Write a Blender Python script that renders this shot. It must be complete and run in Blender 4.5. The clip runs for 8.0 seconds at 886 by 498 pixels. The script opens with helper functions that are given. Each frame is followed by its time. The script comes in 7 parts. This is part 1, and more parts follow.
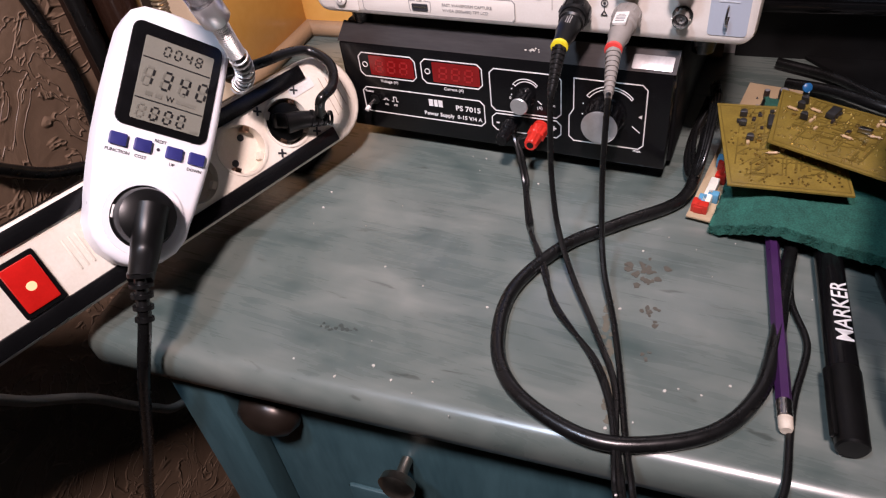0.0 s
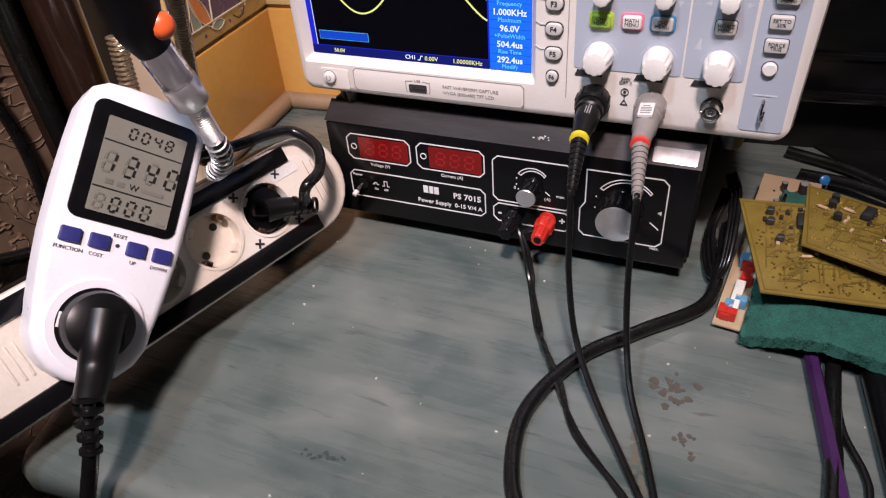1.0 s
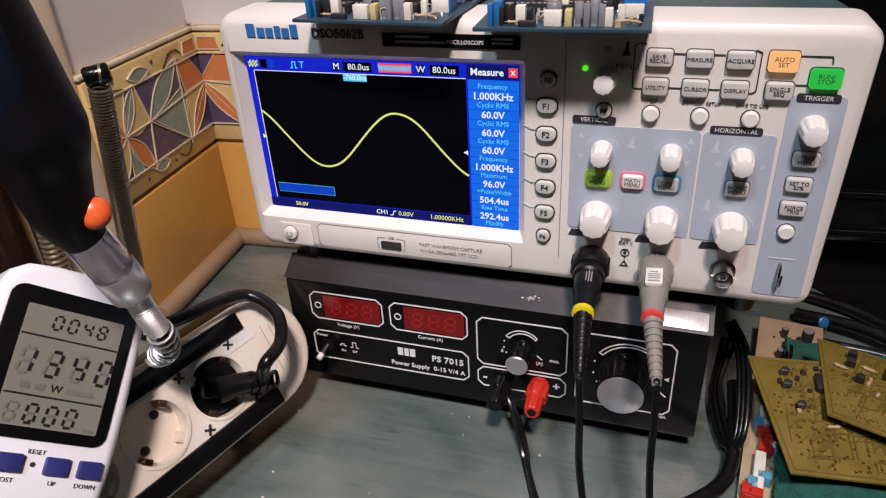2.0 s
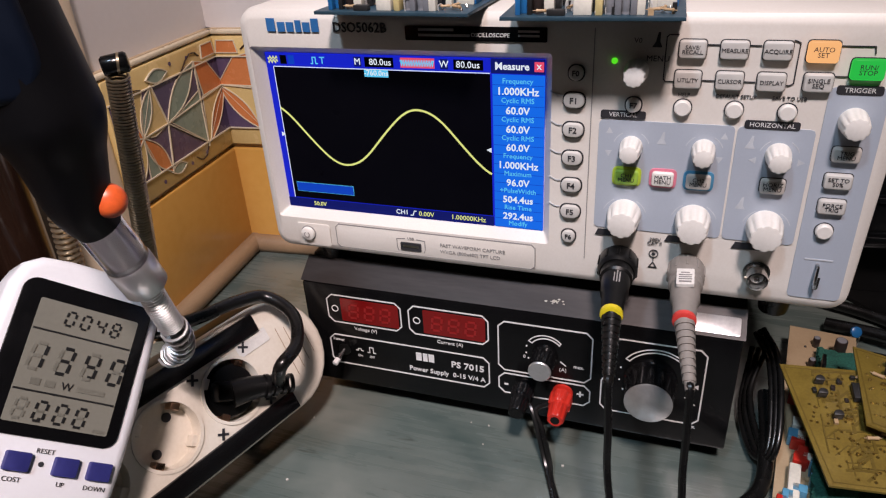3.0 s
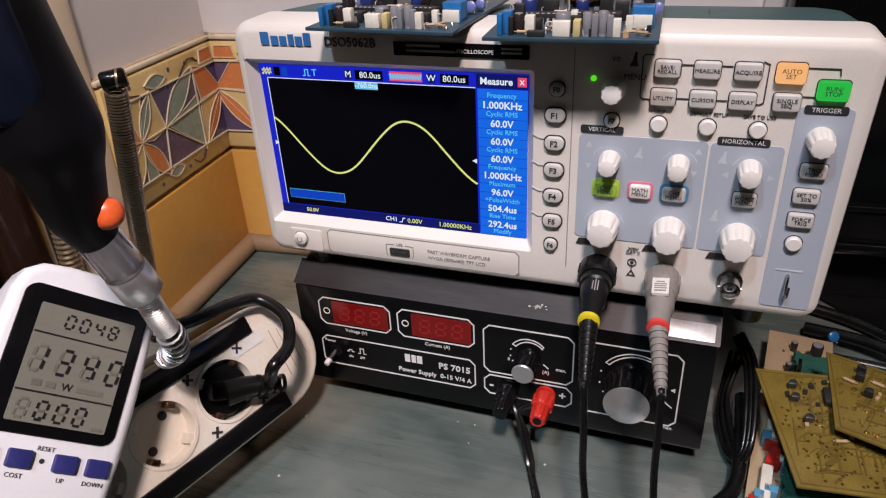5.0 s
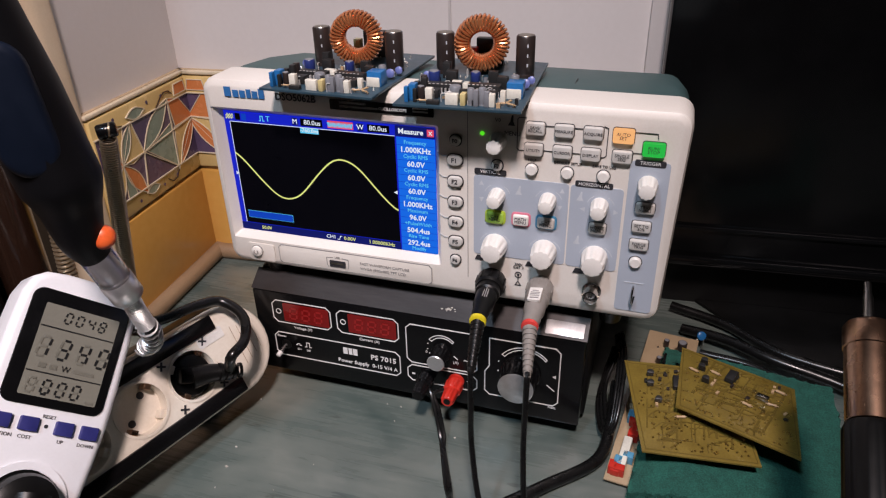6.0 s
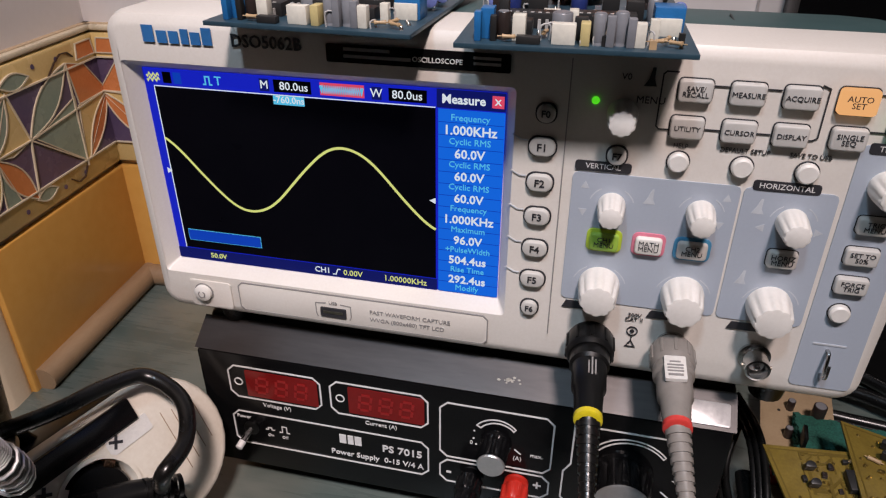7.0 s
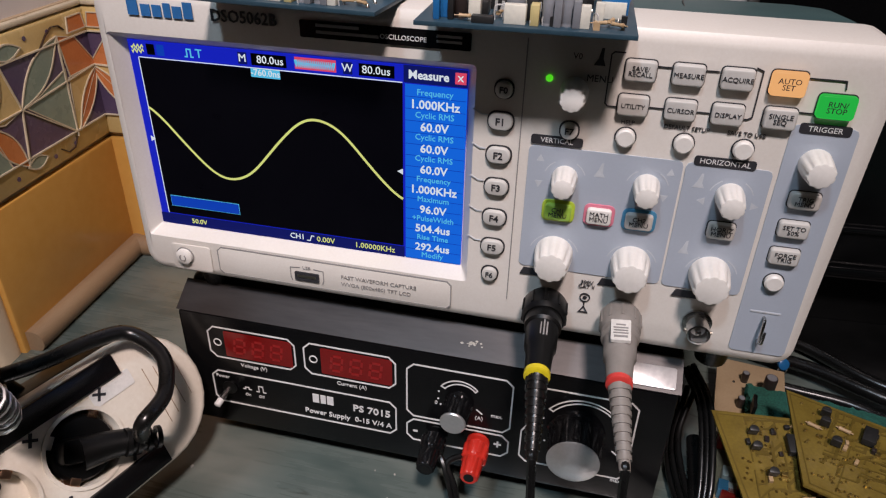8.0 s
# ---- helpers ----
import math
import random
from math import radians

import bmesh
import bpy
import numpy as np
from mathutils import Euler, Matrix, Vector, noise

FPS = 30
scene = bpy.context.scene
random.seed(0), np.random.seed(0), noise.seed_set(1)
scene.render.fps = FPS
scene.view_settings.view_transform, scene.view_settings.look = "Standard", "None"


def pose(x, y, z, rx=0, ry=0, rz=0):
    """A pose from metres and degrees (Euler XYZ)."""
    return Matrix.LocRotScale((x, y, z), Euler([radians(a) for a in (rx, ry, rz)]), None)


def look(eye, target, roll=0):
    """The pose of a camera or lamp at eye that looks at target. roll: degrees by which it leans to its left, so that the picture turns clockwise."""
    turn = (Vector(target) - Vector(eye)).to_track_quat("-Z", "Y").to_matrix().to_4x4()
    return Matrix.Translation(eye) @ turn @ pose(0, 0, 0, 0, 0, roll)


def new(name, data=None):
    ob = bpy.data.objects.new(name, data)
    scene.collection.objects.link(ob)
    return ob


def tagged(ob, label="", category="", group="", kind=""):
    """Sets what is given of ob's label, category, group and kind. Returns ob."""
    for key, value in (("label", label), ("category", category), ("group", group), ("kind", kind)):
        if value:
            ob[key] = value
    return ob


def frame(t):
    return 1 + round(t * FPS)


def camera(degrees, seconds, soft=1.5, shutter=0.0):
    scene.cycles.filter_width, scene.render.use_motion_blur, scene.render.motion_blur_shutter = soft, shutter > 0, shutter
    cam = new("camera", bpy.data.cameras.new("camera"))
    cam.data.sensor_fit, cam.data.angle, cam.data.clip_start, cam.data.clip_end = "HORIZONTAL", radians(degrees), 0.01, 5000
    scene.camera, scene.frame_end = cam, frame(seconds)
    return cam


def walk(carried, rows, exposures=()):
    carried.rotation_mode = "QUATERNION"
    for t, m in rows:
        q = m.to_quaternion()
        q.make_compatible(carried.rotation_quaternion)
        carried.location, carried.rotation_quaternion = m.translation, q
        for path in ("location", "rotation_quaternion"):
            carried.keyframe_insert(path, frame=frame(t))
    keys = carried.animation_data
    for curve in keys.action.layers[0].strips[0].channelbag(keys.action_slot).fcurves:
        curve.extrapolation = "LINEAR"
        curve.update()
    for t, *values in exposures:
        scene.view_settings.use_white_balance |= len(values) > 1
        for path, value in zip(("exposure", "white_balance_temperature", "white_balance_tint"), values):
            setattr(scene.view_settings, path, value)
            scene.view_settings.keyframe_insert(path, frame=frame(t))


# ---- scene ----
cam = camera(64.63, 8.0, soft=1.2)
PATH = [
    (0, (0.2932, -0.4271, 1.0719), (0.1083, -0.1020, 0.7400), -8.37),
    (0.1, (0.2829, -0.4389, 1.0720), (0.1002, -0.1124, 0.7403), -7.48),
    (0.2, (0.2855, -0.4418, 1.0680), (0.0897, -0.1137, 0.7455), -7.82),
    (0.5, (0.2783, -0.4208, 1.0714), (0.0945, -0.0811, 0.7539), -5.37),
    (0.7, (0.2642, -0.3984, 1.0729), (0.0891, -0.0485, 0.7615), -5.52),
    (0.8, (0.2585, -0.3927, 1.0710), (0.0845, -0.0404, 0.7618), -5.40),
    (1, (0.2475, -0.3815, 1.0617), (0.0783, -0.0212, 0.7592), -4.86),
    (1.2, (0.2377, -0.3691, 1.0622), (0.0762, 0.0129, 0.7829), -4.69),
    (1.5, (0.2201, -0.3383, 1.0677), (0.0800, 0.0722, 0.8191), -3.97),
    (1.7, (0.2117, -0.3297, 1.0740), (0.0688, 0.0763, 0.8196), -3.55),
    (2.8, (0.2005, -0.3189, 1.0594), (0.0523, 0.0973, 0.8252), -3.37),
    (3, (0.1986, -0.3211, 1.0585), (0.0455, 0.0903, 0.8193), -3.50),
    (3.5, (0.2012, -0.3225, 1.0585), (0.0465, 0.0846, 0.8129), -3.98),
    (4, (0.2041, -0.3234, 1.0644), (0.0502, 0.0838, 0.8185), -4.21),
    (4.2, (0.2024, -0.3241, 1.0684), (0.0512, 0.0854, 0.8246), -3.73),
    (5.3, (0.2131, -0.3298, 1.0729), (0.0600, 0.0793, 0.8297), -2.96),
    (5.5, (0.2198, -0.3435, 1.0788), (0.0706, 0.0627, 0.8283), -3.19),
    (5.6, (0.2297, -0.3518, 1.0847), (0.0825, 0.0523, 0.8296), -3.06),
    (5.8, (0.2529, -0.3751, 1.1043), (0.1063, 0.0309, 0.8520), -2.78),
    (6, (0.2682, -0.3903, 1.1234), (0.1319, 0.0250, 0.8806), -1.34),
    (6.2, (0.2646, -0.3745, 1.1242), (0.1453, 0.0520, 0.8921), -0.05),
    (6.3, (0.2521, -0.3512, 1.1162), (0.1389, 0.0796, 0.8890), 0.00),
    (6.5, (0.2117, -0.2941, 1.0996), (0.1007, 0.1371, 0.8721), -0.99),
    (6.7, (0.1855, -0.2546, 1.0713), (0.0780, 0.1737, 0.8367), -1.49),
    (6.9, (0.1741, -0.2440, 1.0551), (0.0726, 0.1830, 0.8158), -0.27),
    (7, (0.1689, -0.2445, 1.0542), (0.0689, 0.1787, 0.8074), 0.18),
    (7.2, (0.1722, -0.2543, 1.0447), (0.0664, 0.1682, 0.7992), 1.24),
    (7.5, (0.1779, -0.2556, 1.0471), (0.0807, 0.1631, 0.7916), 1.82),
    (8, (0.1862, -0.2612, 1.0565), (0.0909, 0.1583, 0.8016), 1.55),
]
walk(cam, [(t, look(eye, target, roll)) for t, eye, target, roll in PATH],
     ((0, 0.04, 6500, 20), (0.6, -0.02, 6500, 19), (1.0, -0.18, 6500, 18), (1.5, -0.42, 6500, 14), (2.8, -0.50, 6500, 12), (5.3, -0.55, 6500, 12), (6, -0.55, 6500, 12), (6.5, -0.64, 6500, 11), (7, -0.70, 6500, 10), (8, -0.72, 6500, 10)))


# ---- light ----
world = bpy.data.worlds.new("world")
scene.world = world
world.use_nodes = True
world.node_tree.nodes["Background"].inputs[0].default_value = (0.55, 0.6, 0.75, 1)
world.node_tree.nodes["Background"].inputs[1].default_value = 0.003


def area_lamp(name, eye, target, size, watts, colour, spread=180):
    data = bpy.data.lights.new(name, "AREA")
    data.shape, data.size, data.energy, data.color, data.spread = "DISK", size, watts, colour, radians(spread)
    ob = new(name, data)
    ob.matrix_world = look(eye, target)
    return tagged(ob, "round ceiling lamp giving off room light", "lamp", kind="structure")


area_lamp("ceiling_lamp", (0.40, -0.90, 2.32), (0.06, -0.07, 0.86), 0.20, 4.1, (1.0, 0.825, 0.80), 50)
area_lamp("second_ceiling_lamp", (-0.10, -0.95, 2.32), (0.08, -0.10, 0.84), 0.16, 1.3, (0.62, 0.81, 1.0), 50)


# ---- materials ----
def material(name, colour, rough=0.5, metal=0.0, second=None, scale=60, fine=600, mix=0.35, bump=0.1, stretch=(1, 1, 1), coat=0.0,
             emit=None, strength=0.0, random_tint=0.0, relief=0.0006, shine=0.5):
    """A node material: colour broken up by a coarse and a fine noise, uneven gloss and a fine relief."""
    m = bpy.data.materials.new(name)
    m.use_nodes = True
    nt = m.node_tree
    n, link = nt.nodes, nt.links.new
    b = n["Principled BSDF"]
    b.inputs["Metallic"].default_value, b.inputs["Coat Weight"].default_value = metal, coat
    b.inputs["Specular IOR Level"].default_value = shine
    tc, mp = n.new("ShaderNodeTexCoord"), n.new("ShaderNodeMapping")
    mp.inputs["Scale"].default_value = stretch
    link(tc.outputs["Object"], mp.inputs["Vector"])
    big, small = n.new("ShaderNodeTexNoise"), n.new("ShaderNodeTexNoise")
    for t, s, d in ((big, scale, 5), (small, fine, 3)):
        t.inputs["Scale"].default_value, t.inputs["Detail"].default_value = s, d
        link(mp.outputs[0], t.inputs["Vector"])
    ramp = n.new("ShaderNodeValToRGB")
    second = second or tuple(c * 0.72 for c in colour)
    ramp.color_ramp.elements[0].position, ramp.color_ramp.elements[1].position = 0.3, 0.7
    ramp.color_ramp.elements[0].color, ramp.color_ramp.elements[1].color = (*second, 1), (*colour, 1)
    add = n.new("ShaderNodeMath")
    add.operation = "MULTIPLY_ADD"
    add.inputs[1].default_value = mix
    link(small.outputs[0], add.inputs[0])
    sub = n.new("ShaderNodeMath")
    sub.operation = "MULTIPLY"
    sub.inputs[1].default_value = 1 - mix
    link(big.outputs[0], sub.inputs[0])
    link(sub.outputs[0], add.inputs[2])
    link(add.outputs[0], ramp.inputs[0])
    out = ramp.outputs[0]
    if random_tint:
        info, hsv, rng = n.new("ShaderNodeObjectInfo"), n.new("ShaderNodeHueSaturation"), n.new("ShaderNodeMapRange")
        rng.inputs["To Min"].default_value, rng.inputs["To Max"].default_value = 1 - random_tint, 1 + random_tint
        link(info.outputs["Random"], rng.inputs["Value"])
        link(rng.outputs[0], hsv.inputs["Value"])
        link(out, hsv.inputs["Color"])
        out = hsv.outputs[0]
    link(out, b.inputs["Base Color"])
    r = n.new("ShaderNodeMapRange")
    r.inputs["To Min"].default_value, r.inputs["To Max"].default_value = max(rough - 0.1, 0.02), min(rough + 0.12, 1)
    link(big.outputs[0], r.inputs["Value"])
    link(r.outputs[0], b.inputs["Roughness"])
    if bump:
        bp = n.new("ShaderNodeBump")
        bp.inputs["Strength"].default_value, bp.inputs["Distance"].default_value = bump, relief
        link(add.outputs[0], bp.inputs["Height"])
        link(bp.outputs[0], b.inputs["Normal"])
    if emit:
        b.inputs["Emission Color"].default_value = (*emit, 1)
        b.inputs["Emission Strength"].default_value = strength
    return m


def glow(name, colour, strength=1.0):
    return material(name, (0.002, 0.002, 0.003), 0.3, emit=colour, strength=strength * 1.25, bump=0, shine=0.05)


def noise_node(nt, stretch, scale, detail=4, distortion=0.0):
    """A noise over the object's own metres, drawn out along its axes."""
    n, link = nt.nodes, nt.links.new
    tc, mp, t = n.new("ShaderNodeTexCoord"), n.new("ShaderNodeMapping"), n.new("ShaderNodeTexNoise")
    mp.inputs["Scale"].default_value = stretch
    t.inputs["Scale"].default_value, t.inputs["Detail"].default_value, t.inputs["Distortion"].default_value = scale, detail, distortion
    link(tc.outputs["Object"], mp.inputs["Vector"])
    link(mp.outputs[0], t.inputs["Vector"])
    return t.outputs[0]


def sum_node(nt, terms):
    """A weighted sum of values."""
    total = None
    for value, weight in terms:
        a = nt.nodes.new("ShaderNodeMath")
        a.operation = "MULTIPLY_ADD"
        a.inputs[1].default_value = weight
        nt.links.new(value, a.inputs[0])
        if total is None:
            a.inputs[2].default_value = 0
        else:
            nt.links.new(total, a.inputs[2])
        total = a.outputs[0]
    return total


def ramp_node(nt, value, stops):
    r = nt.nodes.new("ShaderNodeValToRGB")
    while len(r.color_ramp.elements) < len(stops):
        r.color_ramp.elements.new(0.5)
    for e, (pos, colour) in zip(r.color_ramp.elements, stops):
        e.position, e.color = pos, (*colour, 1)
    nt.links.new(value, r.inputs[0])
    return r.outputs[0]


def bump_node(nt, value, strength, distance, b):
    bp = nt.nodes.new("ShaderNodeBump")
    bp.inputs["Strength"].default_value, bp.inputs["Distance"].default_value = strength, distance
    nt.links.new(value, bp.inputs["Height"])
    nt.links.new(bp.outputs[0], b.inputs["Normal"])


def veneer():
    """Worn grey-green wood print: long grain streaks, cloudy fading and thin dark scratches under a satin coat."""
    m = bpy.data.materials.new("green_grey_veneer")
    m.use_nodes = True
    nt = m.node_tree
    b = nt.nodes["Principled BSDF"]
    cloud = noise_node(nt, (1.0, 1.7, 1), 15, 7, 0.6)
    streak = noise_node(nt, (6.0, 26, 1), 1.6, 5, 0.5)
    fine = noise_node(nt, (9, 150, 1), 2.0, 3)
    tone = ramp_node(nt, sum_node(nt, ((cloud, 0.62), (streak, 0.24), (fine, 0.14))), ((0.33, (0.046, 0.070, 0.064)), (0.46, (0.090, 0.114, 0.103)), (0.57, (0.124, 0.146, 0.131)), (0.70, (0.168, 0.186, 0.166))))
    scratch = ramp_node(nt, noise_node(nt, (14, 90, 1), 2.4, 3, 0.8), ((0.27, (0.5, 0.5, 0.48)), (0.34, (1, 1, 1))))
    mix = nt.nodes.new("ShaderNodeMix")
    mix.data_type, mix.blend_type = "RGBA", "MULTIPLY"
    mix.inputs[0].default_value = 0.8
    nt.links.new(tone, mix.inputs[6])
    nt.links.new(scratch, mix.inputs[7])
    nt.links.new(mix.outputs[2], b.inputs["Base Color"])
    nt.links.new(sum_node(nt, ((cloud, 0.28), (fine, 0.20), (streak, 0.10))), b.inputs["Roughness"])
    b.inputs["Coat Weight"].default_value, b.inputs["Coat Roughness"].default_value = 1.0, 0.30
    bump_node(nt, sum_node(nt, ((fine, 0.6), (streak, 0.4))), 0.12, 0.0006, b)
    return m


def plaster():
    """Brown trowelled plaster: flat plates with thin raised ridges where the strokes end."""
    m = bpy.data.materials.new("brown_relief_plaster")
    m.use_nodes = True
    nt = m.node_tree
    b = nt.nodes["Principled BSDF"]
    plate = noise_node(nt, (1, 1, 1), 15, 3, 1.6)
    grain = noise_node(nt, (1, 1, 1), 140, 4)
    ridge = ramp_node(nt, plate, ((0.445, (0, 0, 0)), (0.470, (1, 1, 1)), (0.485, (0.25, 0.25, 0.25)), (0.56, (0.3, 0.3, 0.3)), (0.575, (0.9, 0.9, 0.9)), (0.60, (0.15, 0.15, 0.15))))
    height = sum_node(nt, ((plate, 0.5), (ridge, 0.4), (grain, 0.1)))
    # highlights on ridges and shade in hollows are put into the colour by height
    nt.links.new(ramp_node(nt, height, ((0.25, (0.20, 0.134, 0.088)), (0.5, (0.235, 0.160, 0.106)), (0.75, (0.29, 0.205, 0.142)))), b.inputs["Base Color"])
    b.inputs["Roughness"].default_value = 0.5
    bump_node(nt, height, 0.8, 0.004, b)
    return m


def clear_plastic():
    m = material("clear_plastic_sleeve", (0.72, 0.72, 0.76), 0.12, second=(0.62, 0.62, 0.66), scale=60, bump=0)
    m.node_tree.nodes["Principled BSDF"].inputs["Transmission Weight"].default_value = 0.8
    return m


M = dict(
    desk=veneer(),
    plaster=plaster(),
    clear=clear_plastic(),
    desk_front=material("teal_painted_wood", (0.040, 0.085, 0.095), 0.45, second=(0.022, 0.05, 0.058), scale=12, fine=90, stretch=(4, 4, 0.6), bump=0.1),
    shell=material("cream_plastic", (0.74, 0.71, 0.66), 0.42, second=(0.66, 0.62, 0.56), scale=18, fine=900, bump=0.05),
    teal=material("teal_plastic", (0.055, 0.105, 0.105), 0.5, second=(0.04, 0.08, 0.082), scale=30, fine=800, bump=0.06),
    grey_panel=material("blue_grey_print", (0.40, 0.45, 0.52), 0.45, second=(0.37, 0.415, 0.48), scale=14, fine=900, bump=0.03),
    white_knob=material("white_knob_plastic", (0.80, 0.78, 0.74), 0.4, second=(0.70, 0.68, 0.63), scale=80, bump=0.04),
    key=material("grey_key_rubber", (0.56, 0.55, 0.52), 0.5, second=(0.50, 0.49, 0.46), scale=120, bump=0.05),
    ink=material("dark_ink", (0.03, 0.03, 0.035), 0.5, bump=0),
    ink_soft=material("grey_ink", (0.30, 0.29, 0.28), 0.5, bump=0),
    white_ink=material("white_ink", (0.80, 0.80, 0.79), 0.5, bump=0),
    pale_ink=material("pale_ink", (0.58, 0.62, 0.66), 0.5, bump=0),
    blue_ink=material("blue_ink", (0.03, 0.16, 0.42), 0.45, bump=0),
    bezel=material("grey_screen_bezel", (0.42, 0.40, 0.37), 0.5, bump=0.04),
    black_gloss=material("black_gloss_plastic", (0.005, 0.005, 0.0055), 0.2, scale=40, bump=0.03, shine=0.3),
    black=material("black_plastic", (0.005, 0.005, 0.005), 0.36, second=(0.003, 0.003, 0.003), scale=50, bump=0.08, shine=0.28),
    rubber=material("black_cable_rubber", (0.006, 0.006, 0.006), 0.27, second=(0.004, 0.004, 0.004), scale=90, bump=0.1, shine=0.55),
    case=material("black_powder_coat", (0.006, 0.006, 0.0065), 0.45, second=(0.004, 0.004, 0.0045), scale=30, fine=1500, bump=0.25, shine=0.2),
    grey_bezel=material("grey_anodised_strip", (0.050, 0.045, 0.044), 0.34, 0.5, second=(0.026, 0.023, 0.023), scale=22, fine=300, stretch=(0.3, 1, 3), bump=0.08),
    steel=material("polished_steel", (0.62, 0.61, 0.60), 0.22, 1.0, scale=60, bump=0.05),
    dull_steel=material("dull_steel", (0.42, 0.38, 0.32), 0.33, 1.0, scale=60, bump=0.06),
    alu=material("brushed_aluminium_cap", (0.60, 0.60, 0.60), 0.34, 0.75, second=(0.48, 0.48, 0.48), scale=90, fine=700, stretch=(1, 8, 1), bump=0.1),
    red_plastic=material("red_plastic", (0.55, 0.030, 0.018), 0.35, second=(0.42, 0.02, 0.012), scale=70, bump=0.05),
    red_filter=material("red_display_filter", (0.15, 0.006, 0.006), 0.12, second=(0.11, 0.004, 0.004), scale=60, bump=0, emit=(0.5, 0.01, 0.01), strength=0.10),
    red_segment=material("dim_red_segment", (0.24, 0.012, 0.012), 0.3, bump=0, emit=(0.5, 0.01, 0.01), strength=0.15),
    strip_white=material("yellowed_white_plastic", (0.76, 0.71, 0.62), 0.42, second=(0.64, 0.58, 0.48), scale=35, fine=500, bump=0.08),
    meter_white=material("white_abs_plastic", (0.80, 0.80, 0.82), 0.3, second=(0.74, 0.74, 0.76), scale=30, bump=0.03),
    meter_lcd=material("grey_green_lcd", (0.20, 0.195, 0.16), 0.2, second=(0.175, 0.17, 0.14), scale=30, bump=0),
    segment=material("lcd_segment", (0.018, 0.018, 0.018), 0.3, bump=0),
    ghost=material("lcd_ghost_segment", (0.168, 0.163, 0.133), 0.3, bump=0),
    button_blue=material("dark_blue_rubber", (0.028, 0.03, 0.18), 0.5, scale=120, bump=0.08),
    yellow_tile=material("ochre_glazed_tile", (0.60, 0.33, 0.085), 0.22, second=(0.52, 0.265, 0.055), scale=14, fine=120, bump=0.05, random_tint=0.05),
    tile_cream=material("cream_glaze", (0.72, 0.54, 0.24), 0.25, second=(0.64, 0.46, 0.18), scale=40, bump=0.05),
    tile_navy=material("navy_glaze", (0.125, 0.085, 0.15), 0.25, second=(0.085, 0.06, 0.12), scale=50, bump=0.05),
    tile_orange=material("orange_glaze", (0.68, 0.25, 0.09), 0.25, second=(0.58, 0.19, 0.06), scale=50, bump=0.05),
    tile_green=material("sage_green_glaze", (0.30, 0.36, 0.27), 0.25, second=(0.22, 0.28, 0.23), scale=50, bump=0.05),
    scroll_brown=material("dark_brown_glaze", (0.06, 0.032, 0.02), 0.3, scale=50, bump=0.04),
    tile_line=material("raised_cream_line", (0.76, 0.66, 0.48), 0.3, scale=50, bump=0.04),
    grout=material("beige_grout", (0.56, 0.43, 0.28), 0.8, scale=90, bump=0.3),
    mould=material("beige_painted_moulding", (0.30, 0.20, 0.115), 0.45, second=(0.22, 0.14, 0.08), scale=40, stretch=(1, 0.3, 1), bump=0.1),
    wall_white=material("off_white_panel", (0.70, 0.67, 0.66), 0.45, second=(0.655, 0.625, 0.61), scale=7, fine=220, bump=0.05),
    wall_cream=material("cream_corner_bead", (0.70, 0.58, 0.42), 0.45, second=(0.62, 0.50, 0.35), scale=25, bump=0.1),
    floor=material("brown_floor", (0.06, 0.042, 0.03), 0.5, scale=6, bump=0.1),
    ceiling=material("white_ceiling", (0.45, 0.44, 0.43), 0.8, scale=10, bump=0.1),
    room=material("beige_room_wall", (0.055, 0.046, 0.038), 0.7, scale=5, bump=0.1),
    navy_grip=material("dark_blue_grip", (0.004, 0.008, 0.019), 0.5, second=(0.003, 0.006, 0.014), scale=60, fine=1500, bump=0.2, shine=0.22),
    dark_grip=material("black_grip", (0.004, 0.004, 0.005), 0.5, scale=60, fine=1500, bump=0.15, shine=0.18),
    orange=material("orange_button_plastic", (0.92, 0.15, 0.035), 0.35, scale=90, bump=0.03),
    chrome=material("chromed_barrel", (0.86, 0.85, 0.85), 0.36, 0.85, second=(0.58, 0.57, 0.57), scale=30, fine=300, stretch=(1, 1, 0.1), bump=0.05),
    pcb_blue=material("blue_solder_mask", (0.030, 0.066, 0.092), 0.35, second=(0.020, 0.045, 0.066), scale=120, fine=900, bump=0.15),
    pcb_yellow=material("yellow_copper_board", (0.235, 0.168, 0.032), 0.30, second=(0.12, 0.080, 0.016), scale=60, fine=700, bump=0.15),
    pcb_trace=material("olive_board_trace", (0.135, 0.092, 0.016), 0.4, scale=90, bump=0.1),
    pcb_tan=material("tan_paper_board", (0.42, 0.32, 0.20), 0.5, second=(0.34, 0.25, 0.15), scale=60, bump=0.1),
    copper=material("enamelled_copper", (0.86, 0.34, 0.14), 0.24, 0.75, second=(0.62, 0.21, 0.075), scale=90, bump=0.03),
    core=material("yellow_iron_core", (0.25, 0.12, 0.05), 0.5, bump=0.05),
    brown_cap=material("brown_black_sleeve", (0.030, 0.022, 0.020), 0.3, bump=0.03),
    cap_blue=material("blue_sleeve", (0.02, 0.035, 0.16), 0.3, bump=0.03),
    grey_cap=material("grey_sleeve", (0.22, 0.23, 0.25), 0.35, bump=0.03),
    box_white=material("white_film_capacitor", (0.78, 0.76, 0.66), 0.4, scale=90, bump=0.04),
    box_blue=material("blue_trimmer_plastic", (0.02, 0.16, 0.42), 0.35, scale=90, bump=0.04),
    box_yellow=material("yellow_trimmer_plastic", (0.62, 0.52, 0.24), 0.4, bump=0.04),
    chip=material("black_chip_epoxy", (0.018, 0.018, 0.018), 0.45, bump=0.06),
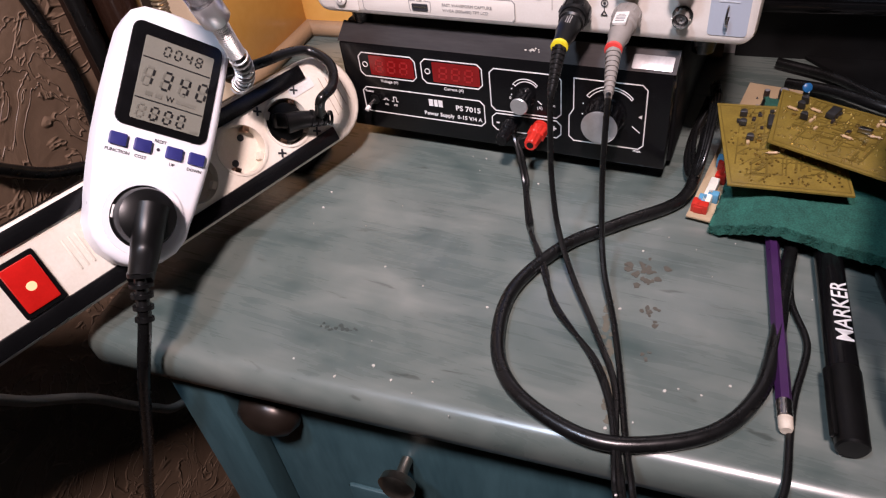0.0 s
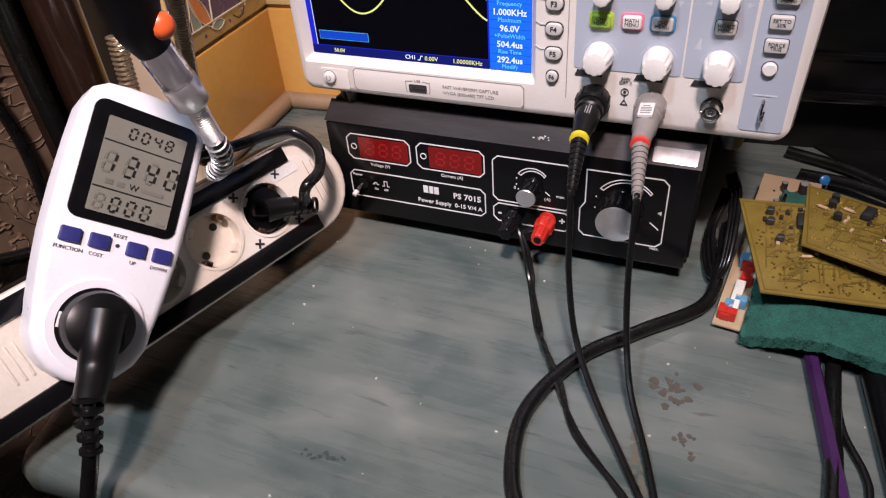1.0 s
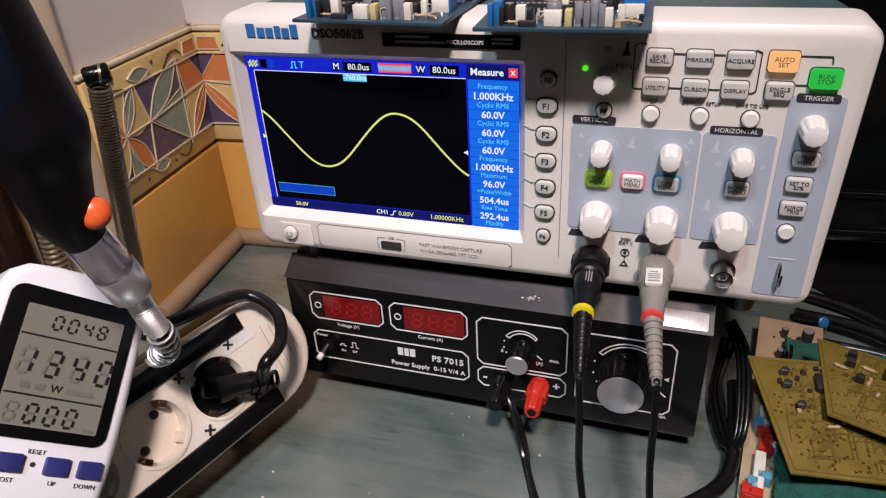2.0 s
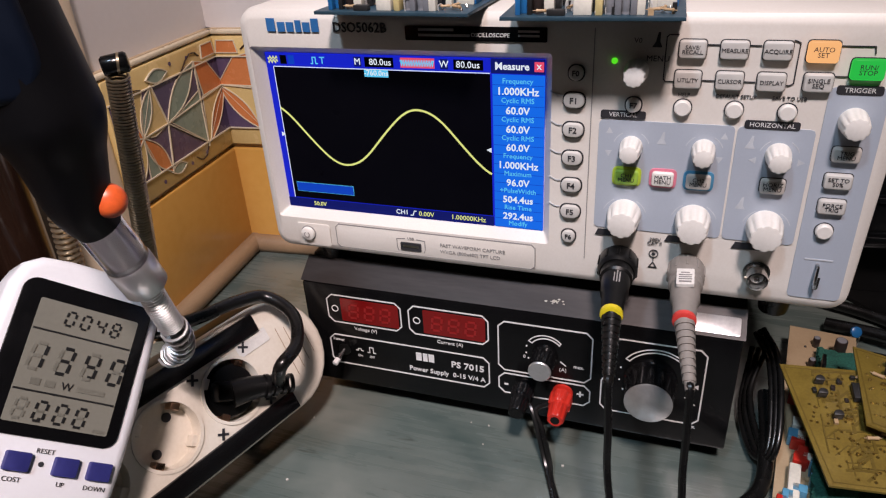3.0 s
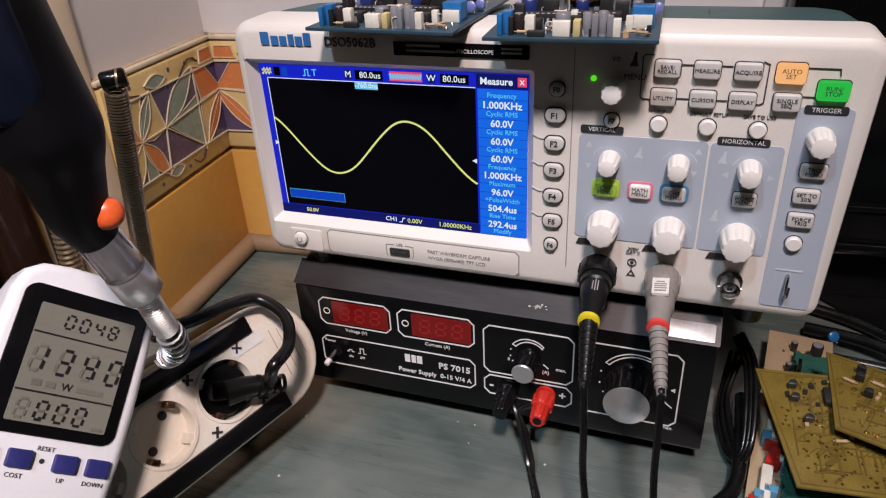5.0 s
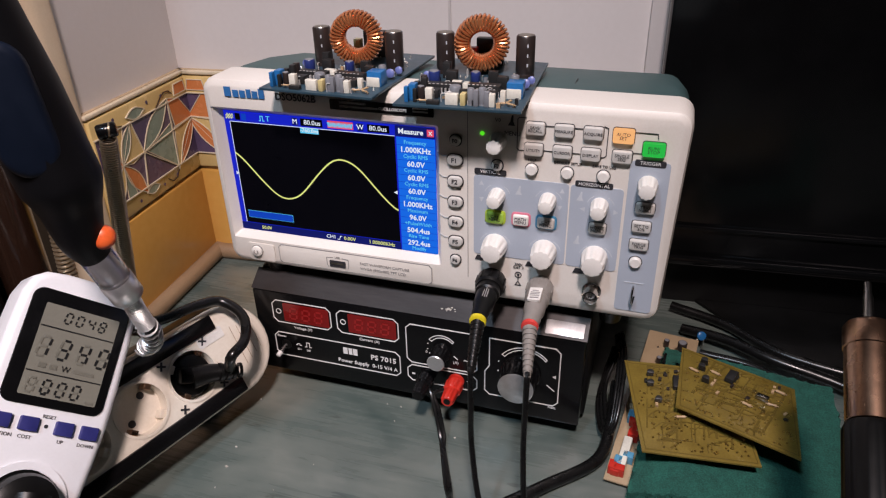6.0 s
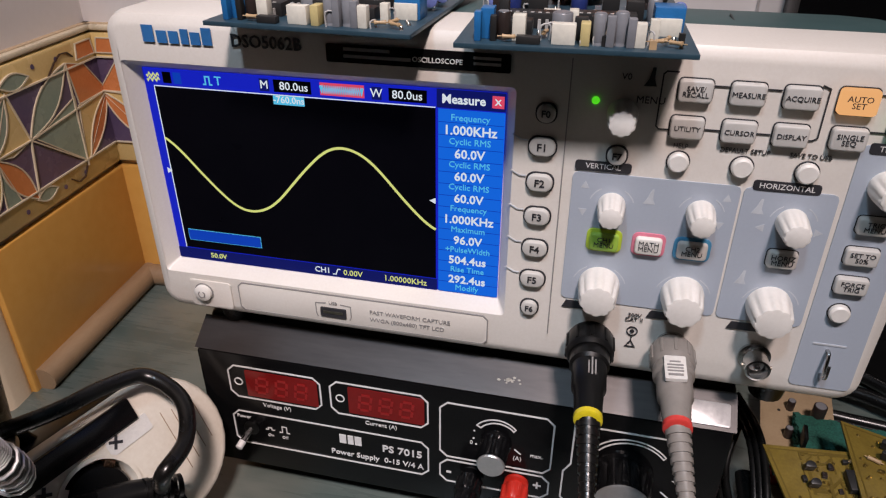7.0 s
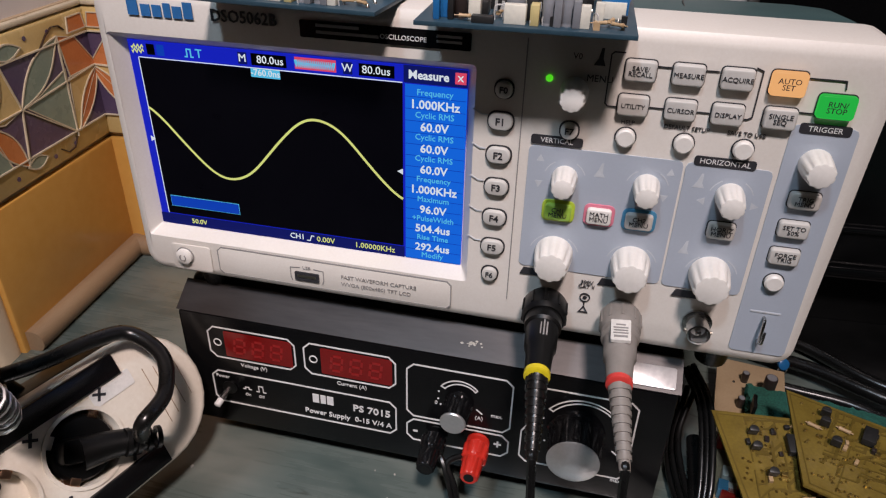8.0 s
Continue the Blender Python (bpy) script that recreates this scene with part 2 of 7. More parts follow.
    solder=material("solder_tin", (0.60, 0.58, 0.53), 0.28, 1.0, bump=0.1),
    resistor=material("tan_resistor_body", (0.52, 0.36, 0.20), 0.4, bump=0.03),
    res_blue=material("light_blue_resistor", (0.10, 0.32, 0.50), 0.4, bump=0.03),
    pad=material("green_scouring_fleece", (0.018, 0.128, 0.094), 0.9, second=(0.004, 0.040, 0.030), scale=120, fine=900, mix=0.6, bump=1.0),
    purple=material("purple_pencil_lacquer", (0.050, 0.016, 0.075), 0.3, scale=60, bump=0.04),
    eraser=material("worn_white_rubber", (0.66, 0.60, 0.50), 0.6, second=(0.5, 0.42, 0.33), scale=200, bump=0.2),
    grey_probe=material("grey_probe_plastic", (0.245, 0.225, 0.205), 0.42, second=(0.20, 0.183, 0.165), scale=80, bump=0.05),
    yellow=material("yellow_ring", (0.75, 0.62, 0.02), 0.4, bump=0.02),
    red_ring=material("red_ring", (0.70, 0.06, 0.05), 0.4, bump=0.02),
    label=material("white_paper_label", (0.76, 0.74, 0.70), 0.5, scale=90, bump=0.03),
    silver_tape=material("silver_foil_tape", (0.66, 0.65, 0.64), 0.4, 0.8, second=(0.46, 0.45, 0.46), scale=80, bump=0.2),
    white_cable=material("white_cable_sheath", (0.55, 0.50, 0.43), 0.45, scale=60, bump=0.05),
    stain=material("dried_brown_stain", (0.092, 0.084, 0.066), 0.5, second=(0.062, 0.057, 0.045), scale=300, bump=0.2),
    scuff=material("dark_scuffed_print", (0.045, 0.056, 0.050), 0.5, second=(0.030, 0.038, 0.034), scale=200, bump=0.1),
    tide=material("faint_brown_tide_mark", (0.122, 0.113, 0.085), 0.42, second=(0.098, 0.094, 0.072), scale=120, bump=0.1),
    dark_wood=material("dark_stained_wood", (0.022, 0.011, 0.007), 0.45, second=(0.011, 0.006, 0.004), scale=10, fine=90, stretch=(6, 6, 0.5), bump=0.1),
    brown_gloss=material("glossy_dark_brown_lacquer", (0.030, 0.014, 0.009), 0.16, second=(0.018, 0.009, 0.006), scale=20, bump=0.03, coat=0.4),
    solder_gold=material("golden_solder_tin", (0.50, 0.36, 0.12), 0.3, 0.9, second=(0.34, 0.24, 0.07), bump=0.1),
    spring=material("bright_spring_steel", (0.50, 0.40, 0.27), 0.30, 0.85, scale=60, bump=0.05),
    pin=material("tinned_pin", (0.82, 0.81, 0.78), 0.35, 0.4, scale=90, bump=0.03),
    lilac=material("lilac_disc_lacquer", (0.16, 0.20, 0.48), 0.35, bump=0.04),
    dark_brass=material("darkened_brass", (0.030, 0.021, 0.016), 0.3, 0.5, scale=60, bump=0.06),
    speck=material("pale_dust_speck", (0.5, 0.48, 0.43), 0.8, bump=0),
    green_key=material("green_key", (0.36, 0.62, 0.08), 0.45, bump=0.03),
    run_key=glow("lit_green_key", (0.03, 0.72, 0.09), 0.75),
    auto_key=glow("lit_amber_key", (1.0, 0.50, 0.20), 1.05),
    led=glow("green_led", (0.10, 0.80, 0.02), 1.0),
    pink=material("pink_key_rim", (0.72, 0.22, 0.30), 0.45, bump=0.02),
    lime=material("lime_key_rim", (0.48, 0.66, 0.06), 0.45, bump=0.02),
    sky=material("blue_key_rim", (0.07, 0.28, 0.48), 0.45, bump=0.02),
    copper_dull=material("heat_tinted_steel", (0.66, 0.40, 0.26), 0.26, 1.0, second=(0.42, 0.27, 0.19), scale=40, bump=0.06),
    screen_black=glow("screen_black", (0.0006, 0.0006, 0.0016), 1.0),
    screen_blue=glow("screen_blue", (0.010, 0.020, 0.62), 1.0),
    screen_navy=glow("screen_navy", (0.006, 0.010, 0.14), 1.0),
    screen_menu=glow("screen_menu_blue", (0.008, 0.16, 0.88), 1.0),
    screen_line=glow("screen_line_blue", (0.005, 0.06, 0.55), 1.0),
    screen_white=glow("screen_white", (0.85, 0.92, 1.0), 1.0),
    screen_cyan=glow("screen_cyan", (0.12, 0.62, 0.95), 1.0),
    screen_yellow=glow("screen_yellow", (0.80, 0.84, 0.26), 1.0),
    screen_red=glow("screen_red", (0.85, 0.08, 0.16), 1.0),
    switch_red=material("red_rocker_lens", (0.42, 0.012, 0.010), 0.12, second=(0.30, 0.008, 0.007), scale=120, coat=0.5, emit=(1.0, 0.02, 0.008), strength=0.22, bump=0),
    switch_hot=glow("neon_glow", (1.0, 0.42, 0.22), 1.6),
)


# ---- shape helpers ----
def part(name, bm, mat, parent=None, label="", frame_m=None, smooth=40):
    """Links a bmesh, drawn in world metres or in frame_m, as one mesh under a thing or a part."""
    if frame_m is not None:
        bm.transform(frame_m)
    if parent is not None:
        bm.transform(parent.matrix_world.inverted())
    bmesh.ops.recalc_face_normals(bm, faces=bm.faces)
    me = bpy.data.meshes.new(name)
    bm.to_mesh(me)
    bm.free()
    me.materials.append(M[mat])
    if smooth:
        me.shade_smooth()
        me.set_sharp_from_angle(angle=radians(smooth))
    ob = new(name, me)
    if parent is not None:
        ob.parent = parent
        ob["base"] = 1
        del ob["base"]
        ob.matrix_world = parent.matrix_world
        ob.matrix_parent_inverse = Matrix()
        ob.matrix_basis = Matrix()
    if label:
        ob["label"] = label
    return ob


def thing(name, m, label, category, group="", kind=""):
    ob = new(name)
    ob.empty_display_size = 0.02
    ob.matrix_world = m
    return tagged(ob, label, category, group, kind)


def at(x, y, z):
    return Matrix.Translation((x, y, z))


def axes_frame(o, x, y, n):
    m = Matrix((x, y, n)).transposed().to_4x4()
    m.translation = o
    return m


def face(x, z, y=0.0):
    """A frame on a front that looks to -y: its x to the right, its y up, its z towards the viewer."""
    return axes_frame((x, y, z), (1, 0, 0), (0, 0, 1), (0, -1, 0))


def along(a, b, up=(0, 0, 1)):
    """A frame at a whose z runs to b; and the length."""
    a, b = Vector(a), Vector(b)
    m = (b - a).to_track_quat("Z", "Y").to_matrix().to_4x4()
    m.translation = a
    return m, (b - a).length


def rrect(w, h, r, n=4, cx=0.0, cy=0.0):
    r = min(r, w / 2 - 1e-5, h / 2 - 1e-5)
    out = []
    for sx, sy, a0 in ((1, 1, 0), (-1, 1, 90), (-1, -1, 180), (1, -1, 270)):
        for k in range(n + 1):
            a = radians(a0 + 90 * k / n)
            out.append((cx + sx * (w / 2 - r) + r * math.cos(a), cy + sy * (h / 2 - r) + r * math.sin(a)))
    return out


def slab(pts, z0, z1, bev=0.0, seg=2, bm=None):
    """A prism over an outline, its upper rim rounded."""
    bm = bm or bmesh.new()
    if bev <= 0:
        layers = [(0, z0), (0, z1)]
    else:
        layers = [(0, z0), (0, z1 - bev)] + [(bev * (1 - math.cos(radians(90 * k / seg))), z1 - bev + bev * math.sin(radians(90 * k / seg))) for k in range(1, seg + 1)]
    n = len(pts)
    area = sum(pts[i][0] * pts[(i + 1) % n][1] - pts[(i + 1) % n][0] * pts[i][1] for i in range(n))
    s = 1 if area > 0 else -1
    normals = []
    for i in range(n):
        a, b, c = Vector(pts[i - 1]), Vector(pts[i]), Vector(pts[(i + 1) % n])
        e1, e2 = (b - a), (c - b)
        e1 = e1.normalized() if e1.length > 1e-9 else Vector((1, 0))
        e2 = e2.normalized() if e2.length > 1e-9 else e1
        m1, m2 = Vector((e1.y, -e1.x)) * s, Vector((e2.y, -e2.x)) * s
        m = m1 + m2
        normals.append(m / max(m.length_squared / 2, 0.4))
    rings = [[bm.verts.new((pts[i][0] - normals[i].x * d, pts[i][1] - normals[i].y * d, z)) for i in range(n)] for d, z in layers]
    for lo, hi in zip(rings, rings[1:]):
        for i in range(n):
            bm.faces.new((lo[i], lo[(i + 1) % n], hi[(i + 1) % n], hi[i]))
    bm.faces.new(rings[-1])
    bm.faces.new(rings[0][::-1])
    return bm


def box(x0, x1, y0, y1, z0, z1, bev=0.0, bm=None):
    fresh = bmesh.new()
    bmesh.ops.create_cube(fresh, size=1, matrix=Matrix.LocRotScale(((x0 + x1) / 2, (y0 + y1) / 2, (z0 + z1) / 2), None, (abs(x1 - x0), abs(y1 - y0), abs(z1 - z0))))
    if bev:
        bmesh.ops.bevel(fresh, geom=fresh.edges[:], offset=bev, segments=2, affect="EDGES", profile=0.5)
    if bm is None:
        return fresh
    return merge(bm, fresh)


def merge(bm, other, m=None):
    if m is not None:
        other.transform(m)
    me = bpy.data.meshes.new("tmp")
    other.to_mesh(me)
    other.free()
    bm.from_mesh(me)
    bpy.data.meshes.remove(me)
    return bm


def lathe(profile, n=24, flutes=0, depth=0.0, bm=None, m=None, span=None):
    """Turns (radius, height) about z. flutes: grooves of that depth where the third value of a row is 1."""
    b = bmesh.new()
    rings = []
    for row in profile:
        r, z = row[0], row[1]
        f = row[2] if len(row) > 2 else 0
        ring = []
        for k in range(n):
            a = 2 * math.pi * k / n
            rr = r - (depth * f * (0.5 + 0.5 * math.cos(a * flutes)) ** 2 if flutes else 0)
            ring.append(b.verts.new((rr * math.cos(a), rr * math.sin(a), z)))
        rings.append(ring)
    for lo, hi in zip(rings, rings[1:]):
        for k in range(n):
            b.faces.new((lo[k], lo[(k + 1) % n], hi[(k + 1) % n], hi[k]))
    b.faces.new(rings[0][::-1])
    b.faces.new(rings[-1])
    if m is not None:
        b.transform(m)
    return b if bm is None else merge(bm, b)


def smooth_path(points, steps=8):
    p = [Vector(q) for q in points]
    p = [p[0] * 2 - p[1]] + p + [p[-1] * 2 - p[-2]]
    out = []
    for i in range(1, len(p) - 2):
        for k in range(steps):
            t = k / steps
            a, b, c, d = p[i - 1], p[i], p[i + 1], p[i + 2]
            out.append(0.5 * (2 * b + (c - a) * t + (2 * a - 5 * b + 4 * c - d) * t * t + (3 * b - a - 3 * c + d) * t ** 3))
    return out + [p[-2]]


def tube(points, r, n=10, steps=8, bm=None, curved=True):
    """A cable along points; r is a radius or a function of the way along, 0 to 1."""
    pts = smooth_path(points, steps) if curved else [Vector(q) for q in points]
    b = bm or bmesh.new()
    side = None
    rings = []
    for i, p in enumerate(pts):
        d = (pts[min(i + 1, len(pts) - 1)] - pts[max(i - 1, 0)]).normalized()
        if side is None:
            side = d.orthogonal().normalized()
        side = (side - d * side.dot(d)).normalized()
        other = d.cross(side)
        rr = r(i / (len(pts) - 1)) if callable(r) else r
        rings.append([b.verts.new(p + (side * math.cos(2 * math.pi * k / n) + other * math.sin(2 * math.pi * k / n)) * rr) for k in range(n)])
    for lo, hi in zip(rings, rings[1:]):
        for k in range(n):
            b.faces.new((lo[k], lo[(k + 1) % n], hi[(k + 1) % n], hi[k]))
    b.faces.new(rings[0][::-1])
    b.faces.new(rings[-1])
    return b


def ribbon(points, width, height=0.0004, closed=False, bm=None):
    """A flat printed line in the xy plane of a frame."""
    b = bm or bmesh.new()
    p = [Vector(q) for q in points]
    n = len(p)
    rows = []
    for i in range(n):
        a = p[i - 1] if (i or closed) else p[i]
        c = p[(i + 1) % n] if (i < n - 1 or closed) else p[i]
        d1 = (p[i] - a).normalized() if (p[i] - a).length > 1e-9 else (c - p[i]).normalized()
        d2 = (c - p[i]).normalized() if (c - p[i]).length > 1e-9 else d1
        m = Vector((-d1.y - d2.y, d1.x + d2.x))
        m = m / max(m.length_squared / 2, 0.5) * (width / 2)
        rows.append([b.verts.new((p[i].x + s * m.x, p[i].y + s * m.y, z)) for s, z in ((1, 0), (1, height), (-1, height), (-1, 0))])
    for i in range(n if closed else n - 1):
        lo, hi = rows[i], rows[(i + 1) % n]
        for k in range(4):
            b.faces.new((lo[k], hi[k], hi[(k + 1) % 4], lo[(k + 1) % 4]))
    if not closed:
        b.faces.new(rows[0])
        b.faces.new(rows[-1][::-1])
    return b


def arc(cx, cy, r, a0, a1, n=16):
    return [(cx + r * math.cos(radians(a0 + (a1 - a0) * k / n)), cy + r * math.sin(radians(a0 + (a1 - a0) * k / n))) for k in range(n + 1)]


def text(body, size, m, mat, parent, align="CENTER", name="lettering", stretch=1.0, bold=0.0):
    cu = bpy.data.curves.new(name, "FONT")
    cu.body, cu.size, cu.align_x, cu.align_y, cu.extrude, cu.resolution_u = body, size, align, "CENTER", 0.00015, 2
    cu.offset, cu.space_line = bold, 0.8
    tmp = new(name, cu)
    me = bpy.data.meshes.new_from_object(tmp)
    bpy.data.objects.remove(tmp)
    b = bmesh.new()
    b.from_mesh(me)
    bpy.data.meshes.remove(me)
    b.transform(m @ Matrix.Diagonal((stretch, 1, 1, 1)))
    return part(name, b, mat, parent, smooth=0)


def bars(rows, m, mat, parent, name="printed_bar"):
    """Plain bars in place of small print: rows of x, y, width, height."""
    for x, y, w, h in rows:
        part(name, box(x - w / 2, x + w / 2, y - h / 2, y + h / 2, 0, 0.0003), mat, parent, frame_m=m.copy(), smooth=0)


SEGMENTS = {"0": "abcdef", "1": "bc", "2": "abdeg", "3": "abcdg", "4": "bcfg", "5": "acdfg", "6": "acdefg", "7": "abc", "8": "abcdefg", "9": "abcdfg", "-": "g", " ": ""}


def seven(ch, h, w, t, mat, parent, m, slant=0.12, rest=False):
    """One seven-segment digit, each bar a part; rest: the unlit ones."""
    ends = dict(a=((0, h), (w, h)), b=((w, h), (w, h / 2)), c=((w, h / 2), (w, 0)), d=((0, 0), (w, 0)), e=((0, h / 2), (0, 0)), f=((0, h), (0, h / 2)), g=((0, h / 2), (w, h / 2)))
    for s, (p, q) in ends.items():
        if (s in SEGMENTS[ch]) == rest:
            continue
        p, q = Vector(p), Vector(q)
        d = (q - p).normalized() * t * 0.62
        p, q = p + d, q - d
        part("unlit_segment" if rest else "segment", ribbon([(p.x + p.y * slant, p.y), (q.x + q.y * slant, q.y)], t, 0.0003), mat, parent, frame_m=m.copy(), smooth=0)


# ---- the room ----
DESK = 0.75
WX, WY = Vector((0.9966, 0.0830, 0)), Vector((-0.0830, 0.9966, 0))   # along the back wall, along the tiled wall
CORNER = Vector((-0.186, 0.181, 0))


def wall_frame(o, x, n):
    """A frame on a wall: x along it, y up, z out of it."""
    return axes_frame(o, x, (0, 0, 1), n)


def structure(name, bm, mat, m=None, label="", smooth=40):
    return tagged(part(name, bm, mat, frame_m=m, smooth=smooth), label, name.split("_")[0], kind="structure")


structure("floor", box(-2.2, 2.6, -2.6, 1.2, -0.05, 0), "floor", label="plain dark brown floor of the room")
structure("ceiling", box(-2.2, 2.6, -2.6, 1.2, 2.5, 2.55), "ceiling", label="plain white ceiling")
structure("wall_south", box(-2.2, 2.6, -2.65, -2.6, 0, 2.5), "room", label="plain beige wall behind")
structure("wall_east", box(2.6, 2.65, -2.6, 1.2, 0, 2.5), "room", label="plain beige side wall")
structure("wall_far_west", box(-2.25, -2.2, -2.6, 1.2, 0, 2.5), "room", label="plain beige side wall")
BACK = wall_frame(CORNER, WX, -WY)
LEFT = wall_frame(CORNER, -WY, WX)       # x runs towards the viewer
structure("wall_north", box(-0.1, 2.9, 0, 2.5, -0.08, 0), "wall_white", BACK, "smooth off-white panelled back wall")
structure("wall_west", box(-0.08, 0.150, 0, 2.5, -0.08, 0), "wall_white", LEFT, "off-white wall above a tiled splashback")
structure("wall_plaster", box(0.255, 0.640, 0, 2.5, -0.115, -0.035), "plaster", LEFT, "brown wall with rough relief plaster", 0)
structure("trim", box(0.172, 0.262, 0, 2.5, -0.110, -0.028, 0.003), "dark_wood", LEFT, "dark stained wooden post beside the plaster")
structure("pipe", lathe([(0.017, 0.0), (0.017, 2.5)], 28, m=axes_frame(LEFT @ Vector((0.232, 0, -0.011)), (1, 0, 0), (0, 1, 0), (0, 0, 1))), "brown_gloss", label="glossy dark brown pipe along the wall")
b = slab(rrect(0.026, 0.055, 0.008, cx=0.158, cy=-0.022), 0.0, 2.5, 0.002)
post_m = axes_frame(CORNER, -WY, WX, (0, 0, 1))
structure("trim", b, "wall_cream", post_m, "cream painted corner bead beside the tiles")
# panel joints and edge strip of the back wall
structure("trim", box(0.27, 0.2725, 0.95, 2.5, 0, 0.0012, 0.0004), "wall_white", BACK, "thin joint between two wall panels")
structure("trim", box(0.437, 0.452, 0.75, 2.5, 0, 0.006, 0.001), "wall_white", BACK, "narrow edge strip of the wall panel")

def leaf(p, q, wd):
    p, q = Vector(p), Vector(q)
    d = q - p
    nrm = Vector((-d.y, d.x)).normalized()
    ts = [k / 9 for k in range(10)]
    return [tuple(p + d * t + nrm * wd * math.sin(math.pi * t)) for t in ts] + [tuple(p + d * t - nrm * wd * math.sin(math.pi * t)) for t in ts[8:0:-1]]


def pattern(tile, fr, x):
    """Leaves and petals between relief lines on one border tile that starts at x."""
    B, F, E = (0.091, 0.900), (0.122, 0.899), (0.006, 0.907)
    lo, hi = 0.8690, 0.9305

    def put(name, pts, mat, h, closed=True, width=0.0):
        pts = [(u + x, z) for u, z in pts]
        part(name, ribbon(pts, width, h, closed=closed) if width else slab(pts, 0.0083, h), mat, tile, frame_m=fr, smooth=0)

    put("inlay", [(0.0042, lo), (0.1470, lo), (0.1470, hi), (0.0042, hi)], "tile_navy", 0.0088)
    flat = (("tile_orange", [(0.0425, hi + 0.004), (0.024, hi - 0.001), E, (0.038, 0.906)]), ("tile_cream", [(0.0395, 0.9055), E, (0.0445, 0.866)]),
            ("tile_green", [(0.0860, 0.8990), (0.0418, 0.9120), (0.0450, 0.8690)]), ("tile_cream", [B, (0.1005, hi + 0.001), F, (0.108, 0.896)]),
            ("tile_cream", [F, (0.1120, hi), (0.1220, hi), (0.1290, 0.9200)]), ("tile_green", [F, (0.1120, lo), (0.1250, lo)]),
            ("tile_orange", [(0.0100, hi + 0.003), (0.0300, hi + 0.003), (0.0280, hi + 0.013), (0.0120, hi + 0.013)]))
    for k, (mat, pts) in enumerate(flat):
        put("inlay", pts, mat, 0.0089 + 0.00003 * k)
        put("relief_line", pts, "tile_line", 0.0094 + 0.00002 * k, width=0.0008)
    petals = (("tile_green", B, (0.0430, hi + 0.004), 0.0088), ("tile_orange", E, (0.0405, 0.8680), 0.0062), ("tile_green", F, (0.1025, hi), 0.0058), ("tile_orange", F, (0.0980, 0.8640), 0.0070),
              ("tile_cream", F, (0.1400, 0.8650), 0.0058), ("tile_orange", F, (0.1440, 0.9230), 0.0052), ("tile_orange", F, (0.1470, 0.8930), 0.0045), ("tile_green", (0.078, hi + 0.0055), (0.104, hi + 0.0055), 0.0048), ("tile_green", (0.080, lo - 0.005), (0.100, lo - 0.005), 0.0042))
    for k, (mat, p, q_, wd) in enumerate(petals):
        put("inlay", leaf(p, q_, wd), mat, 0.0092 + 0.00003 * k)
        put("relief_line", leaf(p, q_, wd), "tile_line", 0.0097 + 0.00002 * k, width=0.0009)
    for k, pts in enumerate(([B, E], [(0.0425, hi + 0.004), (0.0438, 0.900), (0.0450, 0.865)], [B, (0.078, 0.891), (0.062, 0.880), (0.0450, 0.8685)], [(0.1005, hi), B, (0.0975, 0.866)], [B, F], [(0.004, hi), (0.148, hi)], [(0.004, lo), (0.148, lo)])):
        put("relief_line", pts, "tile_line", 0.0099 + 0.00002 * k, False, 0.0009)
    put("scroll_line", [(0.033, hi + 0.006), (0.038, hi + 0.010), (0.045, hi + 0.0105), (0.052, hi + 0.007), (0.060, hi + 0.0005), (0.068, hi - 0.003)], "scroll_brown", 0.0096, False, 0.0007)
    put("scroll_line", [(0.046, lo - 0.004), (0.051, lo - 0.010), (0.058, lo - 0.011), (0.065, lo - 0.006)], "scroll_brown", 0.0096, False, 0.0007)
    put("scroll_line", [(0.112, hi + 0.001), (0.122, hi + 0.003), (0.130, hi + 0.009), (0.138, hi + 0.008)], "scroll_brown", 0.0096, False, 0.0007)
    for u, z in ((0.0497, hi + 0.0085), (0.0719, hi + 0.0095), (0.1204, hi + 0.0090), (0.0495, lo - 0.0075), (0.0721, lo - 0.0085), (0.1100, lo - 0.0085)):
        part("dot", lathe([(0.0016, 0), (0.0016, 0.0002)], 10, m=at(u + x, z, 0.0088)), "tile_navy", tile, frame_m=fr, smooth=0)


# tiles: an ochre row below, a patterned border above, grout behind
BAND0, BAND1 = 0.851, 0.947
for nm, fr, length in (("wall_tiling", LEFT, 0.150), ("wall_tiling_back", BACK, 0.44)):
    tiling = structure("wall_tiling", box(0.0, length, 0.70, 0.952, 0, 0.004), "grout", fr, "ochre tiles with a patterned border on the wall")
    x, first = 0.002, True
    while x < length - 0.004:
        x1 = min(x + (0.148 if fr is LEFT else (0.10 if first else 0.148)), length - 0.001)
        part("tile", slab(rrect(x1 - x, BAND0 - 0.705, 0.002, 2, (x + x1) / 2, (BAND0 + 0.702) / 2), 0.004, 0.0085, 0.0015), "yellow_tile", tiling, frame_m=fr)
        x, first = x1 + 0.003, False
    # border tiles, each with its inlaid flower pattern
    x = 0.002
    while x < length - 0.01:
        w = min(0.1465, length - x - 0.001)
        tile = part("border_tile", slab(rrect(w, BAND1 - BAND0 - 0.003, 0.002, 2, x + w / 2, (BAND0 + BAND1) / 2 + 0.001), 0.004, 0.0085, 0.0012), "tile_cream", tiling, frame_m=fr)
        if w > 0.14:
            pattern(tile, fr, x - 0.002)
        x += w + 0.0015
    part("ledge", box(0.0, length, 0.9480, 0.9515, 0.0, 0.0080, 0.001), "tile_line", tiling, frame_m=fr)

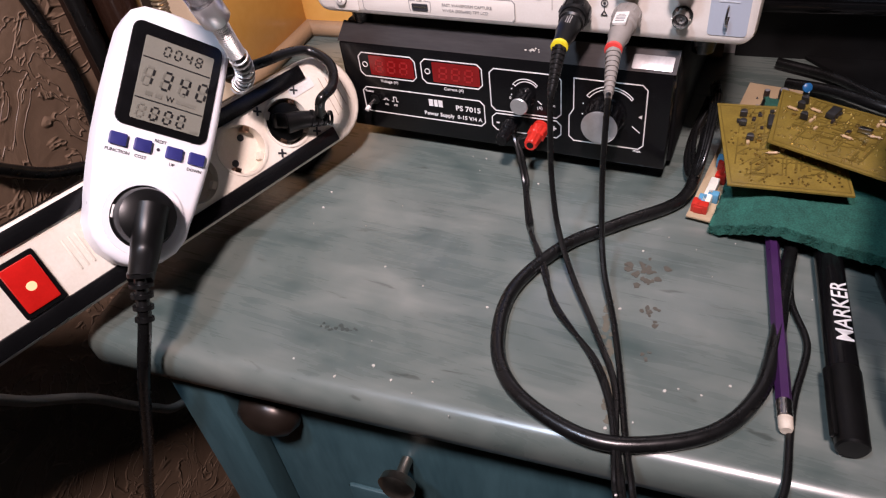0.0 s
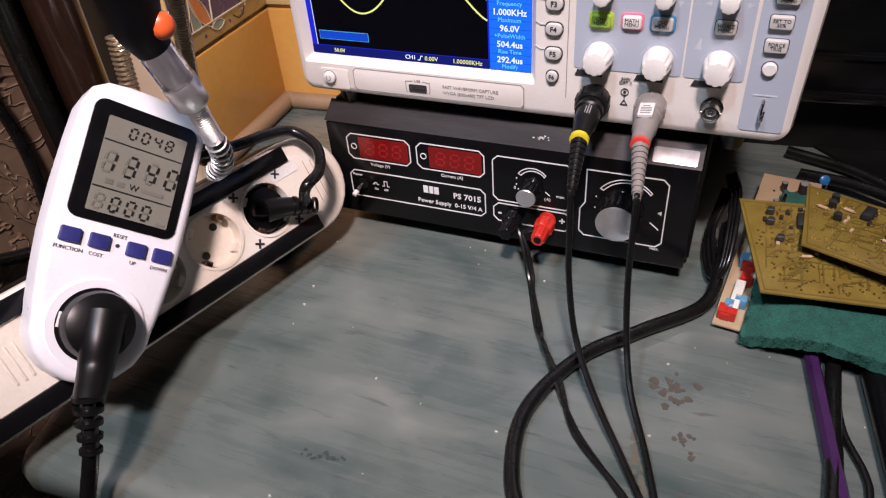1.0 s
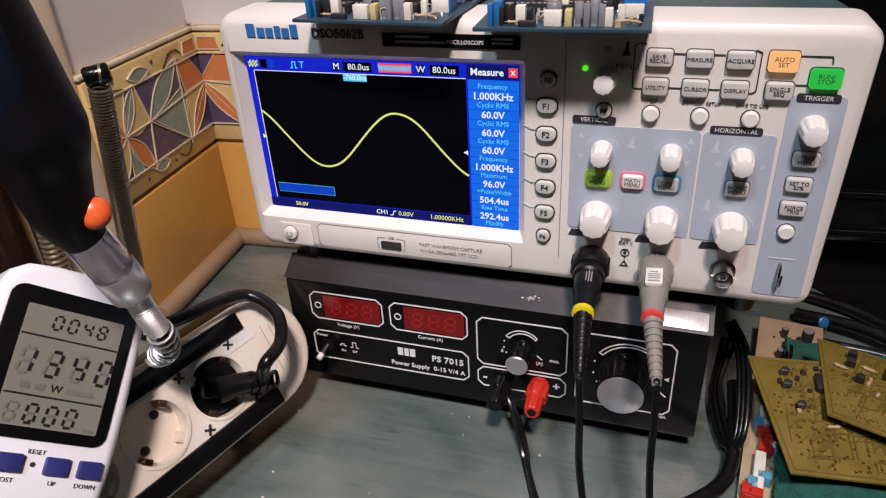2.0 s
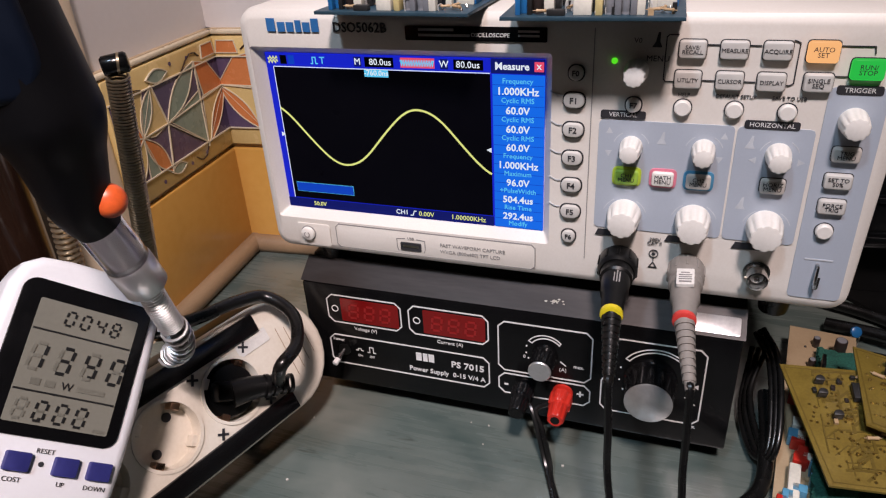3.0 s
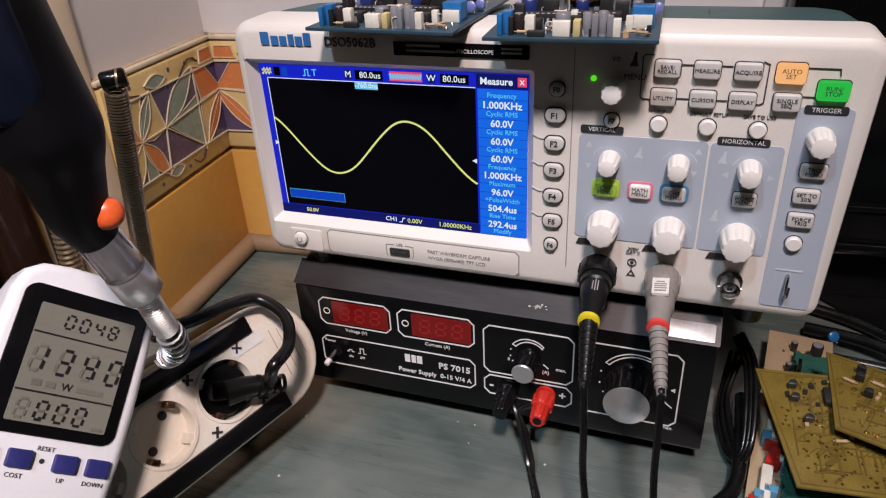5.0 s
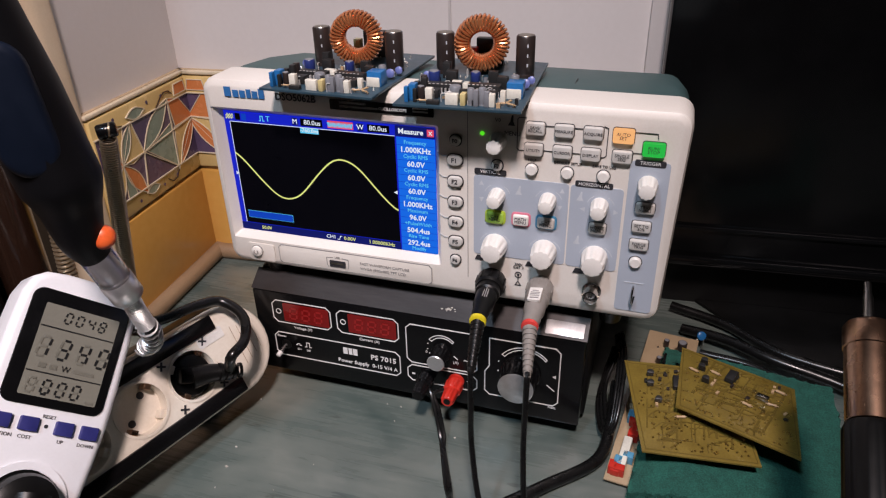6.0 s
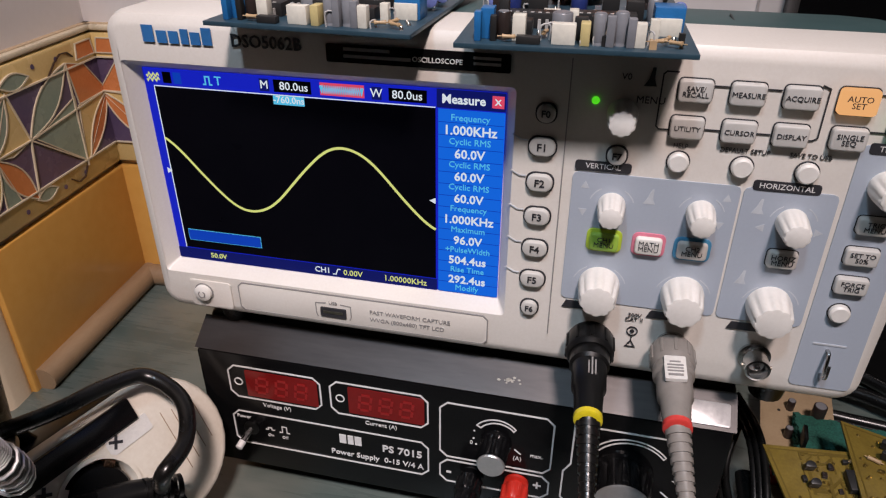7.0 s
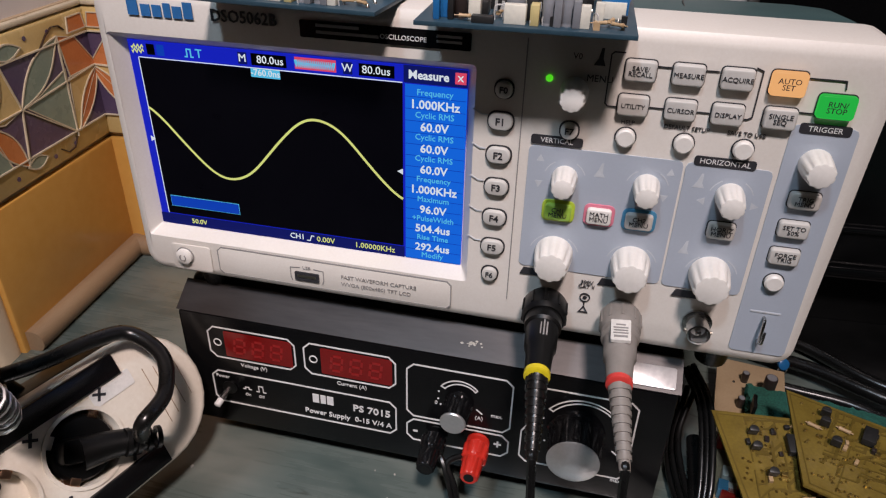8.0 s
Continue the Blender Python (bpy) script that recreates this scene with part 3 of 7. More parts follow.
# ---- the cabinet that serves as a bench ----
cabinet = thing("cabinet", at(0.25, 0.05, 0), "teal painted wooden cabinet with a worn grey-green top", "cabinet")
FX, FY = Vector((0.995, 0.098, 0)), Vector((-0.098, 0.995, 0))
DM = axes_frame((-0.0765, -0.262, 0), FX, FY, (0, 0, 1))
outline = [(0.000, 0.0), (1.0, 0.0), (1.0, 0.452), (-0.105, 0.452), (-0.093, 0.30), (-0.050, 0.20), (-0.018, 0.10), (-0.012, 0.012), (-0.008, 0.004)]
b = bmesh.new()
prof = [(0.006, 0.719), (0.0015, 0.723), (0.0, 0.730), (0.0, 0.738), (0.002, 0.7445), (0.006, 0.7485), (0.011, 0.75)]
rings = []
for d, z in prof:
    c = Vector((0.4, 0.25))
    ring = []
    for px, py in outline:
        ox = px + d if px < 0.02 else px
        oy = py + d if py < 0.02 else py
        ring.append(b.verts.new((ox, oy, z)))
    rings.append(ring)
for lo, hi in zip(rings, rings[1:]):
    for k in range(len(outline)):
        b.faces.new((lo[k], lo[(k + 1) % len(outline)], hi[(k + 1) % len(outline)], hi[k]))
b.faces.new(rings[-1])
b.faces.new(rings[0][::-1])
part("top", b, "desk", cabinet, "grey-green wood-grain worktop with a rounded edge", DM, 60)
part("body", box(0.035, 0.98, 0.035, 0.44, 0.0, 0.718, 0.002), "desk_front", cabinet, "", DM)
for k in range(2):
    x0 = 0.088 + 0.44 * k
    door = part("door", box(x0, x0 + 0.43, 0.024, 0.0345, 0.05, 0.695, 0.003), "desk_front", cabinet, "", DM)
    part("door_panel", box(x0 + 0.06, x0 + 0.37, 0.019, 0.0238, 0.12, 0.60, 0.003), "desk_front", door, "", DM)
    part("handle", lathe([(0.004, 0), (0.004, 0.012), (0.012, 0.016), (0.013, 0.022), (0.008, 0.026)], 20, m=DM @ axes_frame((x0 + 0.115, 0.0235, 0.652), (1, 0, 0), (0, 0, 1), (0, -1, 0))), "dull_steel", door, "round dull metal knob")
part("stile", box(0.036, 0.080, 0.012, 0.0347, 0.0, 0.7175, 0.003), "desk_front", cabinet, "", DM)
part("cup_pull", lathe([(0.020, 0), (0.021, 0.004), (0.018, 0.012), (0.010, 0.017), (0.003, 0.0185)], 28, m=DM @ axes_frame((0.104, 0.0238, 0.676), (1.15, 0, 0), (0, 0, 0.85), (0, -1, 0))), "dark_brass", cabinet, "rounded darkened metal cup handle")
part("apron", box(0.036, 0.96, 0.024, 0.0345, 0.697, 0.717, 0.001), "desk_front", cabinet, "", DM)
# wooden moulding along the foot of the tiles
b = tube([CORNER + WX * 0.012 - WY * s + Vector((0, 0, DESK + 0.007)) for s in (0.002, 0.05, 0.10, 0.145)], 0.0085, 12, 3)
structure("trim", b, "mould", label="beige rounded moulding at the foot of the tiles")
b = tube([CORNER - WY * 0.012 + WX * s + Vector((0, 0, DESK + 0.007)) for s in (0.012, 0.2, 0.44)], 0.0085, 12, 3)
structure("trim", b, "mould", label="beige rounded moulding at the foot of the tiles")

# dried stains and dust on the worktop
rng = random.Random(4)


def blob(cx, cy, r, h=0.0003, n=9):
    return slab([(cx + r * rng.uniform(0.45, 1.1) * math.cos(2 * math.pi * k / n), cy + r * rng.uniform(0.45, 1.1) * math.sin(2 * math.pi * k / n)) for k in range(n)], DESK - 0.0004, DESK + h + rng.uniform(0, 0.0001))


b = bmesh.new()
for cx, cy, spread, count, r in ((0.247, -0.094, 0.011, 26, 0.0028), (0.258, -0.128, 0.007, 10, 0.0025), (0.237, -0.092, 0.004, 8, 0.0022), (0.262, -0.160, 0.004, 5, 0.0016)):
    for k in range(count):
        merge(b, blob(cx + rng.gauss(0, spread * 0.5), cy + rng.gauss(0, spread * 0.6), r * rng.uniform(0.4, 1.1)))
tagged(part("dried_stain", b, "stain", smooth=0), "scattered brown dried stains on the worktop", "stain", kind="stuff")
b = bmesh.new()
for k in range(30):
    t = k / 29
    merge(b, blob(0.232 + 0.022 * t + rng.gauss(0, 0.0012), -0.125 - 0.085 * t, 0.0030 * rng.uniform(0.6, 1.1), 0.00015))
tagged(part("tide_mark", b, "tide", smooth=0), "faint brown drip mark running over the worktop", "stain", kind="stuff")
b = bmesh.new()
for k in range(16):
    t = k / 15
    merge(b, blob(0.0690 + 0.0225 * t + rng.gauss(0, 0.0006), -0.2018 + 0.0034 * t + rng.gauss(0, 0.0012), 0.0022 * (1.1 - abs(t - 0.5)) * rng.uniform(0.5, 1.0), 0.0002, 7))
tagged(part("scuff_mark", b, "scuff", smooth=0), "dark elongated scuff in the worktop's surface", "stain", kind="stuff")
b = bmesh.new()
for k in range(45):
    merge(b, blob(rng.uniform(-0.03, 0.40), rng.uniform(-0.24, 0.0), rng.choice((0.0005, 0.0006, 0.0008, 0.0012)), 0.0006, 5))
tagged(part("dust_speck", b, "speck", smooth=0), "pale crumbs and dust on the worktop", "dust", kind="stuff")

# ---- bench power supply ----
PX0, PX1, PZ0, PZ1 = -0.0175, 0.2415, 0.7585, 0.8475
psu = thing("power_supply", at((PX0 + PX1) / 2, 0.1, DESK), "black bench power supply with two red displays", "power supply")
part("case", slab(rrect(PX1 - PX0, 0.2, 0.003, 3, (PX0 + PX1) / 2, 0.1185), PZ0, PZ1, 0.003), "case", psu)
part("front_panel", slab(rrect(PX1 - PX0 - 0.004, 0.0745, 0.0015, 2, (PX0 + PX1) / 2, 0.8005), -0.019, 0, 0.0006), "black_gloss", psu, "glossy black front panel", face(0, 0))
b = bmesh.new()
v = [b.verts.new(q) for q in ((PX0 + 0.001, 0.0, 0.8382), (PX1 - 0.001, 0.0, 0.8382), (PX1 - 0.001, 0.0145, 0.8485), (PX0 + 0.001, 0.0145, 0.8485), (PX0 + 0.001, 0.0185, 0.8382), (PX1 - 0.001, 0.0185, 0.8382))]
for f in ((0, 1, 2, 3), (3, 2, 5, 4), (0, 4, 5, 1), (0, 3, 4), (1, 5, 2)):
    b.faces.new([v[k] for k in f])
part("top_bezel", b, "grey_bezel", psu, "sloping grey metal strip above the panel", smooth=0)
for fx in (PX0 + 0.02, PX1 - 0.02):
    for fy in (0.035, 0.2):
        part("foot", lathe([(0.008, 0), (0.009, PZ0 - DESK)], 16, m=at(fx, fy, DESK)), "rubber", psu)


def chamfered(x0, x1, z0, z1, c):
    return [(x0 + c, z0), (x1 - c, z0), (x1, z0 + c), (x1, z1 - c), (x1 - c, z1), (x0 + c, z1), (x0, z1 - c), (x0, z0 + c)]


FP = face(0, 0, -0.0001)
for x0, x1, z0, z1 in ((0.0, 0.0493, 0.8105, 0.8305), (0.0545, 0.1040, 0.8105, 0.8305), (-0.0015, 0.1040, 0.7785, 0.8005), (0.1100, 0.1640, 0.7945, 0.8290), (0.1100, 0.1640, 0.7775, 0.7920)):
    part("outline", ribbon(chamfered(x0, x1, z0, z1, 0.0035), 0.0008, 0.0003, closed=True), "white_ink", psu, "thin white printed frame", FP, 0)
knob_frame = [(0.1732, 0.8285), (0.2203, 0.8285), (0.2238, 0.8250), (0.2238, 0.7812), (0.2203, 0.7777), (0.1735, 0.7777), (0.1700, 0.7812), (0.1700, 0.7985), (0.1732, 0.8040)]
part("outline", ribbon(knob_frame, 0.0008, 0.0003, closed=True), "white_ink", psu, "thin white printed frame", FP, 0)
for x0 in (0.0095, 0.0640):
    disp = part("display", slab(rrect(0.0385, 0.0165, 0.0005, 1, x0 + 0.0190, 0.8205), 0, 0.0004), "red_filter", psu, "dark red numeric display", FP, 0)
    for k in range(3):
        seven("8", 0.0095, 0.0058, 0.0013, "red_segment", disp, FP @ at(x0 + 0.005 + 0.0105 * k, 0.8155, 0.0004))
    part("ring_mark", ribbon(arc(x0 - 0.0045, 0.8205, 0.0021, 0, 345), 0.0006, 0.0003, closed=True), "white_ink", psu, "", FP, 0)
text("Voltage (V)", 0.0034, face(0.0245, 0.8072, -0.0002), "white_ink", psu)
text("Current (A)", 0.0034, face(0.0800, 0.8072, -0.0002), "white_ink", psu)
text("Power", 0.0030, face(0.0045, 0.7968, -0.0002), "white_ink", psu)
text("On", 0.0026, face(0.0185, 0.7865, -0.0002), "white_ink", psu)
text("Off", 0.0026, face(0.0265, 0.7865, -0.0002), "white_ink", psu)
part("symbol", ribbon([(0.0160, 0.7905), (0.0175, 0.7905), (0.0175, 0.7918), (0.0195, 0.7918), (0.0195, 0.7905), (0.0212, 0.7905)], 0.0005, 0.0003), "white_ink", psu, "", FP, 0)
part("symbol", ribbon([(0.0238, 0.7900), (0.0255, 0.7900), (0.0255, 0.7940), (0.0280, 0.7940), (0.0280, 0.7900), (0.0297, 0.7900)], 0.0005, 0.0003), "white_ink", psu, "", FP, 0)
bars([(0.0590, 0.7935, 0.0036, 0.0058), (0.0632, 0.7935, 0.0030, 0.0058), (0.0672, 0.7935, 0.0036, 0.0058)], FP, "white_ink", psu, "maker_mark")
text("PS 7015", 0.0062, face(0.1010, 0.7915, -0.0002), "white_ink", psu, "RIGHT", stretch=1.05, bold=0.00012)
text("Power Supply  0-15 V/4 A", 0.0047, face(0.1015, 0.7835, -0.0002), "white_ink", psu, "RIGHT", bold=0.00005)
text("(A)", 0.0034, face(0.1480, 0.8010, -0.0002), "white_ink", psu)
text("max.", 0.0032, face(0.1570, 0.8045, -0.0002), "white_ink", psu)
text("max.", 0.0032, face(0.2200, 0.7760, -0.0002), "white_ink", psu)
text("0", 0.0032, face(0.1255, 0.8065, -0.0002), "white_ink", psu)
text("-", 0.0085, face(0.1145, 0.7845, -0.0002), "white_ink", psu, bold=0.0002)
text("+", 0.0075, face(0.1585, 0.7850, -0.0002), "white_ink", psu, bold=0.0002)
for cx, cz, r in ((0.1375, 0.8115, 0.0105), (0.1990, 0.8045, 0.0190)):
    wedge = arc(cx, cz, r + 0.0012, 145, 40, 14) + arc(cx + 0.0005, cz - 0.0002, r - 0.0006, 40, 145, 14)
    part("scale_arc", ribbon(wedge, 0.0006, 0.0003, closed=True), "white_ink", psu, "curved white scale mark", FP, 0)
    part("scale_tick", ribbon([(cx + r * 0.85, cz - r * 0.45), (cx + r * 1.15, cz - r * 0.7)], 0.0006, 0.0003), "white_ink", psu, "", FP, 0)
    for a in (165, 190, 210):
        part("scale_dot", lathe([(0.0005, 0), (0.0005, 0.0003)], 8, m=FP @ at(cx + (r + 0.0006) * math.cos(radians(a)), cz + (r + 0.0006) * math.sin(radians(a)), 0)), "white_ink", psu, smooth=0)
part("pointer_mark", slab([(0.2190, 0.8040), (0.2215, 0.8055), (0.2215, 0.8025)], 0, 0.0003), "white_ink", psu, "", FP, 0)


def pot_knob(cx, cz, r, length, capped, parent):
    k = part("knob", lathe([(r * 1.04, 0.0005), (r * 1.04, 0.003), (r * 0.97, 0.004, 1), (r * 0.94, length - 0.0012, 1), (r * 0.92, length)], 84, 14, r * 0.10, m=face(cx, cz)), "black_gloss", parent, "fluted black control knob")
    part("cap", lathe([(r * 0.91, length - 0.0002), (r * 0.91, length + 0.0006), (r * 0.85, length + 0.0011)], 36, m=face(cx, cz)), "alu", k, "brushed silver cap")
    part("pointer", box(-r * 0.09, r * 0.09, r * 0.80, r * 0.99, 0.002, length - 0.001, 0.0003), "black_gloss", k, "", face(cx, cz))
    return k


pot_knob(0.1375, 0.8095, 0.0072, 0.0150, True, psu)
pot_knob(0.1966, 0.8040, 0.0138, 0.0195, True, psu)


def binding_post(cx, cz, mat, lab):
    post = part("binding_post", lathe([(0.0060, 0.0003), (0.0060, 0.002), (0.0040, 0.0025), (0.0040, 0.005), (0.0068, 0.0055, 0.3), (0.0066, 0.013, 1), (0.0052, 0.0135), (0.0050, 0.0150), (0.0055, 0.0155, 0.6), (0.0048, 0.0245, 0.6), (0.0040, 0.0252)], 48, 8, 0.0012, m=face(cx, cz)), mat, psu, lab)
    part("socket_hole", lathe([(0.0026, 0.0250), (0.0026, 0.0254)], 16, m=face(cx, cz)), "black", post)


binding_post(0.1262, 0.7850, "black_gloss", "black screw terminal")
binding_post(0.1485, 0.7850, "red_plastic", "red screw terminal")
sw = part("power_switch", lathe([(0.0042, 0), (0.0042, 0.0008), (0.0034, 0.0012)], 20, m=face(0.0078, 0.7895)), "black", psu, "small toggle switch with a white tip")
m, ln = along((0.0078, -0.001, 0.7895), (0.0062, -0.011, 0.7868))
part("lever", lathe([(0.0015, 0), (0.0017, ln)], 12, m=m), "steel", sw)
m, ln = along((0.0066, -0.0085, 0.7875), (0.0060, -0.0125, 0.7862))
part("lever_tip", lathe([(0.0019, 0), (0.0019, ln - 0.0004), (0.0013, ln)], 14, m=m), "white_ink", sw)
# foil tape on the sloping strip
sl = Vector((0, 0.0145, 0.0103)).normalized()
tape_m = axes_frame((0.2245, 0.0056, 0.84225), (1, 0, 0), sl, Vector((1, 0, 0)).cross(sl))
part("foil_tape", slab(rrect(0.0265, 0.0105, 0.001, 2), 0.0001, 0.0007, 0.0002), "silver_tape", psu, "piece of crinkled silver foil tape", tape_m)
b = bmesh.new()
for k in range(16):
    sx, sy, sr = rng.gauss(0, 0.0022), rng.gauss(0, 0.0009), rng.uniform(0.0002, 0.0007)
    merge(b, slab([(sx + sr * 1.6 * math.cos(a), sy + sr * math.sin(a)) for a in (0.2, 1.6, 2.9, 4.1, 5.2)], 0, 0.0003), tape_m @ at(-0.083, 0.001, 0.0001))
part("paint_scuff", b, "speck", psu, smooth=0)


# ---- oscilloscope ----
SX0, SX1, SZ0, SZ1 = -0.0315, 0.2825, 0.8585, 0.9995
SY = 0.004
scope = thing("oscilloscope", at((SX0 + SX1) / 2, 0.06, PZ1), "cream and teal bench oscilloscope with a lit colour screen", "oscilloscope")
SF = face(0, 0, SY)
XC, ZC = (SX0 + SX1) / 2, (SZ0 + SZ1) / 2


def trap(grow, r=0.010):
    """The front outline, a little wider at its top."""
    w, h = (SX1 - SX0) / 2 + grow, (SZ1 - SZ0) / 2 + grow
    out = []
    for x, y in rrect(2 * w, 2 * h, r + grow, 5):
        out.append((XC + x + (0.0045 * (y / h + 1) / 2 if x > 0 else 0), ZC + y))
    return out


# front shell with an opening for the screen
LX0, LX1, LZ0, LZ1 = -0.0213, 0.1329, 0.8842, 0.9755
b = bmesh.new()
outer = trap(0.0)
layers = [(trap(0.0), -0.030), (trap(0.0), -0.006), (trap(-0.0012), -0.0022), (trap(-0.004), -0.0004), (trap(-0.006), 0.0)]
rings = [[b.verts.new((x, y, z)) for x, y in pts] for pts, z in layers]
for lo, hi in zip(rings, rings[1:]):
    for k in range(len(outer)):
        b.faces.new((lo[k], lo[(k + 1) % len(outer)], hi[(k + 1) % len(outer)], hi[k]))
b.faces.new(rings[0][::-1])
hole0 = [b.verts.new((x, y, 0.0)) for x, y in rrect(LX1 - LX0 + 0.009, LZ1 - LZ0 + 0.009, 0.002, 5, (LX0 + LX1) / 2, (LZ0 + LZ1) / 2)]
hole1 = [b.verts.new((x, y, -0.0075)) for x, y in rrect(LX1 - LX0 + 0.0005, LZ1 - LZ0 + 0.0005, 0.0005, 5, (LX0 + LX1) / 2, (LZ0 + LZ1) / 2)]
n = len(hole0)
for k in range(n):
    b.faces.new((hole0[k], hole0[(k + 1) % n], hole1[(k + 1) % n], hole1[k]))
    b.faces.new((rings[-1][k], rings[-1][(k + 1) % n], hole0[(k + 1) % n], hole0[k]))
b.faces.new(hole1)
part("front_shell", b, "shell", scope, "cream plastic front frame", SF, 35)
# teal rear shell with a stepped, grooved top
b = bmesh.new()
sec = [(0.028, 0.0), (0.040, 0.0008), (0.075, -0.0020), (0.116, -0.0085), (0.121, -0.016)]
rings = [[b.verts.new((XC + (x - XC) * (1 - 0.5 * abs(g) / 0.14), y - (0.0 if y < ZC else -g * 1.0), -dy)) for x, y in trap(-0.0015, 0.014)] for dy, g in sec]
for lo, hi in zip(rings, rings[1:]):
    for k in range(len(lo)):
        b.faces.new((lo[k], lo[(k + 1) % len(lo)], hi[(k + 1) % len(lo)], hi[k]))
b.faces.new(rings[0])
b.faces.new(rings[-1][::-1])
rear = part("rear_shell", b, "teal", scope, "dark teal plastic rear housing", SF, 45)
for k in range(7):
    for x0, x1 in ((0.012, 0.10), (0.225, 0.268)) if k % 2 == 0 else ((0.006, 0.104), (0.222, 0.272)):
        part("rib", box(x0, x1, SZ1 - 0.0045 - 0.00085 * k - 0.0004 * (k > 3) * (k - 3), SZ1 - 0.0016 - 0.00085 * k - 0.0004 * (k > 3) * (k - 3), -0.0475 - 0.009 * k, -0.0450 - 0.009 * k, 0.0004), "teal", rear, "", SF)
part("lid_seam", box(0.2135, 0.2140, SZ1 - 0.010, SZ1 - 0.0012, -0.060, -0.042), "black", rear, "", SF)
for fx in (SX0 + 0.03, SX1 - 0.03):
    for fy in (0.02, 0.10):
        part("foot", lathe([(0.007, 0), (0.009, SZ0 - PZ1 + 0.0006)], 16, m=at(fx, fy, PZ1 - 0.0002)), "rubber", scope)

# print panels
GP = face(0, 0, SY - 0.0003)
for x0, x1, z0, z1 in ((0.1605, 0.2205, 0.8935, 0.9500), (0.2215, 0.2530, 0.8935, 0.9500), (0.2548, 0.2775, 0.8660, 0.9690)):
    part("print_panel", slab(rrect(x1 - x0, z1 - z0, 0.002, 2, (x0 + x1) / 2, (z0 + z1) / 2), -0.0004, 0.0002), "grey_panel", scope, "blue-grey printed control field", GP, 0)


def tag(body, x, z, w):
    t = part("title_bar", slab(rrect(w, 0.0040, 0.0010, 2, x, z), 0, 0.0004), "ink", scope, "black title bar", GP, 0)
    text(body, 0.0029, GP @ at(x, z, 0.0004), "white_ink", t)


tag("VERTICAL", 0.1712, 0.9528, 0.0205)
tag("HORIZONTAL", 0.2352, 0.9512, 0.0225)
tag("TRIGGER", 0.2660, 0.9680, 0.0175)
bars([(-0.0098, 0.9915, 0.0050, 0.0066), (-0.0038, 0.9905, 0.0044, 0.0048), (0.0014, 0.9905, 0.0042, 0.0048), (0.0062, 0.9910, 0.0034, 0.0058), (0.0108, 0.9905, 0.0042, 0.0048), (0.0158, 0.9915, 0.0042, 0.0066)], face(0, 0, SY - 0.0005), "blue_ink", scope, "maker_mark")
text("DSO5062B", 0.0068, face(0.0405, 0.9905, SY - 0.0006), "ink", scope, stretch=0.94, bold=0.00012)
badge = part("badge", slab(rrect(0.0700, 0.0068, 0.0006, 2, 0.1000, 0.9885), 0, 0.0005), "black_gloss", scope, "black name strip", GP, 0)
text("OSCILLOSCOPE", 0.0027, face(0.1080, 0.9880, SY - 0.0010), "white_ink", badge)
bars([(0.0810, 0.9903, 0.018, 0.0012), (0.0850, 0.9877, 0.026, 0.0012), (0.1265, 0.9900, 0.010, 0.0010), (0.1265, 0.9880, 0.010, 0.0010)], face(0, 0, SY - 0.0009), "ink_soft", badge)

# screen
screen = part("screen", box(LX0, LX1, LZ0, LZ1, -0.0076, -0.0070), "screen_blue", scope, "lit blue and black display", SF, 0)
LW, LH = LX1 - LX0, LZ1 - LZ0


def sc(u, v, lift=0.0):
    return face(LX0 + u * LW, LZ1 - v * LH, SY + 0.0069 - lift)


def patch(u0, u1, v0, v1, mat, lift=0.0002, name="screen_field"):
    return part(name, box(LX0 + u0 * LW, LX0 + u1 * LW, LZ1 - v1 * LH, LZ1 - v0 * LH, 0, 0.0001), mat, screen, "", face(0, 0, SY + 0.0069 - lift), 0)


patch(0.030, 0.822, 0.085, 0.935, "screen_black")
patch(0.0, 0.825, 0.940, 1.0, "screen_navy")
patch(0.829, 1.0, 0.085, 1.0, "screen_menu")
patch(0.825, 1.0, 0.0, 0.080, "screen_navy")
patch(0.030, 0.822, 0.079, 0.083, "screen_white", 0.0004)
patch(0.028, 0.0305, 0.083, 0.935, "screen_white", 0.0004)
for k in range(1, 16):
    patch(0.830, 0.999, 0.085 + 0.0572 * k - 0.0015, 0.085 + 0.0572 * k + 0.0015, "screen_line", 0.0003, "menu_line")
for u0, u1 in ((0.385, 0.49), (0.70, 0.80)):
    patch(u0, u1, 0.012, 0.068, "screen_black", 0.0003)
patch(0.345, 0.372, 0.012, 0.068, "screen_navy", 0.0003)
patch(0.655, 0.681, 0.012, 0.068, "screen_navy", 0.0003)
patch(0.515, 0.635, 0.010, 0.066, "screen_red", 0.0003, "buffer_bar")
part("buffer_wave", ribbon([(0.518 * LW + LX0 + 0.114 * LW * k / 40, LZ1 - (0.038 + 0.016 * (1 if k % 2 else -1)) * LH) for k in range(41)], 0.0008, 0.0007), "screen_cyan", screen, "", face(0, 0, SY + 0.0064), 0)
patch(0.966, 0.996, 0.014, 0.066, "screen_red", 0.0003, "close_box")
text("x", 0.0052, sc(0.981, 0.036, 0.0005), "screen_white", screen)
text("Measure", 0.0050, sc(0.894, 0.042, 0.0004), "screen_white", screen, bold=0.0001)
rowsx = [("Frequency", 0), ("1.000KHz", 1), ("Cyclic RMS", 0), ("60.0V", 1), ("Cyclic RMS", 0), ("60.0V", 1), ("Cyclic RMS", 0), ("60.0V", 1), ("Frequency", 0), ("1.000KHz", 1), ("Maximum", 0), ("96.0V", 1), ("+PulseWidth", 0), ("504.4us", 1), ("Rise Time", 0), ("292.4us", 1)]
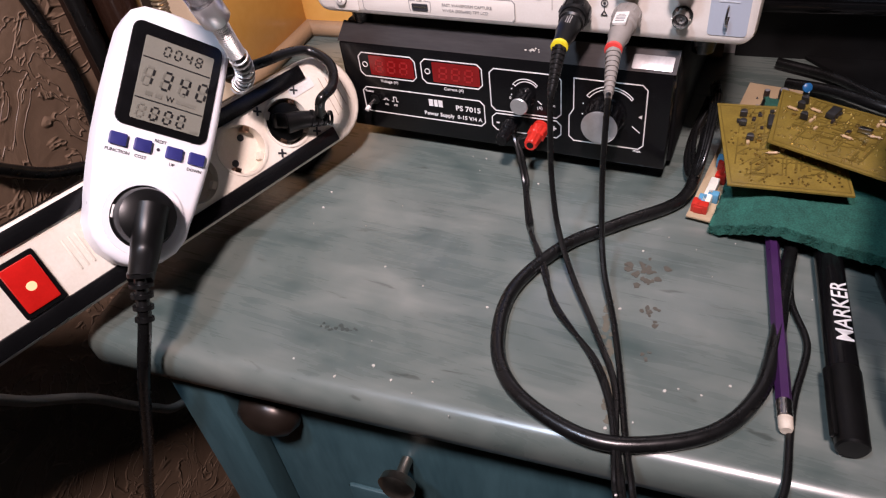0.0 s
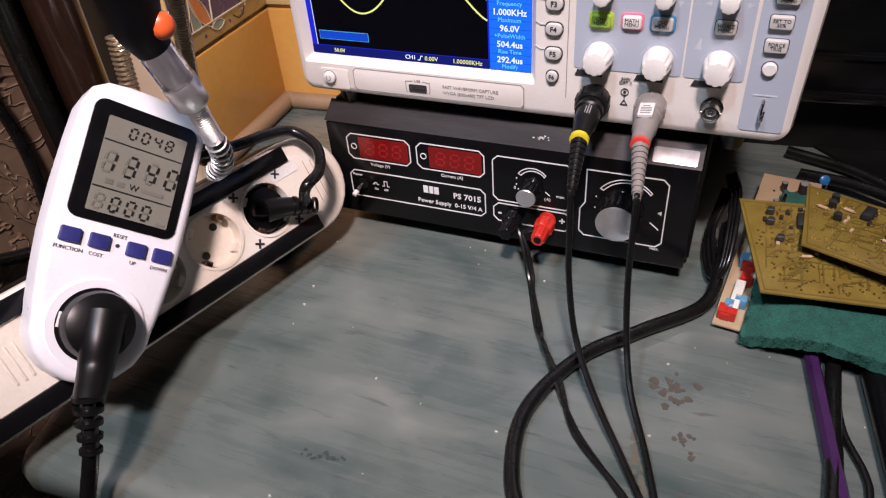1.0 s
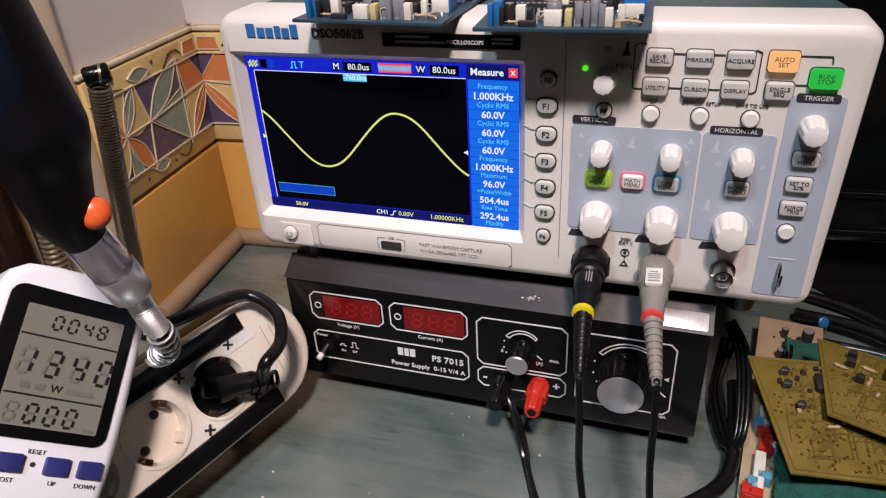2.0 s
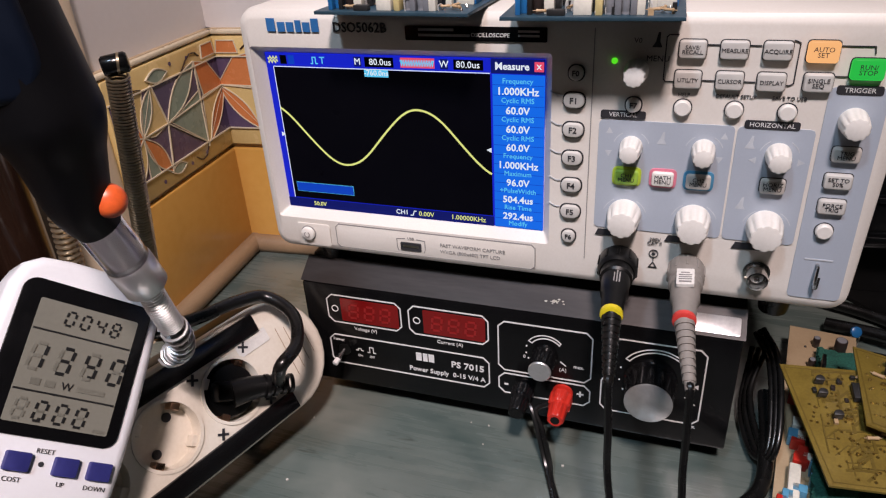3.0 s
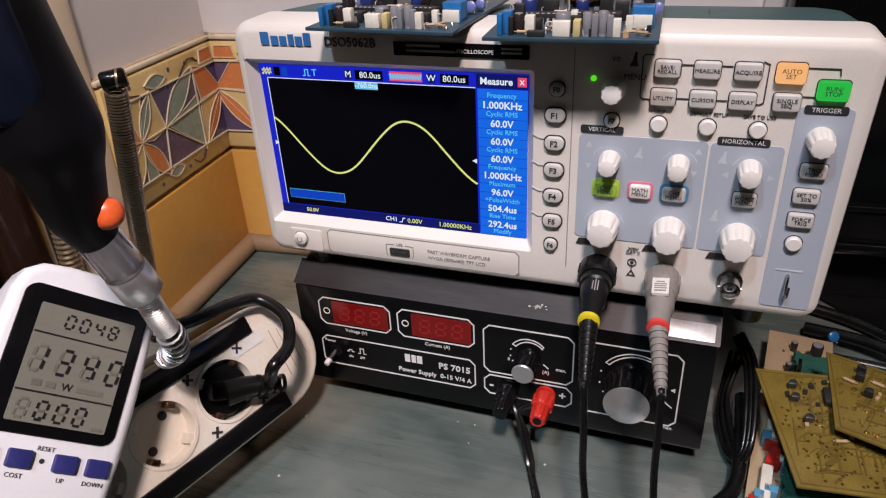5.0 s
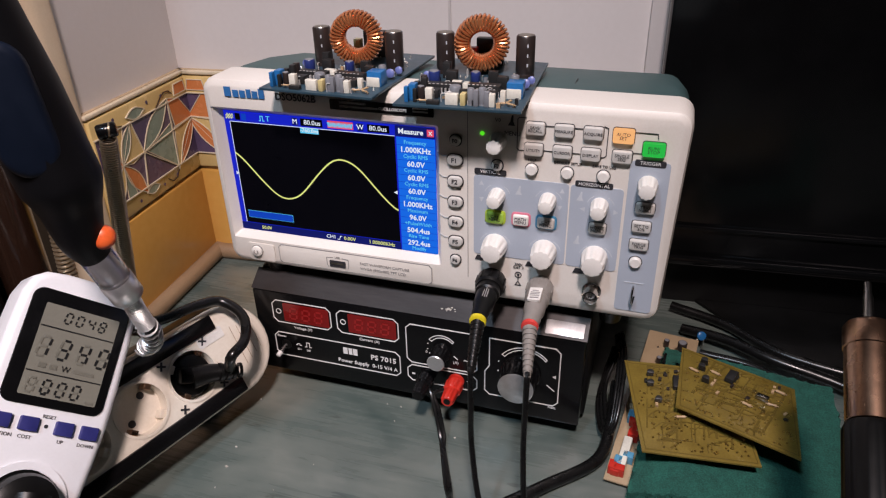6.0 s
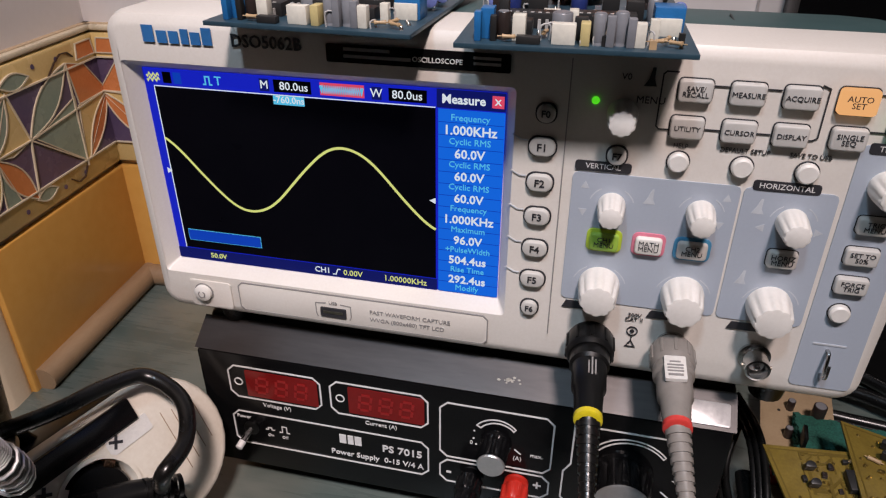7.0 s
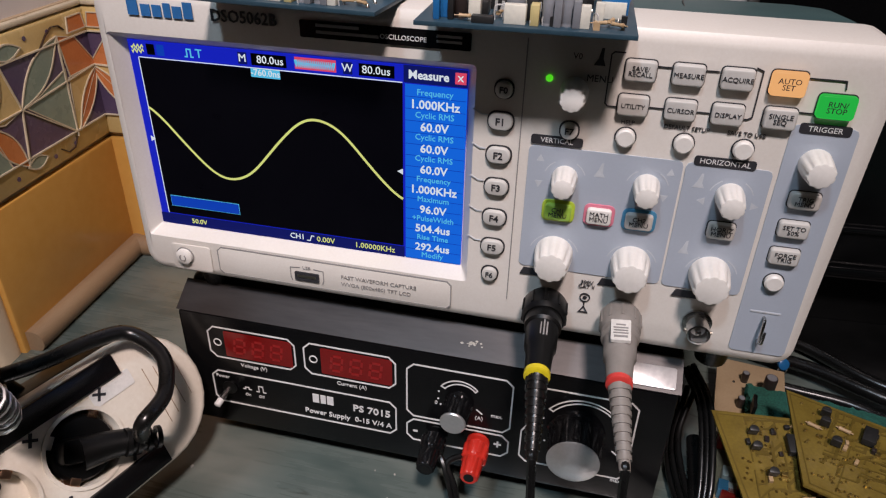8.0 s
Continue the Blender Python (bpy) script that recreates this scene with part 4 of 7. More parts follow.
for k, (body, val) in enumerate(rowsx):
    text(body, 0.0053 if val else 0.0037, sc(0.912, 0.120 + 0.0535 * k + (0.004 if val else 0), 0.0005), "screen_white" if val else "screen_cyan", screen, bold=0.00008 if val else 0)
text("Modify", 0.0038, sc(0.912, 0.972, 0.0005), "screen_cyan", screen)
text("80.0us", 0.0048, sc(0.442, 0.040, 0.0005), "screen_white", screen)
text("80.0us", 0.0048, sc(0.749, 0.040, 0.0005), "screen_white", screen)
text("M", 0.0048, sc(0.3585, 0.040, 0.0005), "screen_white", screen)
text("W", 0.0048, sc(0.6675, 0.040, 0.0005), "screen_white", screen)
patch(0.380, 0.468, 0.083, 0.125, "screen_cyan", 0.0003, "trigger_flag")
text("-760.0ns", 0.0040, sc(0.424, 0.103, 0.0005), "screen_white", screen)
text("T", 0.0052, sc(0.225, 0.040, 0.0005), "screen_cyan", screen)
part("edge_symbol", ribbon([(LX0 + u * LW, LZ1 - v * LH) for u, v in ((0.18, 0.058), (0.188, 0.058), (0.188, 0.022), (0.200, 0.022), (0.200, 0.058), (0.208, 0.058))], 0.0006, 0.0001), "screen_cyan", screen, "", face(0, 0, SY + 0.0064), 0)
for v in (0.030, 0.050):
    part("wave_symbol", ribbon([(LX0 + (0.012 + 0.038 * k / 12) * LW, LZ1 - (v + 0.009 * math.sin(k * 1.6)) * LH) for k in range(13)], 0.0005, 0.0001), "screen_yellow", screen, "", face(0, 0, SY + 0.0064), 0)
patch(0.060, 0.085, 0.014, 0.066, "screen_black", 0.0003)
patch(0.092, 0.115, 0.014, 0.066, "screen_line", 0.0003)
text("50.0V", 0.0036, sc(0.135, 0.970, 0.0005), "screen_yellow", screen)
text("CH1", 0.0040, sc(0.475, 0.970, 0.0005), "screen_white", screen)
text("0.00V", 0.0040, sc(0.570, 0.970, 0.0005), "screen_yellow", screen)
text("1.00000KHz", 0.0040, sc(0.730, 0.970, 0.0005), "screen_yellow", screen)
part("edge_symbol", ribbon([(LX0 + u * LW, LZ1 - v * LH) for u, v in ((0.507, 0.985), (0.517, 0.985), (0.523, 0.955), (0.532, 0.955))], 0.0005, 0.0001), "screen_white", screen, "", face(0, 0, SY + 0.0064), 0)
patch(0.045, 0.285, 0.825, 0.890, "screen_cyan", 0.0002, "message_box")
patch(0.047, 0.283, 0.829, 0.886, "screen_line", 0.0004, "message_box")
trace = [(LX0 + u * LW, LZ1 - (0.494 - 0.188 * math.cos(2 * math.pi * (u - 0.567) / 0.590)) * LH + 0.00012 * math.sin(u * 900)) for u in [0.031 + 0.791 * k / 120 for k in range(121)]]
part("trace", ribbon(trace, 0.0011, 0.0001), "screen_yellow", screen, "yellow sine wave trace", face(0, 0, SY + 0.0064), 0)
part("level_mark", slab([(LX0 + 0.018 * LW, LZ1 - 0.490 * LH), (LX0 + 0.034 * LW, LZ1 - 0.505 * LH), (LX0 + 0.018 * LW, LZ1 - 0.520 * LH)], 0, 0.0001), "screen_white", screen, "", face(0, 0, SY + 0.0064), 0)
part("level_mark", slab([(LX0 + 0.822 * LW, LZ1 - 0.505 * LH), (LX0 + 0.805 * LW, LZ1 - 0.520 * LH), (LX0 + 0.822 * LW, LZ1 - 0.535 * LH)], 0, 0.0001), "screen_white", screen, "", face(0, 0, SY + 0.0064), 0)


# keys and knobs
def key(x, z, w, h, mat="key", body="", r=0.0014, rise=0.0028, rim="", size=0.0028, ink="ink"):
    if rim:
        part("key_rim", slab(rrect(w + 0.0026, h + 0.0026, r + 0.001, 3, x, z), 0, 0.0009, 0.0003), rim, scope, "", GP)
    else:
        part("key_gap", slab(rrect(w + 0.0008, h + 0.0008, r + 0.0003, 3, x, z), 0, 0.0003), "ink", scope, "", GP)
    k = part("key", slab(rrect(w, h, r, 3, x, z), 0, rise, 0.0008, 3), mat, scope, "", GP)
    if body:
        text(body, size, GP @ at(x, z, rise + 0.0001), ink, k)
    return k


def oval(x, z, w, h, body, size=0.0042):
    part("key_gap", slab([(px * 1.0, py) for px, py in rrect(w + 0.0012, h + 0.0012, h / 2, 6, x, z)], 0, 0.0004), "ink", scope, "", GP)
    k = part("key", slab(rrect(w, h, h / 2 - 0.0002, 6, x, z), 0, 0.0024, 0.0008, 3), "key", scope, "", GP)
    text(body, size, GP @ at(x, z, 0.0025), "ink", k, bold=0.00008)


def control_knob(x, z, r, length):
    k = part("knob", lathe([(r * 1.05, 0), (r * 1.06, length * 0.2, 0.4), (r * 1.0, length * 0.5, 1), (r * 0.92, length * 0.9, 1), (r * 0.84, length * 0.98, 0.8), (r * 0.70, length)], 80, 10, r * 0.075, m=GP @ at(x, z, 0)), "white_knob", scope, "ribbed white control knob")
    return k


F = 1.0153
CX, CZ = 0.1862, 1.0565


def q(x, z):
    return CX + (x - CX) * F, CZ + (z - CZ) * F


for nm, x, z in (("F0", 0.1494, 0.973), ("F6", 0.1485, 0.8893), ("F7", 0.1757, 0.9593)):
    oval(*q(x, z), 0.0068, 0.0068, nm, 0.0036)
for i in range(1, 6):
    x, z = q(0.1489, 0.9602 - (0.9602 - 0.9033) * (i - 1) / 4)
    oval(x, z, 0.0098, 0.0070, "F%d" % i)
    part("lead_line", ribbon([(x - 0.0115, z + 0.004), (x - 0.008, z + 0.002), (x - 0.0055, z + 0.002)], 0.0005, 0.0003), "pale_ink", scope, "", GP, 0)
for body, x, z in (("SAVE/\nRECALL", 0.1984, 0.9848), ("MEASURE", 0.2150, 0.9848), ("ACQUIRE", 0.2316, 0.9848), ("UTILITY", 0.1977, 0.9718), ("CURSOR", 0.2146, 0.9718), ("DISPLAY", 0.2310, 0.9718)):
    key(*q(x, z), 0.0112, 0.0078, "key", body, size=0.0025)
key(*q(0.2484, 0.9848), 0.0120, 0.0088, "auto_key", "AUTO\nSET", size=0.0028)
key(*q(0.2487, 0.9722), 0.0112, 0.0078, "key", "SINGLE\nSEQ", size=0.0026)
key(*q(0.2656, 0.9782), 0.0125, 0.0086, "run_key", "RUN/\nSTOP", size=0.0028)
for body, x in (("HELP", 0.1969), ("DEFAULT SETUP", 0.2182), ("SAVE TO USB", 0.2393)):
    cx, cz = q(x, 0.9590)
    part("key_gap", lathe([(0.0042, 0), (0.0042, 0.0004)], 24, m=GP @ at(cx, cz, 0)), "ink", scope)
    part("key", lathe([(0.0037, 0), (0.0037, 0.0022), (0.0030, 0.0029)], 24, m=GP @ at(cx, cz, 0)), "white_knob", scope)
    text(body, 0.0023, GP @ at(cx, cz + 0.0058, 0.0001), "ink", scope)
cx, cz = q(0.2633, 0.9050)
part("key_gap", lathe([(0.0042, 0), (0.0042, 0.0004)], 24, m=GP @ at(cx, cz, 0)), "ink", scope)
part("key", lathe([(0.0037, 0), (0.0037, 0.0022), (0.0030, 0.0029)], 24, m=GP @ at(cx, cz, 0)), "white_knob", scope)
key(*q(0.1751, 0.9243), 0.0110, 0.0072, "green_key", "CH1\nMENU", rim="lime", size=0.0028)
key(*q(0.1916, 0.9246), 0.0100, 0.0072, "white_knob", "MATH\nMENU", rim="pink", size=0.0028)
key(*q(0.2074, 0.9246), 0.0110, 0.0072, "key", "CH2\nMENU", rim="sky", size=0.0028)
key(*q(0.2388, 0.9250), 0.0105, 0.0070, "key", "HORIZ\nMENU", size=0.0028)
key(*q(0.2650, 0.9418), 0.0112, 0.0068, "key", "TRIG\nMENU", size=0.0026)
key(*q(0.2642, 0.9295), 0.0112, 0.0070, "key", "SET TO\n50%", size=0.0026)
key(*q(0.2640, 0.9174), 0.0112, 0.0070, "key", "FORCE\nTRIG", size=0.0026)
for x, z, r, ln in ((0.1755, 0.9728, 0.0052, 0.0125), (0.1759, 0.9365, 0.0050, 0.0125), (0.2084, 0.9370, 0.0050, 0.0125), (0.2401, 0.9370, 0.0052, 0.0125), (0.2667, 0.9540, 0.0056, 0.0120), (0.1751, 0.9005, 0.0078, 0.0140), (0.2077, 0.9007, 0.0078, 0.0140), (0.2399, 0.9009, 0.0078, 0.0140)):
    control_knob(CX + (x - CX) * 0.992, CZ + (z - CZ) * 0.992, r, ln)
for x, z in ((0.1693, 0.889), (0.2035, 0.889), (0.2345, 0.889)):
    part("channel_mark", slab([(x - 0.008, z), (x - 0.0065, z + 0.0035), (x + 0.008, z + 0.0035), (x + 0.008, z)], 0, 0.0004), "ink", scope, "", GP, 0)
for x, z in ((0.1655, 0.9450), (0.1655, 0.9335), (0.2165, 0.9450), (0.2155, 0.9335)):
    s = 1 if z > 0.94 else -1
    part("arrow_mark", slab([(x - 0.0016, z - 0.0014 * s), (x, z + 0.0016 * s), (x + 0.0016, z - 0.0014 * s)], 0, 0.0003), "pale_ink", scope, "", GP, 0)
for x, s in ((0.2295, -1), (0.2495, 1)):
    part("arrow_mark", slab([(x - 0.0014 * s, 0.9330), (x + 0.0016 * s, 0.9346), (x - 0.0014 * s, 0.9362)], 0, 0.0003), "pale_ink", scope, "", GP, 0)
for x, z in ((0.1895, 0.9425), (0.2275, 0.9430), (0.2275, 0.9130)):
    part("press_mark", slab([(x - 0.0022, z - 0.003), (x - 0.0006, z), (x + 0.0004, z + 0.003), (x + 0.0012, z + 0.003), (x + 0.0012, z - 0.001), (x + 0.0022, z - 0.003)], 0, 0.0003), "pale_ink", scope, "", GP, 0)
for x, z, r in ((0.1751, 0.9000, 0.0108), (0.2077, 0.9000, 0.0108), (0.2399, 0.9000, 0.0108), (0.1759, 0.9365, 0.0085), (0.2084, 0.9365, 0.0085), (0.2401, 0.9365, 0.0085)):
    for a0, a1 in ((20, 60), (120, 160)):
        part("turn_mark", ribbon(arc(x, z, r, a0, a1, 6), 0.0004, 0.0003), "pale_ink", scope, "", GP, 0)
# black lines that group the keys
for pts in ([(0.1925, 0.9895), (0.1885, 0.9895), (0.1875, 0.9885), (0.1875, 0.9700), (0.1885, 0.9690), (0.1920, 0.9690)], [(0.2045, 0.9855), (0.2095, 0.9855)], [(0.2210, 0.9855), (0.2260, 0.9855)],
            [(0.2380, 0.9880), (0.2405, 0.9870), (0.2405, 0.9700), (0.2390, 0.9690), (0.2370, 0.9690)], [(0.2035, 0.9700), (0.2090, 0.9700)], [(0.2205, 0.9700), (0.2255, 0.9700)],
            [(0.2555, 0.9860), (0.2680, 0.9860), (0.2685, 0.9830)], [(0.2555, 0.9735), (0.2640, 0.9735)]):
    part("group_line", ribbon(pts, 0.0005, 0.0002), "ink", scope, "", GP, 0)
text("V0", 0.0032, GP @ at(0.1755, 0.9868, 0.0004), "ink", scope)
text("MENU", 0.0036, GP @ at(0.1845, 0.9790, 0.0004), "ink", scope)
part("press_mark", slab([(0.1815, 0.9840), (0.1830, 0.9865), (0.1838, 0.9905), (0.1848, 0.9905), (0.1848, 0.9865), (0.1858, 0.9840)], 0, 0.0003), "ink", scope, "", GP, 0)
cx, cz = q(0.1661, 0.9788)
part("indicator", lathe([(0.0014, 0), (0.0014, 0.0004), (0.0008, 0.0008)], 14, m=GP @ at(cx, cz, 0)), "led", scope, "lit green indicator")
part("front_seam", ribbon([(0.1565, 0.992), (0.1565, 0.874)], 0.0004, 0.0002), "ink_soft", scope, "", GP, 0)
# power key, cover of the port
part("key_recess", slab(rrect(0.0215, 0.0145, 0.0015, 3, *q(-0.0005, 0.8725)), 0, 0.0006, 0.0002), "shell", scope, "", GP)
cx, cz = q(-0.0039, 0.8735)
part("power_key_gap", lathe([(0.0048, 0.0006), (0.0048, 0.0010)], 28, m=GP @ at(cx, cz, 0)), "ink_soft", scope)
part("power_key", lathe([(0.0042, 0.0006), (0.0042, 0.0026), (0.0034, 0.0032)], 28, m=GP @ at(cx, cz, 0)), "white_knob", scope, "round white power key")
part("power_symbol", ribbon(arc(cx, cz, 0.0016, 120, 420, 14), 0.0004, 0.0003), "ink_soft", scope, "", GP @ at(0, 0, 0.0032), 0)
cover = [q(x, z) for x, z in chamfered(0.0142, 0.1312, 0.8665, 0.8812, 0.002)]
part("port_cover", slab(cover, 0, 0.0005, 0.0002), "shell", scope, "", GP)
part("cover_line", ribbon(cover, 0.0005, 0.0006, closed=True), "ink_soft", scope, "", GP, 0)
ux, uz = q(0.0606, 0.8728)
port = part("usb_port", slab(rrect(0.0125, 0.0050, 0.0006, 2, ux, uz - 0.0008), 0.0004, 0.0012), "ink", scope, "narrow metal-lined socket", GP)
part("socket_tongue", box(ux - 0.0048, ux + 0.0048, uz - 0.0012, uz + 0.0002, 0.0010, 0.0014), "dull_steel", port, "", GP)
part("port_line", ribbon([(ux - 0.0078, uz - 0.004), (ux - 0.0085, uz - 0.002), (ux - 0.0085, uz + 0.0035), (ux - 0.0035, uz + 0.0040)], 0.0005, 0.0007), "ink_soft", scope, "", GP, 0)
part("port_line", ribbon([(ux + 0.0035, uz + 0.0040), (ux + 0.0085, uz + 0.0035), (ux + 0.0085, uz - 0.002), (ux + 0.0078, uz - 0.004)], 0.0005, 0.0007), "ink_soft", scope, "", GP, 0)
text("USB", 0.0024, GP @ at(ux, uz + 0.0042, 0.0007), "ink_soft", scope)
text("FAST WAVEFORM CAPTURE", 0.0030, GP @ at(ux + 0.0175, uz + 0.0022, 0.0007), "ink_soft", scope, "LEFT")
text("WVGA (800x480) TFT LCD", 0.0030, GP @ at(ux + 0.0175, uz - 0.0018, 0.0007), "ink_soft", scope, "LEFT")
cx, cz = q(0.1910, 0.8838)
text("300V\nCAT II", 0.0026, GP @ at(cx, cz + 0.0070, 0.0004), "ink", scope)
part("ground_mark", ribbon(arc(cx, cz, 0.0021, 0, 345, 18), 0.0005, 0.0003, closed=True), "ink", scope, "", GP, 0)
part("ground_mark", lathe([(0.0009, 0), (0.0009, 0.0003)], 12, m=GP @ at(cx, cz, 0)), "ink", scope, smooth=0)
part("ground_mark", ribbon([(cx, cz - 0.002), (cx, cz - 0.0042)], 0.0005, 0.0003), "ink", scope, "", GP, 0)
part("warning_mark", ribbon([(cx - 0.0018, cz - 0.0078), (cx + 0.0018, cz - 0.0078), (cx, cz - 0.0048)], 0.0005, 0.0003, closed=True), "ink", scope, "", GP, 0)
# sockets
for x in (0.1748, 0.2070, 0.2388):
    cx, cz = q(x, 0.8800)
    bn = part("coax_socket", lathe([(0.0062, 0), (0.0062, 0.0012), (0.0048, 0.0016), (0.0048, 0.0100), (0.0040, 0.0102), (0.0038, 0.0030)], 32, m=GP @ at(cx, cz, 0)), "steel", scope, "nickel coaxial socket")
    part("centre_pin", lathe([(0.0013, 0.003), (0.0013, 0.0085), (0.0006, 0.0090)], 14, m=GP @ at(cx, cz, 0)), "steel", bn)
    part("insulator", lathe([(0.0030, 0.0028), (0.0030, 0.0060), (0.0018, 0.0062)], 20, m=GP @ at(cx, cz, 0)), "white_ink", bn)
    for s in (-1, 1):
        part("lug", lathe([(0.0008, 0.004), (0.0008, 0.0056)], 10, m=GP @ at(cx, cz, 0.0070) @ Matrix.Rotation(radians(90 * s), 4, "Y")), "dull_steel", bn)
cx, cz = q(0.2640, 0.8815)
part("test_hook", tube([GP @ Vector((cx, cz + 0.006, 0)), GP @ Vector((cx, cz + 0.0055, 0.003)), GP @ Vector((cx - 0.0003, cz - 0.001, 0.0045)), GP @ Vector((cx, cz - 0.0055, 0.003)), GP @ Vector((cx + 0.0002, cz - 0.006, 0.0))], 0.0007, 8, 6), "steel", scope, "small bright metal test hook")
part("test_hook", tube([GP @ Vector((cx + 0.0012, cz + 0.001, 0.004)), GP @ Vector((cx + 0.0006, cz - 0.004, 0.0052)), GP @ Vector((cx, cz - 0.006, 0.002))], 0.0006, 8, 6), "steel", scope)
bars([(cx, cz + 0.0085, 0.012, 0.0007)], GP @ at(0, 0, 0.0002), "pale_ink", scope)


# ---- power strip, energy meter and plugs ----
SU, SW, SN = Vector((0.2906, 0.9568, 0.0050)), Vector((-0.4459, 0.1308, 0.8855)), Vector((0.8466, -0.2596, 0.4647))
STRIP = axes_frame((-0.0241, -0.073, 0.8079), SU, SW, SN)
strip = thing("power_strip", at(-0.07, -0.16, DESK), "black and yellowed white power strip with a lit red switch", "power strip")


def carve(ob, cutter_bm):
    """Takes the volume of a closed bmesh, drawn in world metres, out of a part."""
    me = bpy.data.meshes.new("cutter")
    cutter_bm.to_mesh(me)
    cutter_bm.free()
    cutter = new("cutter", me)
    mod = ob.modifiers.new("carve", "BOOLEAN")
    mod.operation, mod.object, mod.solver = "DIFFERENCE", cutter, "EXACT"
    bpy.context.view_layer.update()
    cut = bpy.data.meshes.new_from_object(ob.evaluated_get(bpy.context.evaluated_depsgraph_get()))
    ob.modifiers.remove(mod)
    bpy.data.objects.remove(cutter)
    ob.data = cut
    cut.shade_smooth()
    cut.set_sharp_from_angle(angle=radians(40))


def stadium(u0, u1, hw, n=14):
    """A bar from u0 to u1 whose far end is round."""
    return [(u0, -hw)] + [(u1 - hw + hw * math.cos(radians(-90 + 180 * k / n)), hw * math.sin(radians(-90 + 180 * k / n))) for k in range(n + 1)] + [(u0, hw)]


part("body", slab(stadium(-0.42, 0.0690, 0.0345), -0.036, -0.010, 0.003), "black", strip, "glossy black lower housing", STRIP)
socket_face = part("face", slab(stadium(-0.418, 0.0685, 0.0338), -0.0102, 0.0, 0.0030, 4), "strip_white", strip, "yellowed white socket face", STRIP)
wells = bmesh.new()
for k in range(4):
    lathe([(0.0168, -0.0088), (0.0176, 0.004)], 36, bm=wells, m=STRIP @ at(-0.0424 * k, 0, 0))
carve(socket_face, wells)
for s in (-1, 1):
    part("rail", box(-0.419, 0.031, s * 0.0262 - 0.0055, s * 0.0262 + 0.0055, -0.004, 0.0022, 0.0010), "black_gloss", strip, "black edge rail", STRIP)
part("tape", slab(rrect(0.022, 0.0085, 0.001, 2, 0.024, 0.0165), 0.0, 0.0004), "label", strip, "bit of white tape", STRIP)


def ring(r0, r1, z0, z1, m, n=36):
    b = bmesh.new()
    prof = ((r0, z0), (r0, z1), (r1, z1), (r1, z0))
    rows = [[b.verts.new((r * math.cos(2 * math.pi * k / n), r * math.sin(2 * math.pi * k / n), z)) for k in range(n)] for r, z in prof]
    for i in range(4):
        lo, hi = rows[i], rows[(i + 1) % 4]
        for k in range(n):
            b.faces.new((lo[k], lo[(k + 1) % n], hi[(k + 1) % n], hi[k]))
    b.transform(m)
    return b


for k in range(4):
    u = -0.0424 * k
    sock = part("socket", ring(0.0174, 0.0192, -0.0005, 0.0008, STRIP @ at(u, 0, 0)), "strip_white", strip, "round recessed socket")
    for s in (-1, 1):
        part("contact_hole", lathe([(0.0026, -0.0088), (0.0026, -0.0084)], 14, m=STRIP @ at(u + 0.0068 * s, 0.0068 * s, 0)), "ink", sock)
        part("earth_clip", box(-0.0024, 0.0024, 0.0135, 0.0172, -0.0086, -0.0004, 0.0004), "copper_dull", sock, "", STRIP @ at(u, 0, 0) @ Matrix.Rotation(radians(45 + 90 * s), 4, "Z"))
        part("key_rib", box(-0.0030, 0.0030, 0.0140, 0.0173, -0.0087, -0.0010, 0.0004), "strip_white", sock, "", STRIP @ at(u, 0, 0) @ Matrix.Rotation(radians(-45 + 90 * s), 4, "Z"))
for su, sw_ in ((1, 1), (1, -1), (-1, -1), (-1, 1)):
    for a in (45, -45):
        part("screw_cross", box(-0.0032, 0.0032, -0.0007, 0.0007, 0.0, 0.0005), "ink", strip, "", STRIP @ at(0.0173 * su, 0.0173 * sw_, 0) @ Matrix.Rotation(radians(a + 15), 4, "Z"), 0)
for k in range(5):
    part("vent_rib", box(-0.176 + 0.0045 * k, -0.1745 + 0.0045 * k, -0.011, 0.010, -0.0002, 0.0006, 0.0003), "strip_white", strip, "", STRIP)
for k in range(4):
    part("vent_line", box(0.041 + 0.0055 * k, 0.0413 + 0.0055 * k, -0.016 + 0.002 * k, 0.016 - 0.002 * k, -0.0002, 0.0003, 0.0001), "mould", strip, "", STRIP)
frame_ = part("switch_frame", slab(rrect(0.026, 0.036, 0.0015, 2, -0.204, -0.002), 0, 0.0022, 0.0006), "black_gloss", strip, "black switch frame", STRIP)
rock = bmesh.new()
slab(rrect(0.0205, 0.030, 0.001, 2, -0.204, -0.002), 0.002, 0.0052, 0.001, bm=rock)
for v in rock.verts:
    if v.co.z > 0.004:
        v.co.z += (v.co.y + 0.002) * 0.12
part("rocker", rock, "switch_red", frame_, "glowing red rocker", STRIP)
part("lamp_spot", lathe([(0.0030, 0), (0.0022, 0.0005)], 16, m=STRIP @ at(-0.204, -0.003, 0.0052)), "switch_hot", frame_, "bright neon spot")


def cable(name, pts, r, label, mat="rubber", n=10, steps=8):
    return tagged(part(name, tube(pts, r, n, steps), mat), label, "cable")


